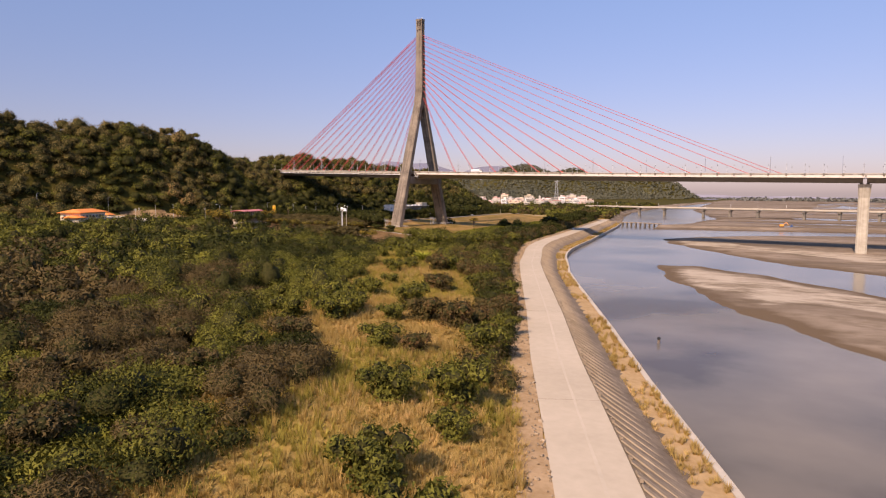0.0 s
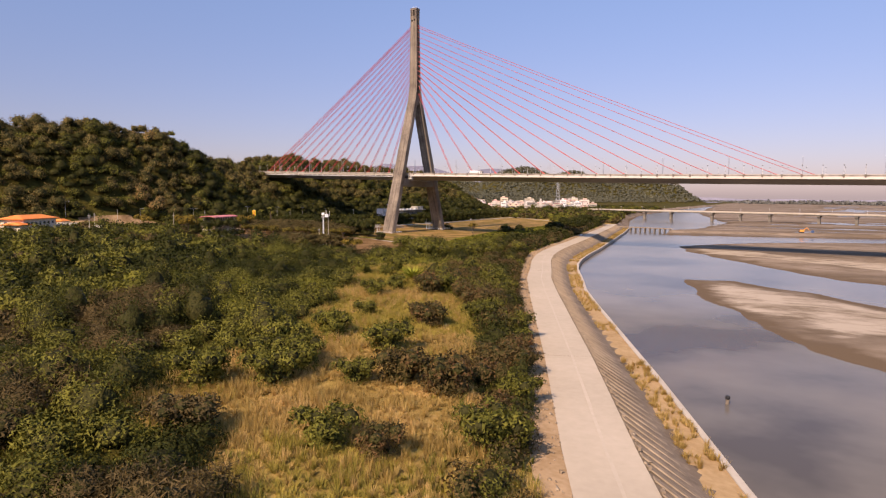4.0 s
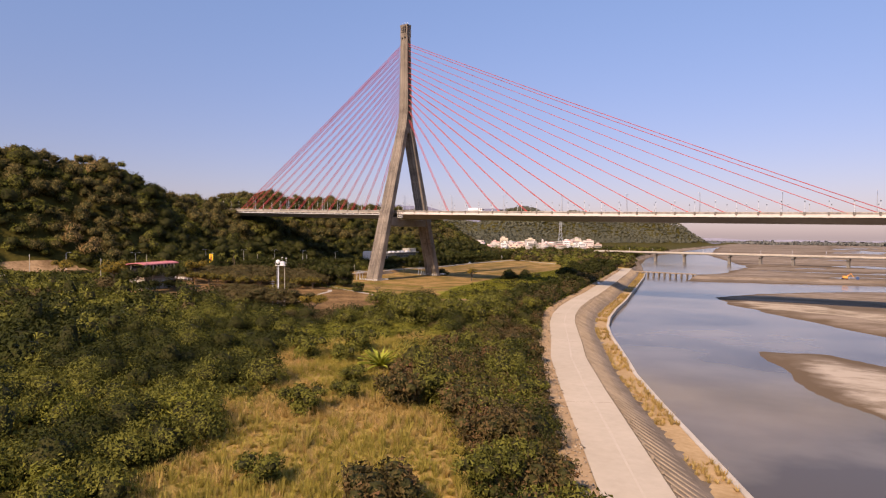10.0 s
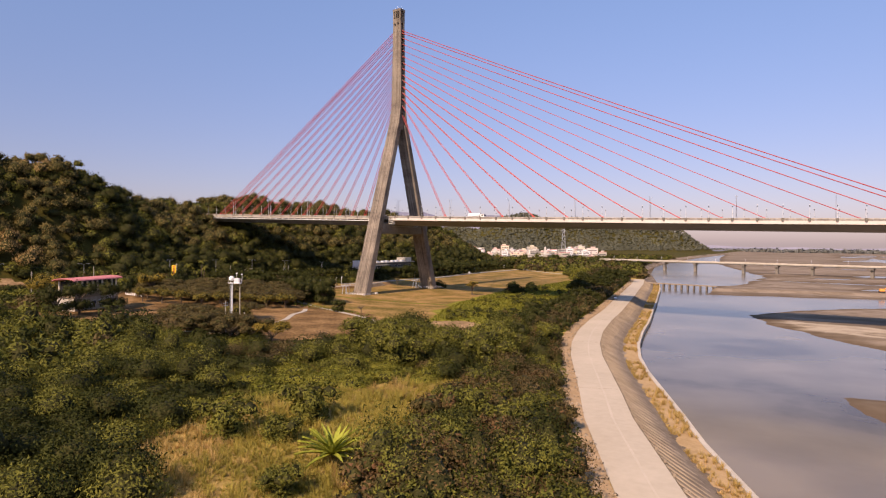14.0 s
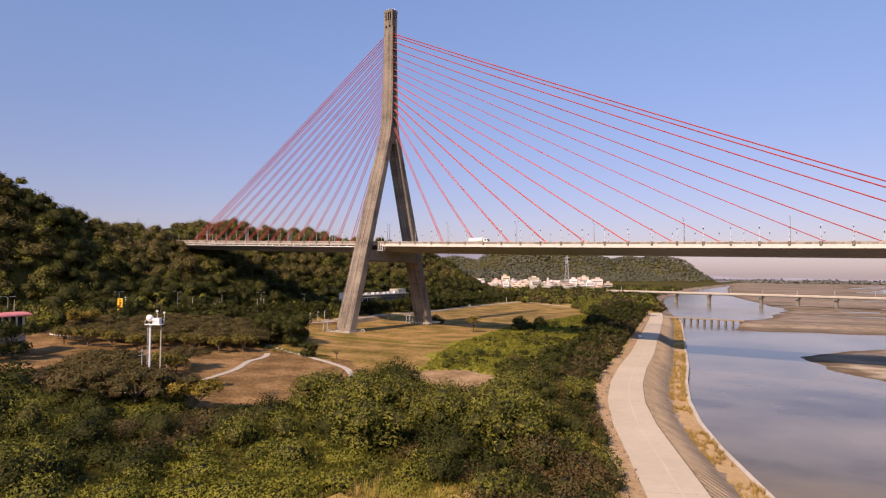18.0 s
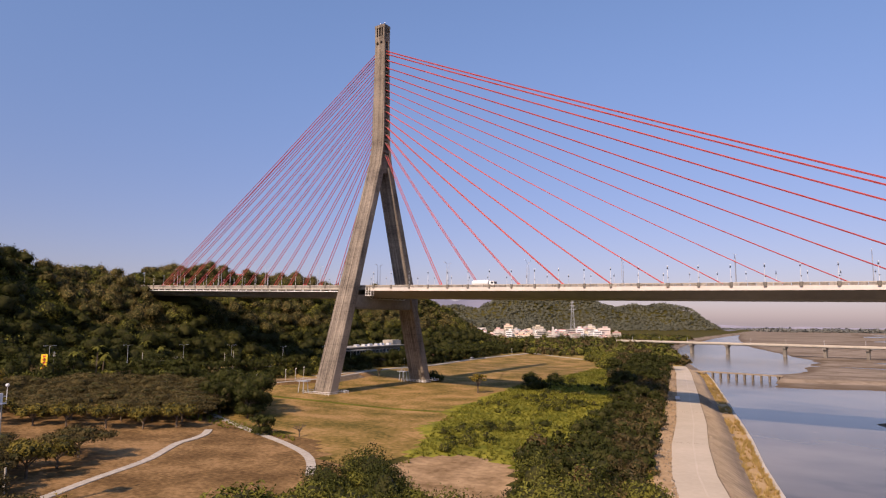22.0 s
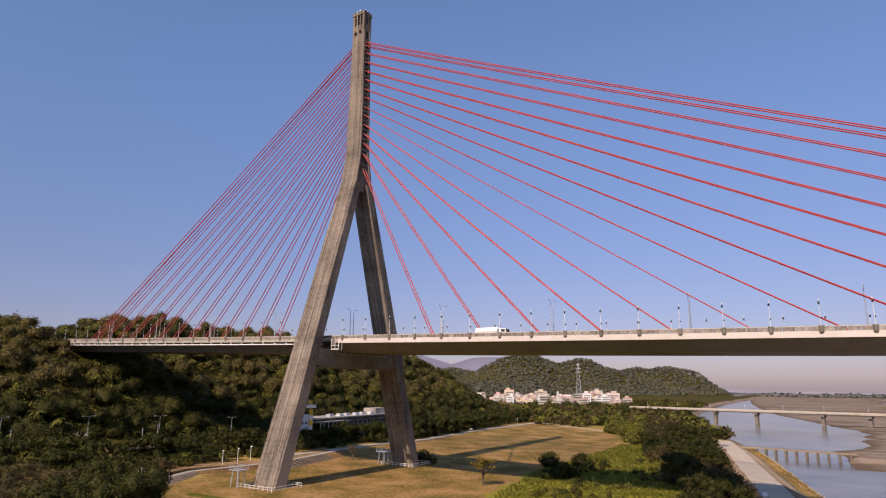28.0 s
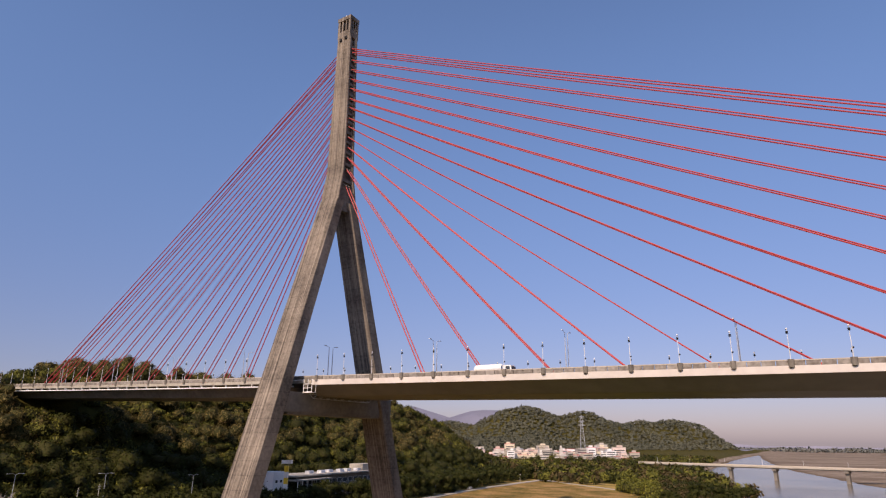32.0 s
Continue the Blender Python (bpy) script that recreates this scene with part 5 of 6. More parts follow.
place(tree("belt_tree", 26, 6.4, 4.6, L_DARK, "dark tree in the scrub belt by the river road", flat=0.8, density=16, size=0.36, group="trees of the scrub belt", full=True),
      [(151, -133), (146, -120), (142, -104), (138, -92), (133, -76), (136, -60), (128, -52), (126, -34), (129, -14), (119, -4), (121, 14), (112, 24), (150, -110), (140, -128), (148, -148), (160, -160)], R4, 0.8, 1.2)
place(tree("belt_tree", 27, 5.6, 4.4, L_BROWN, "brownish half-bare tree in the scrub belt", flat=0.8, density=16, size=0.34, group="brown trees of the scrub belt", full=True),
      [(144, -88), (139, -70), (131, -44), (124, -20), (125, 2), (154, -122), (147, -98)], R4, 0.8, 1.2)
place(tree("road_tree", 7, 8.5, 5.8, L_DARK, "dark green roadside tree along the field", flat=0.85, density=9, size=0.6, group="trees along the field road", full=True),
      [(-62, 92), (-61, 108), (-63, 124), (-66, 140), (-68, 156), (-70, 172), (-73, 188), (-75, 204), (-78, 220), (-80, 238), (-83, 256), (-86, 275), (-89, 296), (-92, 318), (-70, 76), (-74, 60), (-66, 66), (-96, 340), (-84, 180), (-88, 210), (-92, 240), (-72, 118), (-76, 134), (-78, 152), (-86, 196), (-90, 226), (-96, 258), (-98, 282), (-102, 306), (-66, 150), (-69, 180), (-74, 212)], R4, 1.0, 1.35)
place(tree("plaza_tree", 17, 7.5, 4.4, L_DARK, "dark roadside tree under the bridge", flat=0.75, density=9, size=0.6, group="trees under the bridge", full=True),
      [(-62, -30), (-58, -46), (-66, -62), (-54, -72), (-60, -86), (-50, -100), (-74, 20), (-70, 36), (-44, -84), (-36, -98), (-56, -118), (-74, 48), (-64, 44), (-66, 54), (-68, 64), (-67, 84), (-70, 98), (-72, 112), (-64, 30)], R4)
place(tree("plaza_tree", 19, 9.0, 4.6, L_DARK, "tall dark green tree beside the earthen plaza", flat=0.9, density=10, size=0.55, group="trees beside the plaza", full=True),
      [(-50, -58), (-47, -66), (-56, -40), (-53, -30), (-59, -20), (-61, -8), (-42, -74), (-60, 4), (-58, -70), (-34, -82), (-48, -90)], R4, 0.85, 1.25)
sap = tree("sapling", 8, 6.4, 2.7, L_YELLOW, "thin yellowish sapling on the mown field", flat=0.4, density=11, size=0.32, n=8)
place(sap, [(48, 10)], R4, 1.5, 1.5)
place(tree("thin_tree", 18, 6.0, 1.8, L_TAN, "thin half-bare tree by the steps", flat=0.5, density=14, size=0.28, n=6), [(-25, 30), (-30.7, -61)], R4, 0.9, 1.1)
dark_bush = thing("dark_bush", label="dense dark bush standing in the field", category="bush")
part("trunk", Geo().tube((0, 0, -0.3), (0, 0, 1.6), 0.2, 0.1, 6), M_BARK, dark_bush)
db = new("crown", crown_mesh("crown", [(0, 0, 1.6, 2.8, 0.8), (2.6, 0.6, 1.5, 2.4, 0.8), (-2.6, 0.4, 1.4, 2.2, 0.8), (4.6, 0.8, 1.2, 1.8, 0.8)], 40, 0.33, L_DARK))
db.parent = dark_bush
place(dark_bush, [(45, 72), (56, 78), (1, 43.5), (62, 43)], R4, 1.5, 1.8, 0.1)
place(tree("wood_tree", 9, 9.0, 5.2, L_DARK, "dark olive-green tree in the belt by the river road", flat=0.8, density=10, size=0.58, group="trees by the river road"),
      [(104, 40), (98, 62), (106, 80), (92, 96), (98, 112), (84, 128), (88, 146), (76, 160), (80, 178), (66, 190), (72, 206), (58, 172), (84, 215), (60, 224), (76, 232), (131, -40)], R4)

SHRUBS = [("shrub", 21, L_RED, "reddish-brown shrub among the dry grass", "reddish shrubs"), ("shrub", 22, L_GREEN, "leafy green shrub among the dry grass", "green shrubs"), ("shrub", 23, L_BROWN, "bare brownish shrub in the scrub", "brown shrubs")]
spots = {0: [(265, -376), (230, -316), (228, -314), (245, -312), (206, -281), (187, -239), (258, -352), (251, -353), (290, -378), (282, -360)],
         1: [(290, -403), (277, -399), (246, -358), (231, -355), (235, -359), (291, -419), (222, -338), (214, -318), (198, -296), (238, -340), (176, -262), (190, -275), (284, -392), (301, -425)],
         2: [(260, -435), (244, -385), (219, -390), (250, -410), (233, -400), (240, -425), (268, -428), (212, -372), (205, -398), (228, -418)]}
xs9, ys9 = scatter(170, 330, -470, -215, 6.2, lambda x, y: (side(x, y) > 9.6) & (side(x, y) < 40) & (y > -372) & (poly_sd(x, y, GRASS) < -3))
for k in range(len(xs9)):
    spots[0 if rng.random() < 0.42 and ys9[k] > -390 else 1].append((float(xs9[k]), float(ys9[k])))
xs9, ys9 = scatter(150, 300, -440, -215, 12.0, lambda x, y: poly_sd(x, y, GRASS) > 2)
for k in range(len(xs9)):
    if rng.random() < 0.14:
        spots[1].append((float(xs9[k]), float(ys9[k])))
for k, (nm, seed, m, lab, grp) in enumerate(SHRUBS):
    rs = random.Random(seed)
    root = thing(nm, label=lab, category="shrub", group=grp)
    g, tips = limbs(rs, 3.4, 2.4, 7, 0.09)
    part("stems", g, M_BARK, root)
    blobs = [(t.x, t.y, t.z * 0.9, rs.uniform(0.9, 1.35), 0.85) for t in tips] + [(0, 0, 1.6, 1.7, 0.8), (0.6, -0.4, 2.5, 1.2, 0.8), (0, 0, 0.9, 2.2, 0.6)]
    cr = new("crown", crown_mesh("crown", blobs, 42, 0.24, m))
    cr.parent = root
    place(root, [p for p in spots[k] if side(*p) > 9.6], R4, 1.05, 1.85, 0.2)

agave = thing("giant_agave", 187, -263, float(height(187, -263)) + 0.5, label="large spiky yellow-green agave rosette in dry grass", category="agave")
for k in range(34):
    a, el = k * 2.399, 0.15 + 1.15 * (k / 34)
    ln = 3.4 - 1.1 * (k / 34)
    ca, sa = math.cos(a), math.sin(a)
    rings = []
    for t in (0, 0.25, 0.55, 0.8, 1.0):
        r = ln * t * math.cos(el * (1 - 0.35 * t))
        z = 0.3 + ln * t * math.sin(el) - 0.9 * t * t * (1 - k / 40)
        w = 0.26 * (1 - t**2) + 0.01
        rings.append([(ca * r - sa * w, sa * r + ca * w, z + 0.08), (ca * r, sa * r, z - 0.07), (ca * r + sa * w, sa * r - ca * w, z + 0.08), (ca * r, sa * r, z + 0.01)])
    part("leaf", Geo().loft([[(1.7 * x, 1.7 * y, 1.7 * z) for x, y, z in r] for r in rings]), L_AGAVE, agave)


def palm(x, y, seed, tall):
    root = thing("palm_tree", x, y, float(height(x, y)) - 0.2, label="tall palm with drooping fronds at the hill foot", category="palm")
    part("trunk", Geo().tube((0, 0, 0), (0.3, 0.2, tall), 0.26, 0.18, 8), M_BARK, root)
    rs = random.Random(seed)
    for k in range(14):
        a = k * 2.4
        ca, sa, ln, up = math.cos(a), math.sin(a), rs.uniform(2.6, 3.4), rs.uniform(-0.2, 1.0)
        rings = []
        for t in (0, 0.3, 0.6, 1.0):
            r, z = ln * t, tall + up * ln * t - 1.7 * t * t * ln * 0.5
            w = 0.5 * math.sin(math.pi * min(0.98, t * 0.9 + 0.08))
            rings.append([(0.3 + ca * r - sa * w, 0.2 + sa * r + ca * w, z - 0.25 * w), (0.3 + ca * r, 0.2 + sa * r, z + 0.05), (0.3 + ca * r + sa * w, 0.2 + sa * r - ca * w, z - 0.25 * w), (0.3 + ca * r, 0.2 + sa * r, z - 0.02)])
        part("frond", Geo().loft(rings), L_GREEN, root)


for k, (x, y) in enumerate([(-60, -113), (-60, -104), (-66, -98), (-92, -56), (-96, -62)]):
    palm(x, y, k, (9.5, 12, 8.5, 9, 10)[k])
for k, (x, y) in enumerate([(-86, -50), (-78, -66), (75, -126), (112, -187)]):
    rs = random.Random(70 + k)
    bare = thing("bare_tree", x, y, float(height(x, y)) - 0.2, label="leafless pale tree with forked branches", category="tree")
    g = Geo()
    tl = 6.5 if k < 2 else 4.0
    g.tube((0, 0, 0), (0.1, 0, tl * 0.4), 0.2, 0.14, 7)
    for b in range(9):
        a = b * 0.7 + rs.random()
        p1 = Vector((tl * 0.2 * math.cos(a), tl * 0.2 * math.sin(a), tl * rs.uniform(0.5, 0.65)))
        g.tube((0.1, 0, tl * rs.uniform(0.3, 0.4)), p1, 0.11, 0.07, 5)
        for c in range(3):
            p2 = p1 + Vector((tl * 0.2 * math.cos(a + rs.uniform(-1, 1)), tl * 0.2 * math.sin(a + rs.uniform(-1, 1)), tl * rs.uniform(0.1, 0.32)))
            g.tube(p1, p2, 0.06, 0.02, 4)
    part("branches", g, M_PATH if k < 2 else M_BARK, bare)


# ---- paths, terraces, plaza ----
def strip(name, pts, wide, material, label, category, lift=0.08, kind="structure"):
    rings = []
    P = [Vector((*p, 0)) for p in pts]
    fine = []
    for i, (a, b) in enumerate(zip(P, P[1:])):
        n = max(1, int((b - a).length / 2.5))
        ta, tb = (b - P[max(i - 1, 0)]) / 2, (P[min(i + 2, len(P) - 1)] - a) / 2
        for k in range(n):
            t = k / n
            fine.append(a * (2 * t**3 - 3 * t * t + 1) + ta * (t**3 - 2 * t * t + t) + b * (3 * t * t - 2 * t**3) + tb * (t**3 - t * t))
    fine.append(P[-1])
    for k, p in enumerate(fine):
        d = (fine[min(k + 1, len(fine) - 1)] - fine[max(k - 1, 0)]).normalized()
        nrm = Vector((-d.y, d.x, 0)) * wide / 2
        l, r = p + nrm, p - nrm
        z = max(float(height(l.x, l.y)), float(height(r.x, r.y)), float(height(p.x, p.y))) + lift
        rings.append([(l.x, l.y, z), (l.x, l.y, z - 0.5), (r.x, r.y, z - 0.5), (r.x, r.y, z)])
    return tagged(part(name, Geo().loft(rings), material), label, category, kind=kind)


strip("path", [(104, -151.5), (99, -146), (91, -139.5), (80, -134.5), (67, -130.5), (57, -128), (45, -124), (34, -121), (22, -117), (8, -111)], 1.9, M_PATH, "pale concrete footpath through the park", "path")
strip("path", [(53, -136), (57, -140), (59.5, -145), (61, -150), (66, -157), (71, -164), (76, -174), (80, -184), (85, -195)], 1.9, M_PATH, "pale curving footpath through brown lawn", "path")
strip("path", [(34, -240), (47, -229), (56, -218), (63, -211), (72, -206), (85, -198)], 1.9, M_PATH, "pale footpath under the park trees", "path")
strip("path", [(8, -111), (2, -106), (-15, -88), (-28, -62), (-30, -45)], 2.4, M_PATH, "pale footpath along the park trees", "path")
strip("field_road", [(-46, 4), (-50, 30), (-56, 78), (-55, 120), (-63, 170), (-70, 216), (-78, 290), (-84, 352), (-95, 430)], 5.5, M_PATH, "pale paved road along the mown field", "road")
strip("field_path", [(-82, 345), (-50, 322), (-21, 302), (10, 272), (45, 238), (62, 214)], 4.0, M_PATH, "pale gravel track across the field end", "path")
strip("hill_road", [(-75, -330), (-64, -230), (-60, -150), (-68, -90), (-76, -40), (-80, 10), (-82, 70), (-86, 130)], 7.5, M_ASPHALT, "asphalt road along the foot of the hill", "road", 0.12)
strip("plaza", [(-32, -64), (-42, -38), (-38, -4), (-46, 28), (-51, 44)], 12, M_CUT, "brown earthen plaza beside the pylon", "plaza", 0.05)
strip("ditch_grass", [(-6, -62), (20, -57), (45, -53), (70, -47), (84, -42)], 3.4, L_MEADOW, "strip of fresh green grass across the field", "grass", 0.06)
# terrace between the plaza and the lawn: steps, an earth slope, steps, and a pale walk along the top
EDGE = [(-16, -68), (-20, -58), (-28, -40), (-24, -5), (-32, 27), (-38, 44)]
TOP = 3.5
def edge_loft(a, b, o0, o1, z0, z1):
    """A block along the terrace edge from a to b, between two offsets to the west."""
    return Geo().loft([[(x - o0, y, z0), (x - o1, y, z0), (x - o1, y, z1), (x - o0, y, z1)] for x, y in (a, b)])


for a, b in ((EDGE[1], EDGE[2]), (EDGE[3], EDGE[4])):
    st = thing("terrace_steps", label="long low concrete seating steps beside the lawn", category="steps")
    zb = min(float(height(*a)), float(height(*b))) - 0.1
    for k in range(5):
        part("step", edge_loft(a, b, 1.0 * k, 1.0 * k + 1.0, zb - 0.4, zb + (TOP - zb) * (k + 1) / 5.5), M_RIB, st)
slope = Geo()
for a, b in ((EDGE[0], EDGE[1]), (EDGE[2], EDGE[3]), (EDGE[4], EDGE[5])):
    slope.loft([[(x + 0.5, y, float(height(x, y)) - 0.4), (x - 4.98, y, float(height(x, y)) - 0.4), (x - 4.98, y, TOP - 0.05), (x - 3.2, y, TOP - 0.3)] for x, y in (a, b)])
tagged(part("earth_slope", slope, M_LAWN), "brown earth slope between the plaza and the lawn", "slope", kind="structure")
walk_way = Geo()
for a, b in zip(EDGE, EDGE[1:]):
    walk_way.loft([[(x - 5.0, y, TOP - 1.5), (x - 7.6, y, TOP - 1.5), (x - 7.6, y, TOP + 0.12), (x - 5.0, y, TOP + 0.12)] for x, y in (a, b)])
tagged(part("terrace_walk", walk_way, M_PATH), "pale concrete walk along the top of the terrace", "path", kind="structure")
for fy in (-1, 1):
    gan = thing("access_platform", -6.2 if fy < 0 else -9.6, -44.5 if fy < 0 else 31, float(height(-7, fy * 38)) - 0.1, label="small grey steel access platform beside the pylon leg", category="platform")
    gan.matrix_basis = gan.matrix_basis @ Matrix.Diagonal((0.95, 0.95, 1.0, 1))
    for a in (-1.2, 1.2):
        for b in (-1.2, 1.2):
            part("leg", Geo().tube((a * 1.3, b * 1.3, 0), (a, b, 5.0), 0.2, 0.16, 6), M_GALV, gan)
    part("deck", Geo().box((0, 0, 5.1), (5.2, 3.6, 0.25)), M_GALV, gan)
    rl = Geo()
    for a in (-2.5, 0, 2.5):
        for b in (-1.7, 1.7):
            rl.tube((a, b, 5.2), (a, b, 6.4), 0.06, n=5)
    for b in (-1.7, 1.7):
        for zz in (5.8, 6.4):
            rl.tube((-2.5, b, zz), (2.5, b, zz), 0.05, n=5)
    part("railing", rl, M_GALV, gan)
    lad = Geo()
    for k in range(10):
        lad.box((1.9, -1.8, 0.5 * k + 0.3), (0.5, 0.06, 0.06))
    lad.tube((1.65, -1.8, 0), (1.65, -1.8, 5.2), 0.04, n=5).tube((2.15, -1.8, 0), (2.15, -1.8, 5.2), 0.04, n=5)
    part("ladder", lad, M_GALV, gan)


# ---- poles, mast, sign ----
def arm_light(x, y, turn, tall=9.0, two=True):
    o = thing("street_lamp", x, y, float(height(x, y)) - 0.1, turn, label="grey street lamp with curved arms at the road", category="street lamp", group="street lamps along the hill road")
    part("pole", Geo().tube((0, 0, 0), (0, 0, tall), 0.12, 0.07, 7), M_GALV, o)
    for sgn in ((-1, 1) if two else (1,)):
        part("arm", Geo().tube((0, 0, tall), (sgn * 0.9, 0, tall + 0.45), 0.05, n=5).tube((sgn * 0.9, 0, tall + 0.45), (sgn * 2.0, 0, tall + 0.4), 0.05, n=5), M_GALV, o)
        part("lamp_head", Geo().box((sgn * 2.2, 0, tall + 0.4), (0.8, 0.28, 0.14)), M_LAMPGREY, o)


for x, y in [(-70, -200), (-66, -165), (-68, -118), (-79, -80), (-82, -50), (-84, -20), (-82, 14), (-84, 50), (-80, -240), (-86, -280), (-90, -320)]:
    arm_light(x, y, 90 + 10 * math.sin(y), 9.0 if y < -125 else 11.0, y > -190)
post = thing("lamp_post", -36.4, -26.3, TOP, label="short white plaza lamp post", category="lamp post", group="lamp posts of the plaza")
part("pole", Geo().tube((0, 0, 0), (0, 0, 5.2), 0.09, 0.07, 6), M_WHITE, post)
part("lamp_head", Geo().box((0.2, 0, 5.3), (0.7, 0.4, 0.25)), M_WHITE, post)
for x, y in [(-38.9, -17.6), (-41.6, -9.3), (-60, 100), (-66, 160), (-74, 222), (-82, 300)]:
    copy_thing(post, pose(x, y, max(float(height(x, y)), TOP if y < 0 else -9), 0, 0, 40))
up = thing("utility_pole", -56, -122, float(height(-56, -122)), label="grey utility pole with cross-arms", category="utility pole", group="utility poles")
part("pole", Geo().tube((0, 0, 0), (0, 0, 10.5), 0.16, 0.1, 7), M_PIER, up)
for zz in (9.0, 9.8):
    part("cross_arm", Geo().box((0, 0, zz), (2.2, 0.12, 0.14)), M_GALV, up)
for x, y in [(-70, -30), (-64, -40), (-28, -205), (-12, -262), (-22, -254), (-58, -86), (-44, -172), (-50, -226), (24, -96), (84, -200)]:
    copy_thing(up, pose(x, y, float(height(x, y)) - 0.2, 0, 0, 20 + x))

mz = float(height(87.3, -200.2))
mast = thing("monitoring_mast", 87.3, -200.2, mz, 30, label="white monitoring mast with dome, cabinets and ladder", category="mast")
H = 22.3 - mz
part("column", Geo().tube((0, 0, 0), (0, 0, H - 2.4), 0.22, 0.2, 10), M_LAMPGREY, mast)
lad = Geo().tube((-0.5, -0.25, 0), (-0.5, -0.25, H - 3), 0.05, n=5).tube((-0.5, 0.25, 0), (-0.5, 0.25, H - 3), 0.05, n=5)
for k in range(int((H - 3) / 0.6)):
    lad.box((-0.5, 0, 0.4 + 0.6 * k), (0.06, 0.55, 0.06))
part("ladder", lad, M_GALV, mast)
part("platform", Geo().box((0.9, 0, H - 2.5), (3.6, 1.7, 0.16)), M_WHITE, mast)
part("dome", Geo().ball((-0.2, 0, H - 1.1), 0.78, 14, 10), M_WHITE, mast, "white radar dome")
part("cabinet", Geo().box((1.5, 0, H - 1.75), (1.5, 1.2, 1.4)), M_LAMPGREY, mast)
rl = Geo()
for a in (-0.85, 0.9, 2.6):
    for b in (-0.82, 0.82):
        rl.tube((a, b, H - 2.5), (a, b, H - 1.5), 0.035, n=5)
for b in (-0.82, 0.82):
    rl.tube((-0.85, b, H - 1.5), (2.6, b, H - 1.5), 0.035, n=5)
part("railing", rl, M_WHITE, mast)
for a, hh in ((1.2, 0.4), (2.8, 0.1)):
    part("instrument", Geo().tube((a, 0.6, H - 2), (a, 0.6, H + hh - 0.3), 0.05, n=5).ball((a, 0.6, H + hh), 0.26, 8, 6), M_WHITE, mast)
for a, hh in ((2.2, H - 2.5), (3.6, 7.0)):
    part("support_pole", Geo().tube((a, 0.5, 0), (a, 0.5, hh), 0.17, 0.14, 8), M_PIER, mast)
sz = float(height(-48, -129))
sign = thing("advertising_sign", -48, -129, sz, 40, label="tall narrow yellow sign with dark lettering bars", category="sign")
part("post", Geo().tube((0, 0, 0), (0, 0, 15.5 - sz + 0.2), 0.16, n=7), M_GALV, sign)
board = part("board", Geo().box((0, 0, 16.7 - sz), (2.1, 0.35, 6.0)), M_YELLOW, sign)
for k in range(5):
    part("writing_bar", Geo().box((0, -0.19, 19.0 - sz - 1.1 * k), (1.0, 0.04, 0.6)), M_RED, board)


# ---- houses ----
def windows(parent, x0, x1, y, z0, rows, cols, w, h, dz, face, depth=0.12):
    """Rows of framed dark panes on a wall that faces -y (face 0) or +x (face 1)."""
    for r in range(rows):
        for c in range(cols):
            a = x0 + (x1 - x0) * (c + 0.5) / cols
            z = z0 + dz * r
            s = (w, depth, h) if face == 0 else (depth, w, h)
            p = (a, y, z) if face == 0 else (y, a, z)
            fr = part("window", Geo().box(p, s), M_WHITE, parent)
            q = (a, y - 0.05, z) if face == 0 else (y + 0.05, a, z)
            part("pane", Geo().box(q, (w - 0.25, depth, h - 0.25) if face == 0 else (depth, w - 0.25, h - 0.25)), M_GLASS, fr)


pz = float(height(11, -203))
pink = thing("pink_roofed_hall", 12, -203, pz, 0, label="two-storey open hall with a faded pink-red curved roof", category="hall")
pink.matrix_basis = pose(11, -203, pz - 0.3, 0, 0, 23)
PL, PW, PH = 22, 7, 18.6 - pz
part("ground_floor", Geo().box((0, 0, PH * 0.22), (PW, PL, PH * 0.44)), M_PIER, pink)
part("upper_wall", Geo().box((0, 0, PH * 0.52), (PW + 0.6, PL + 0.6, PH * 0.16)), M_RIB, pink, "pale parapet of the upper floor")
# solid near-black block, painted shade of the open floor
part("upper_room", Geo().box((0, 0, PH * 0.72), (PW - 1, PL - 2, PH * 0.46)), M_DARK, pink, "near-black block painting the shade of the open upper floor")
for k in range(9):
    for sg in (-1, 1):
        part("column", Geo().box((sg * (PW / 2), -PL / 2 + 1 + k * (PL - 2) / 8, PH * 0.75), (0.4, 0.4, PH * 0.44)), M_CREAM, pink)
rings = []
for yy in (-PL / 2 - 1.5, PL / 2 + 1.5):
    up_r = [(PW * 0.62 * math.cos(math.pi * k / 8), yy, PH + 0.8 * math.sin(math.pi * k / 8)) for k in range(9)]
    rings.append(up_r + [(p[0], p[1], p[2] - 0.25) for p in up_r[::-1]])
part("roof", Geo().loft(rings), M_ROOFRED, pink, "faded pink-red curved metal roof")
windows(pink, -PL / 2 + 1, PL / 2 - 1, PW / 2 + 0.02, PH * 0.24, 1, 6, 2.2, 1.6, 3, 1)
windows(pink, -PW / 2 + 1, PW / 2 - 1, -PL / 2 - 0.02, PH * 0.2, 1, 3, 2.0, 1.6, 3, 0)

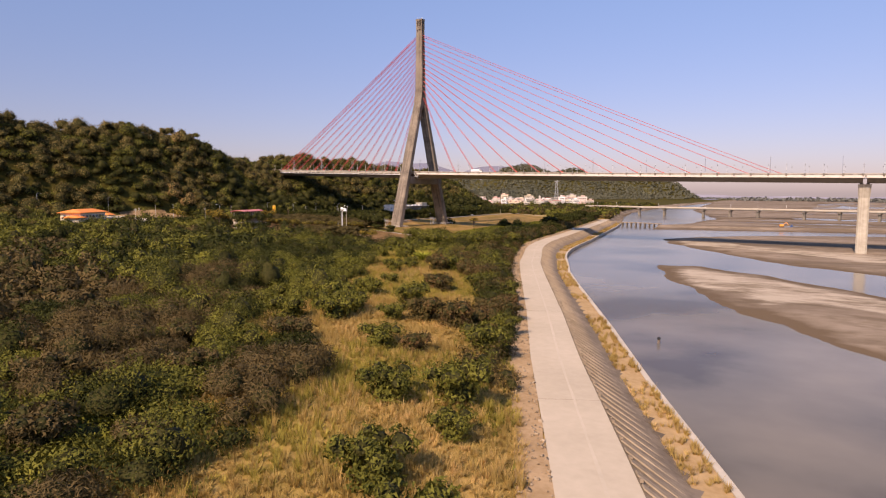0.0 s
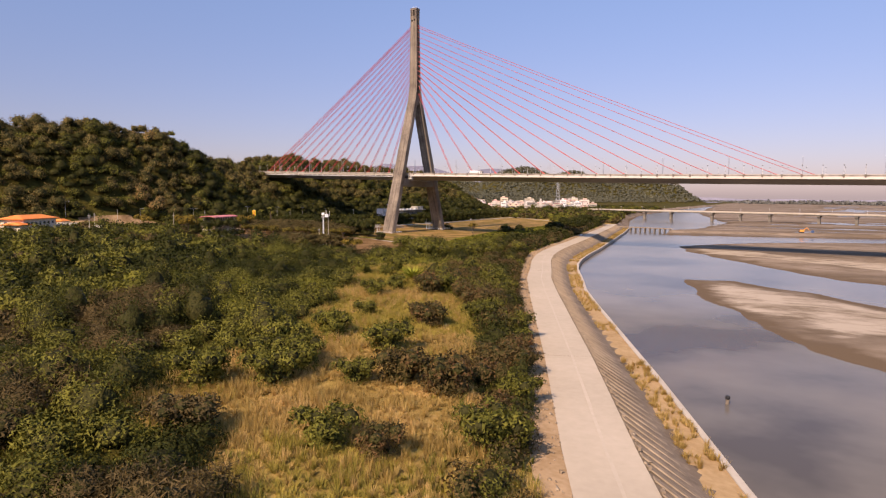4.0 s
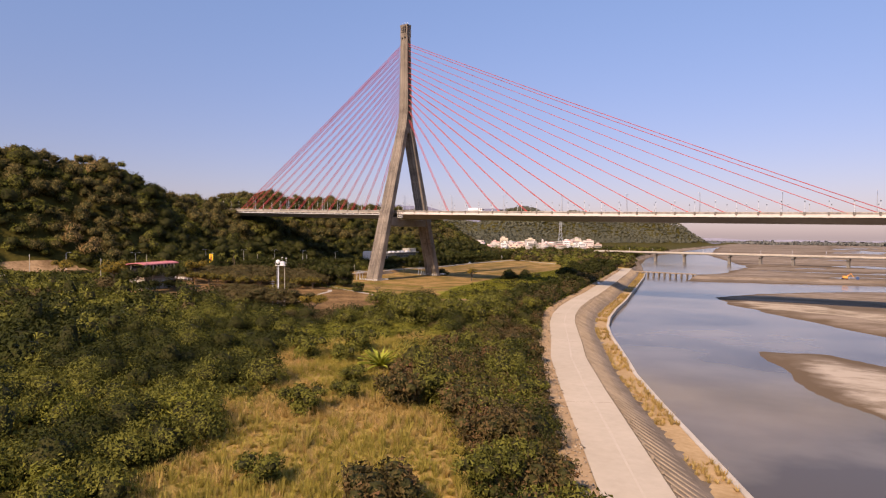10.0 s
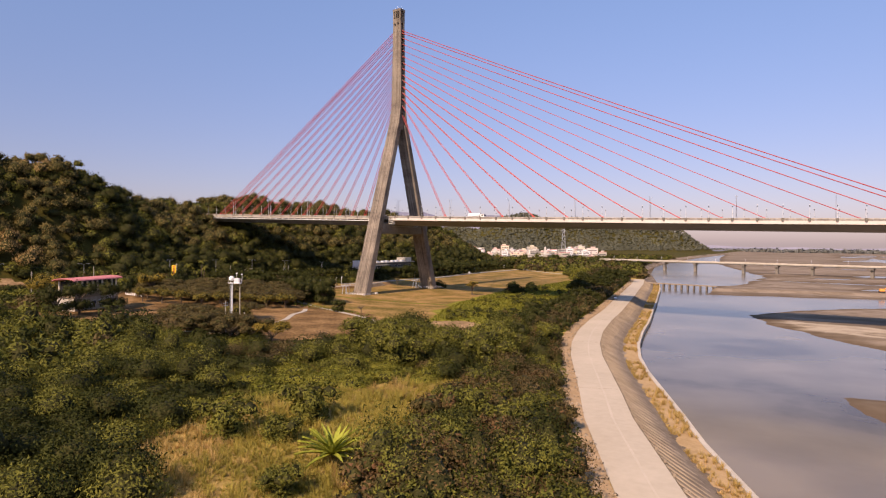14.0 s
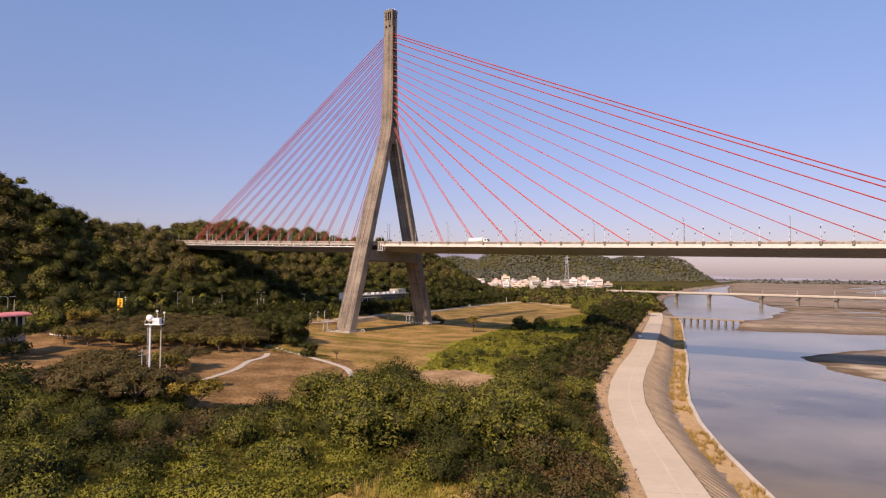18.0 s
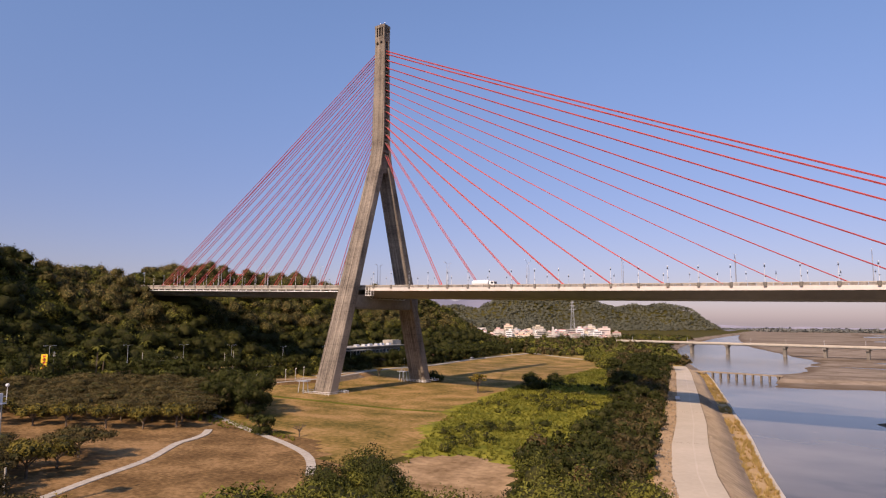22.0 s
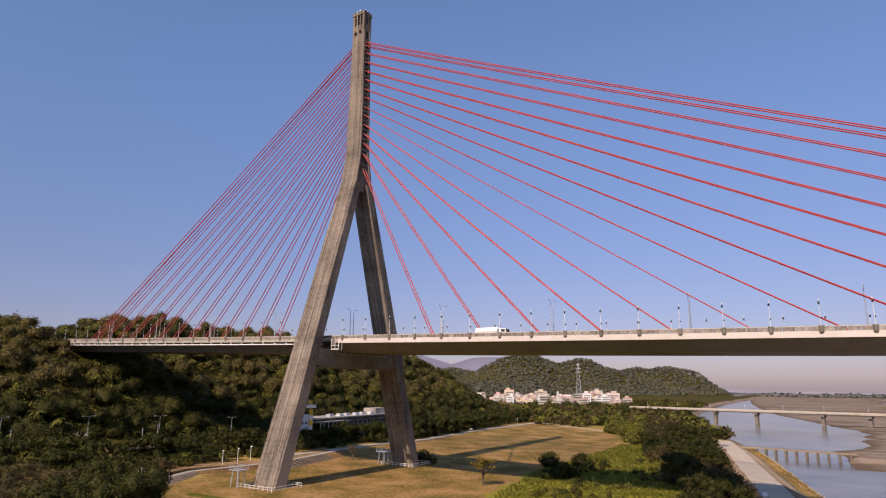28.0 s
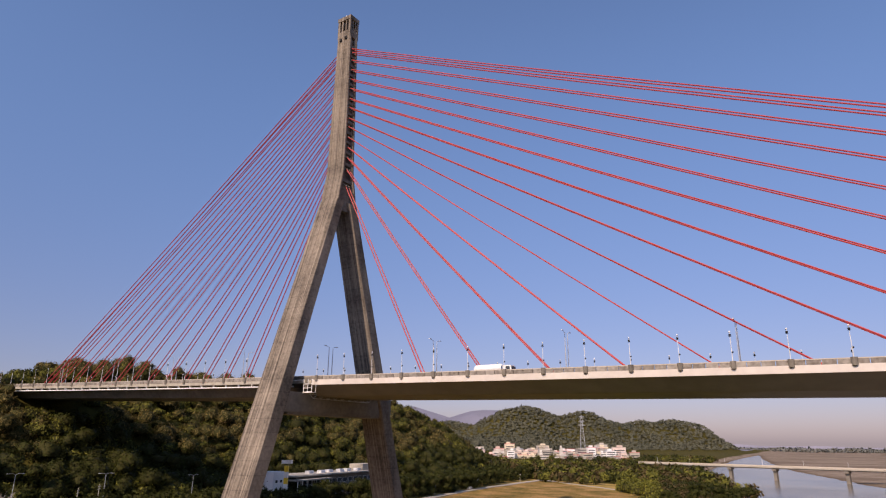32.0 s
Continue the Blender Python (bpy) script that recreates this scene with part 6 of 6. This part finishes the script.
oz = float(height(-40, -278))
orange = thing("orange_roofed_house", label="cream house with bright orange tiled hipped roofs", category="house")
orange.matrix_basis = pose(-31, -281, oz - 0.3, 0, 0, 32)
OH = 21.0 - oz
part("wall", Geo().box((0, 0, (OH - 2) / 2), (11, 24, OH - 2)), M_CREAM, orange)
part("porch", Geo().box((3, -13, (OH - 4.5) / 2), (8, 6, OH - 4.5)), M_CREAM, orange)
for cx9, cy9, hx9, hy9, z9, up9 in ((0, 0, 6.6, 13.4, OH - 2.2, 2.0), (3, -13.4, 5.0, 4.0, OH - 4.7, 1.4)):
    rings = [[(cx9 - hx9, cy9 - hy9, z9), (cx9 + hx9, cy9 - hy9, z9), (cx9 + hx9, cy9 + hy9, z9), (cx9 - hx9, cy9 + hy9, z9)],
             [(cx9 - hx9 - 0.1, cy9 - hy9 - 0.1, z9 + 0.25), (cx9 + hx9 + 0.1, cy9 - hy9 - 0.1, z9 + 0.25), (cx9 + hx9 + 0.1, cy9 + hy9 + 0.1, z9 + 0.25), (cx9 - hx9 - 0.1, cy9 + hy9 + 0.1, z9 + 0.25)],
             [(cx9 - 0.6, cy9 - hy9 * 0.62, z9 + up9), (cx9 + 0.6, cy9 - hy9 * 0.62, z9 + up9), (cx9 + 0.6, cy9 + hy9 * 0.62, z9 + up9), (cx9 - 0.6, cy9 + hy9 * 0.62, z9 + up9)]]
    part("roof", Geo().loft(rings), M_ROOFORANGE, orange, "bright orange tiled hipped roof")
windows(orange, -11, 11, 5.55, OH * 0.55, 1, 7, 1.8, 1.5, 3, 1)
windows(orange, -4.5, 4.5, -12.05, OH * 0.55, 1, 3, 1.6, 1.5, 3, 0)
shed = thing("orange_shed", label="small cream shed with orange roof", category="shed")
shed.matrix_basis = pose(-52, -256, float(height(-52, -256)) - 0.2, 0, 0, 30)
part("wall", Geo().box((0, 0, 2), (5, 6, 4)), M_CREAM, shed)
part("roof", Geo().loft([[(-3, -3.6, 4), (3, -3.6, 4), (3, 3.6, 4), (-3, 3.6, 4)], [(-0.3, -2, 5.4), (0.3, -2, 5.4), (0.3, 2, 5.4), (-0.3, 2, 5.4)]]), M_ROOFORANGE, shed)

wz = float(height(-84, 88))
office = thing("white_roadside_building", label="long white flat-roofed two-storey building beside the road", category="building")
office.matrix_basis = pose(-84, 90, wz - 0.2, 0, 0, 8)
WH = 15.5 - wz
part("lower_storey", Geo().box((0, 0, WH * 0.24), (14, 78, WH * 0.48)), M_CONC_DARK, office)
part("upper_storey", Geo().box((-1, 4, WH * 0.72), (12, 66, WH * 0.5)), M_CONC_DARK, office, "dark glazed upper storey")
part("roof_slab", Geo().box((0, 2, WH), (15.5, 74, 0.6)), M_PIER, office)
part("canopy", Geo().box((6, -22, WH * 0.86), (9, 26, 0.5)), M_PIER, office, "white projecting canopy")
part("stair_tower", Geo().box((2, -42, WH * 0.6), (7.5, 7, WH * 1.2)), M_WHITE, office)
part("roof_house", Geo().box((0, 34, WH + 1.8), (8, 12, 3.2)), M_PIER, office)
for k in range(6):
    part("roof_unit", Geo().box((1 + (k % 2), -14 + 8 * k, WH + 0.9), (2.4, 3.4, 1.3)), M_LAMPGREY, office)
for k in range(8):
    part("canopy_post", Geo().tube((9.8, -34 + 3.4 * k, 0), (9.8, -34 + 3.4 * k, WH * 0.86), 0.16, n=6), M_WHITE, office)
windows(office, -30, 36, 5.05, WH * 0.72, 1, 14, 3.4, 2.0, 3, 1)
windows(office, -34, 36, 7.05, WH * 0.24, 1, 12, 2.6, 1.8, 3, 1)
windows(office, -45, -39, 5.8, WH * 0.3, 3, 2, 1.6, 1.3, 3.2, 1)
pylon_sign = thing("banded_sign_column", -66, 47, float(height(-66, 47)), 0, label="tall white and yellow banded sign column", category="sign")
pylon_sign.matrix_basis = pose(-66, 47, float(height(-66, 47)), 0, 0, 30)
for k in range(7):
    part("band", Geo().box((0, 0, 1.2 + 2.4 * k), (1.5, 1.5, 2.4)), M_WHITE if k % 2 else M_YELLOW, pylon_sign)
part("sign_board", Geo().box((0, 0, 18.3), (4.2, 2.0, 1.4)), M_WHITE, pylon_sign)
for k, (x, y) in enumerate([(-80, 170), (-96, 165)]):
    hz = float(height(x, y))
    hut = thing("small_house", x, y, hz - 0.2, 20 * k, label="small low house with a red roof among trees", category="house")
    part("wall", Geo().box((0, 0, 2), (8, 10, 4)), M_CREAM, hut)
    part("roof", Geo().loft([[(-5, -6, 4), (5, -6, 4), (5, 6, 4), (-5, 6, 4)], [(-0.4, -5, 6.2), (0.4, -5, 6.2), (0.4, 5, 6.2), (-0.4, 5, 6.2)]]), M_ROOFRED, hut)
for k, (x, y, l) in enumerate([(-258, 58, 24), (-246, 84, 18), (-236, 108, 20)]):
    hz = float(height(x, y))
    hh = thing("hilltop_house", x, y, hz - 1.0, 35, label="white house on the wooded hilltop", category="house")
    part("wall", Geo().box((0, 0, 4.2), (l, 10, 8.4)), M_TOWNWALL, hh)
    part("roof", Geo().box((0, 0, 8.7), (l + 1.5, 11.5, 0.7)), M_ROOFRED, hh)
    windows(hh, -l / 2 + 1, l / 2 - 1, -5.05, 6.0, 1, 5, 1.8, 1.6, 3, 0)

# ---- town ----
RT = random.Random(11)
for k in range(135):
    u, vv = RT.random(), RT.random()
    bx9, by9 = -352 + 215 * u + (-95) * vv, 685 + 135 * u + 150 * vv
    w, d, h = RT.uniform(7, 21), RT.uniform(7, 12), RT.uniform(4, 11) + 12 * vv + (6 if RT.random() < 0.12 else 0)
    bz = float(height(bx9, by9))
    b = thing("town_building", bx9, by9, bz - 0.5, 30 + RT.uniform(-8, 8), label=RT.choice(["pale rendered flat-roofed town building", "white concrete town block with dark windows", "pale town house with rooftop shed"]), category="building", group="buildings of the town")
    m9 = RT.choice([M_TOWNWALL, M_TOWNWALL, M_WHITE, M_TOWNWARM, M_CREAM, M_PIER])
    part("wall", Geo().box((0, 0, h / 2), (w, d, h)), m9, b)
    part("roof", Geo().box((0, 0, h + 0.25), (w + 0.6, d + 0.6, 0.5)), RT.choice([M_ROOFRED, M_PIER, M_CONC_DARK, M_GALV]), b)
    if RT.random() < 0.6:
        part("roof_shed", Geo().box((RT.uniform(-2, 2), 0, h + 1.8), (w * 0.4, d * 0.5, 2.8)), m9, b)
    rows = max(2, int(h / 3.3))
    for r in range(rows):
        part("window_band", Geo().box((0, -d / 2 - 0.03, 1.9 + 3.2 * r), (w * 0.8, 0.1, 1.3)), M_GLASS, b)
spire = thing("town_clock_tower", -255, 800, float(height(-255, 800)), 30, label="white tower with a small dome in the town", category="tower")
part("shaft", Geo().box((0, 0, 9.5), (5, 5, 19)), M_TOWNWALL, spire)
part("lantern", Geo().box((0, 0, 20.5), (3.4, 3.4, 3)), M_TOWNWALL, spire)
part("dome", Geo().ball((0, 0, 22.6), 1.8, 10, 8), M_TOWNWALL, spire)

# lattice transmission tower
tz = float(height(-243, 862))
lt = thing("transmission_tower", -243, 862, tz, 20, label="grey steel lattice transmission tower behind the town", category="pylon")
TH = 71.5 - tz
for a in (-1, 1):
    for c in (-1, 1):
        part("leg", Geo().tube((a * 5, c * 5, 0), (a * 0.8, c * 0.8, TH), 0.34, 0.22, 5), M_GALV, lt)
br = Geo()
for k in range(9):
    z0, z1 = TH * k / 9, TH * (k + 1) / 9
    w0, w1 = 5 - 4.2 * k / 9, 5 - 4.2 * (k + 1) / 9
    for (a, b), (c, d) in (((-1, -1), (1, -1)), ((1, -1), (1, 1)), ((1, 1), (-1, 1)), ((-1, 1), (-1, -1))):
        br.tube((a * w0, b * w0, z0), (c * w1, d * w1, z1), 0.16, n=4).tube((c * w0, d * w0, z0), (a * w1, b * w1, z1), 0.16, n=4)
part("bracing", br, M_GALV, lt)
for k, zz in enumerate((TH * 0.78, TH * 0.87, TH * 0.96)):
    part("cross_arm", Geo().box((0, 0, zz), (11 - 2 * k, 0.7, 0.8)), M_GALV, lt)

# ---- far beam bridge ----
B_ANG = math.atan(-0.25)
beam = thing("beam_bridge", 120, 600, 0, math.degrees(B_ANG), label="long low concrete beam bridge across the river", category="bridge")
part("deck", Geo().box((180, 0, 6.4), (800, 10, 1.2)).box((180, 0, 5.4), (800, 7, 1.2)), M_PIER, beam)
for yy in (-4.9, 4.9):
    part("parapet", Geo().box((180, yy, 7.5), (800, 0.3, 1.0)), M_CURB, beam)
for px9 in (-112, -66, 0, 42, 83, 146, 190, 236, 282, 330, 378, 426, 474, 520):
    p9 = Geo().box((px9, 0, 3.8), (4.0, 9.0, 2.0)).box((px9, 0, -2), (3.2, 4.5, 10.5))
    part("pier", p9, M_CONC_DARK, beam)
for px9 in range(-200, 560, 40):
    part("lamp", Geo().tube((px9, 5, 7), (px9, 5, 13.5), 0.12, n=5), M_LAMPGREY, beam)

trestle = thing("old_trestle", 0, 0, 0, label="low old trestle bridge on dark concrete piles", category="bridge")
part("deck", Geo().loft([[(82, 247, -1.9), (82, 243, -1.9), (82, 243, -2.6), (82, 247, -2.6)], [(150, 236, -2.2), (150, 232, -2.2), (150, 232, -2.9), (150, 236, -2.9)]]), M_RIB, trestle)
for k in range(10):
    x = 100 + 5.2 * k
    y = 245 - 11 * (x - 82) / 68
    for dy in (-1.6, 1.6):
        part("post", Geo().tube((x, y + dy, -10), (x + 0.2, y + dy, -2.9), 0.7, 0.6, 8), M_WOOD, trestle)
    part("cap", Geo().box((x, y, -2.95), (1.2, 4.6, 0.7)), M_CONC_DARK, trestle)

# ---- embankment details ----
def along(y, off, z):
    d = (float(road_x(y + 4)) - float(road_x(y - 4))) / 8
    n = math.sqrt(1 + d * d)
    return Vector((float(road_x(y)) + off / n, y - off * d / n, z)), math.atan2(-d, 1.0)


mk = Geo().box((0, 0, 0.1), (0.4, 0.6, 0.45)).mesh("marker_block", M_RIB)
rb = Geo()
L9 = math.hypot(7.4, 4.2)
rb.add([(-L9 / 2, 2.3, -0.1), (-L9 / 2, 3.5, -0.1), (L9 / 2, -2.3, -0.1), (L9 / 2, -3.5, -0.1), (-L9 / 2, 2.3, 0.1), (-L9 / 2, 3.5, 0.1), (L9 / 2, -2.3, 0.1), (L9 / 2, -3.5, 0.1)], [(0, 3, 2, 1), (4, 5, 6, 7), (0, 4, 7, 3), (1, 2, 6, 5), (0, 1, 5, 4), (3, 7, 6, 2)])
rib_me = rb.mesh("slope_rib", M_RIB)
for k in range(150):
    y = -520 + 5.2 * k
    p, a = along(y, 4.95, ROAD_Z)
    ob = new("marker_block", mk)
    ob.parent = bank
    ob.matrix_basis = Matrix.Translation(p) @ Matrix.Rotation(a, 4, "Z") @ Matrix.Diagonal((1, 0.7 + 0.6 * R4.random(), 0.7 + 0.6 * R4.random(), 1))
for k in range(255):
    y = -500 + 2.9 * k
    p, a = along(y, 8.55, (ROAD_Z - 0.12 - 4.45) / 2 + 0.02)
    ob = new("slope_rib", rib_me)
    ob.parent = bank
    ob.matrix_basis = Matrix.Translation(p) @ Matrix.Rotation(a, 4, "Z") @ Matrix.Rotation(math.atan2(4.21, 7.7), 4, "Y")
for k in range(12):
    y = -505 + 64 * k
    p, a = along(y, 0, ROAD_Z + 0.004)
    ob = part("road_joint", Geo().box((0, 0, 0), (9.2, 0.06, 0.012)), M_SLOPE, road)
    ob.matrix_basis = Matrix.Translation(p) @ Matrix.Rotation(a, 4, "Z")
buoy = thing("stranded_post", 289.3, -307.6, -6.6, label="dark stump standing in the river", category="stump")
part("stump", Geo().tube((0, 0, -1), (0.1, 0, 1.0), 0.4, 0.3, 8), M_WOOD, buoy)
part("cap", Geo().ball((0.1, 0, 1.3), 0.45, 8, 6), M_BLACK, buoy)


# rubble along the verge and the head of the revetment
n9 = 2600
ry9 = -520 + 760 * rng.random(n9)
ro9 = np.where(rng.random(n9) < 0.75, -4.7 - 3.6 * rng.random(n9) ** 1.5, 4.75 + 0.9 * rng.random(n9))
rd9 = (road_x(ry9 + 4) - road_x(ry9 - 4)) / 8
rk9 = np.sqrt(1 + rd9 * rd9)
c9 = np.stack([road_x(ry9) + ro9 / rk9, ry9 - ro9 * rd9 / rk9, np.where(ro9 < 0, ROAD_Z + 0.08 + 0.06 * (-ro9 - 4.6), ROAD_Z - 0.25)], 1)
e9 = (0.06 + 0.17 * rng.random(n9) ** 3)[:, None, None] * (np.array(box_v(2, 2, 1.3))[None] + 0.5 * rng.normal(size=(n9, 8, 3)))
tagged(new("verge_rubble", np_mesh("verge_rubble", (c9[:, None] + e9).reshape(-1, 3), (np.array(BOX_F)[None] + 8 * np.arange(n9)[:, None, None]).reshape(-1, 4), [M_STONE])), "pale rubble and broken concrete on the road verge", "rubble", kind="stuff")


# white roadside railing and a low shed at the edge of the park
fence = thing("roadside_railing", -19, -167.5, float(height(-19, -167.5)) - 0.1, 6, label="white painted concrete railing beside the park road", category="railing")
for k in range(9):
    part("post", Geo().box((-6 + 1.5 * k, 0, 0.75), (0.3, 0.3, 1.5)), M_WHITE, fence)
for zz in (0.6, 1.3):
    part("rail", Geo().box((0, 0, zz), (12.4, 0.18, 0.22)), M_WHITE, fence)
for x9, y9, a9 in ((-19, -254, 20), (-34, -262, 28)):
    hut = thing("low_shed", x9, y9, float(height(x9, y9)) - 0.1, a9, label="low shed with a pale sheet-metal roof among scrub", category="shed")
    part("wall", Geo().box((0, 0, 1.6), (8.0, 5.0, 3.2)), M_CREAM, hut)
    part("roof", Geo().loft([[(-4.6, -3.1, 3.2), (4.6, -3.1, 3.2), (4.6, 3.1, 4.1), (-4.6, 3.1, 4.1)], [(-4.6, -3.1, 3.4), (4.6, -3.1, 3.4), (4.6, 3.1, 4.3), (-4.6, 3.1, 4.3)]]), M_PIER, hut, "pale sheet-metal roof")
    part("door", Geo().box((4.02, -0.8, 1.2), (0.08, 1.2, 2.2)), M_CONC_DARK, hut)


# ---- vehicles ----
def wheel(parent, x, y, r=0.5, w=0.32):
    wh = part("wheel", Geo().tube((x, y - w / 2, r), (x, y + w / 2, r), r, n=14), M_TYRE, parent)
    part("rim", Geo().tube((x, y - w / 2 - 0.02, r), (x, y + w / 2 + 0.02, r), r * 0.55, n=10), M_GALV, wh)


def car(x, y, z, turn, paint, label):
    o = thing("car", x, y, z, turn, label=label, category="car")
    prof = [(-2.1, 0.35), (2.1, 0.35), (2.15, 0.8), (1.3, 0.95), (0.7, 1.42), (-1.2, 1.45), (-1.9, 1.0), (-2.15, 0.9)]
    part("body", Geo().loft([[(a, -0.85, b) for a, b in prof], [(a, 0.85, b) for a, b in prof]][::-1]), paint, o)
    part("windscreen", Geo().loft([[(1.2, -0.7, 0.98), (1.2, 0.7, 0.98), (0.74, 0.65, 1.38), (0.74, -0.65, 1.38)], [(1.25, -0.7, 1.0), (1.25, 0.7, 1.0), (0.8, 0.65, 1.4), (0.8, -0.65, 1.4)]]), M_GLASS, o)
    for sg in (-0.87, 0.87):
        part("side_window", Geo().box((-0.25, sg, 1.18), (1.7, 0.03, 0.34)), M_GLASS, o)
        for a in (-1.3, 1.3):
            wheel(o, a, sg * 0.92, 0.33, 0.2)
        part("headlight", Geo().box((2.12, sg * 0.7, 0.72), (0.08, 0.3, 0.16)), M_WHITE, o)


car(127.0, 42, ROAD_Z, 105, M_LAMPGREY, "grey car standing on the road under the bridge")
for x, y, m9, lb in [(-86, 345, M_WHITE, "white car parked on the field road"), (-92, 352, M_BLUE, "dark car parked on the field road"), (-70, 205, M_LAMPGREY, "grey car on the field road")]:
    car(x, y, float(height(x, y)) + 0.35, 100, m9, lb)


def truck(x, y, turn, tanker, paint):
    z = rail_z(x) - 1.15
    o = thing("tanker_truck" if tanker else "flatbed_truck", x, y, z, turn, label="white tanker truck with white cab on the bridge" if tanker else "orange flatbed truck with white cab on the bridge", category="truck")
    part("chassis", Geo().box((0, 0, 0.85), (11.0, 1.0, 0.35)), M_BLACK, o)
    if tanker:
        rings = []
        for a, k in ((-5.6, 0.75), (-5.2, 1.0), (1.9, 1.0), (2.3, 0.75)):
            rings.append([(a, 1.25 * k * math.cos(t * math.pi / 6), 2.3 + 1.2 * k * math.sin(t * math.pi / 6)) for t in range(12)])
        part("tank", Geo().loft(rings), paint, o)
    else:
        part("bed", Geo().box((-1.6, 0, 1.4), (8.2, 2.4, 0.5)), paint, o)
        part("load", Geo().box((-1.6, 0, 2.0), (7.0, 2.2, 0.8)), paint, o)
    prof = [(3.0, 0.5), (5.4, 0.5), (5.5, 1.6), (5.2, 2.9), (3.0, 3.0)]
    cab = part("cab", Geo().loft([[(a, -1.2, b) for a, b in prof], [(a, 1.2, b) for a, b in prof]][::-1]), M_WHITE, o)
    part("windscreen", Geo().box((5.38, 0, 2.2), (0.12, 2.1, 0.9)), M_GLASS, cab)
    for sg in (-1.21, 1.21):
        part("side_window", Geo().box((4.4, sg, 2.25), (1.2, 0.04, 0.8)), M_GLASS, cab)
    for a in (-4.6, -3.3, 0.6, 4.3):
        for sg in (-1.05, 1.05):
            wheel(o, a, sg)


truck(62, -9, -1.2, True, M_WHITE)
ex = thing("excavator", 262, 258, float(height(262, 258)), 10, label="orange machine on the sandy causeway", category="excavator")
part("tracks", Geo().box((0, -1.1, 0.5), (4, 0.7, 1.0)).box((0, 1.1, 0.5), (4, 0.7, 1.0)), M_BLACK, ex)
part("cab", Geo().box((0.2, 0, 2.0), (3.6, 2.8, 1.9)), M_ORANGE, ex)
part("boom", Geo().tube((1.5, 0.6, 2.4), (4.5, 0.6, 5.0), 0.3, n=6).tube((4.5, 0.6, 5.0), (6.5, 0.6, 2.0), 0.24, n=6), M_ORANGE, ex)
dz9 = float(height(270, 260))
blue = thing("blue_tank", 271, 260, dz9, 0, label="blue tank beside the machine on the causeway", category="tank")
part("tank", Geo().tube((0, -2, 1.4), (0, 2, 1.4), 1.3, n=12), M_BLUE, blue)
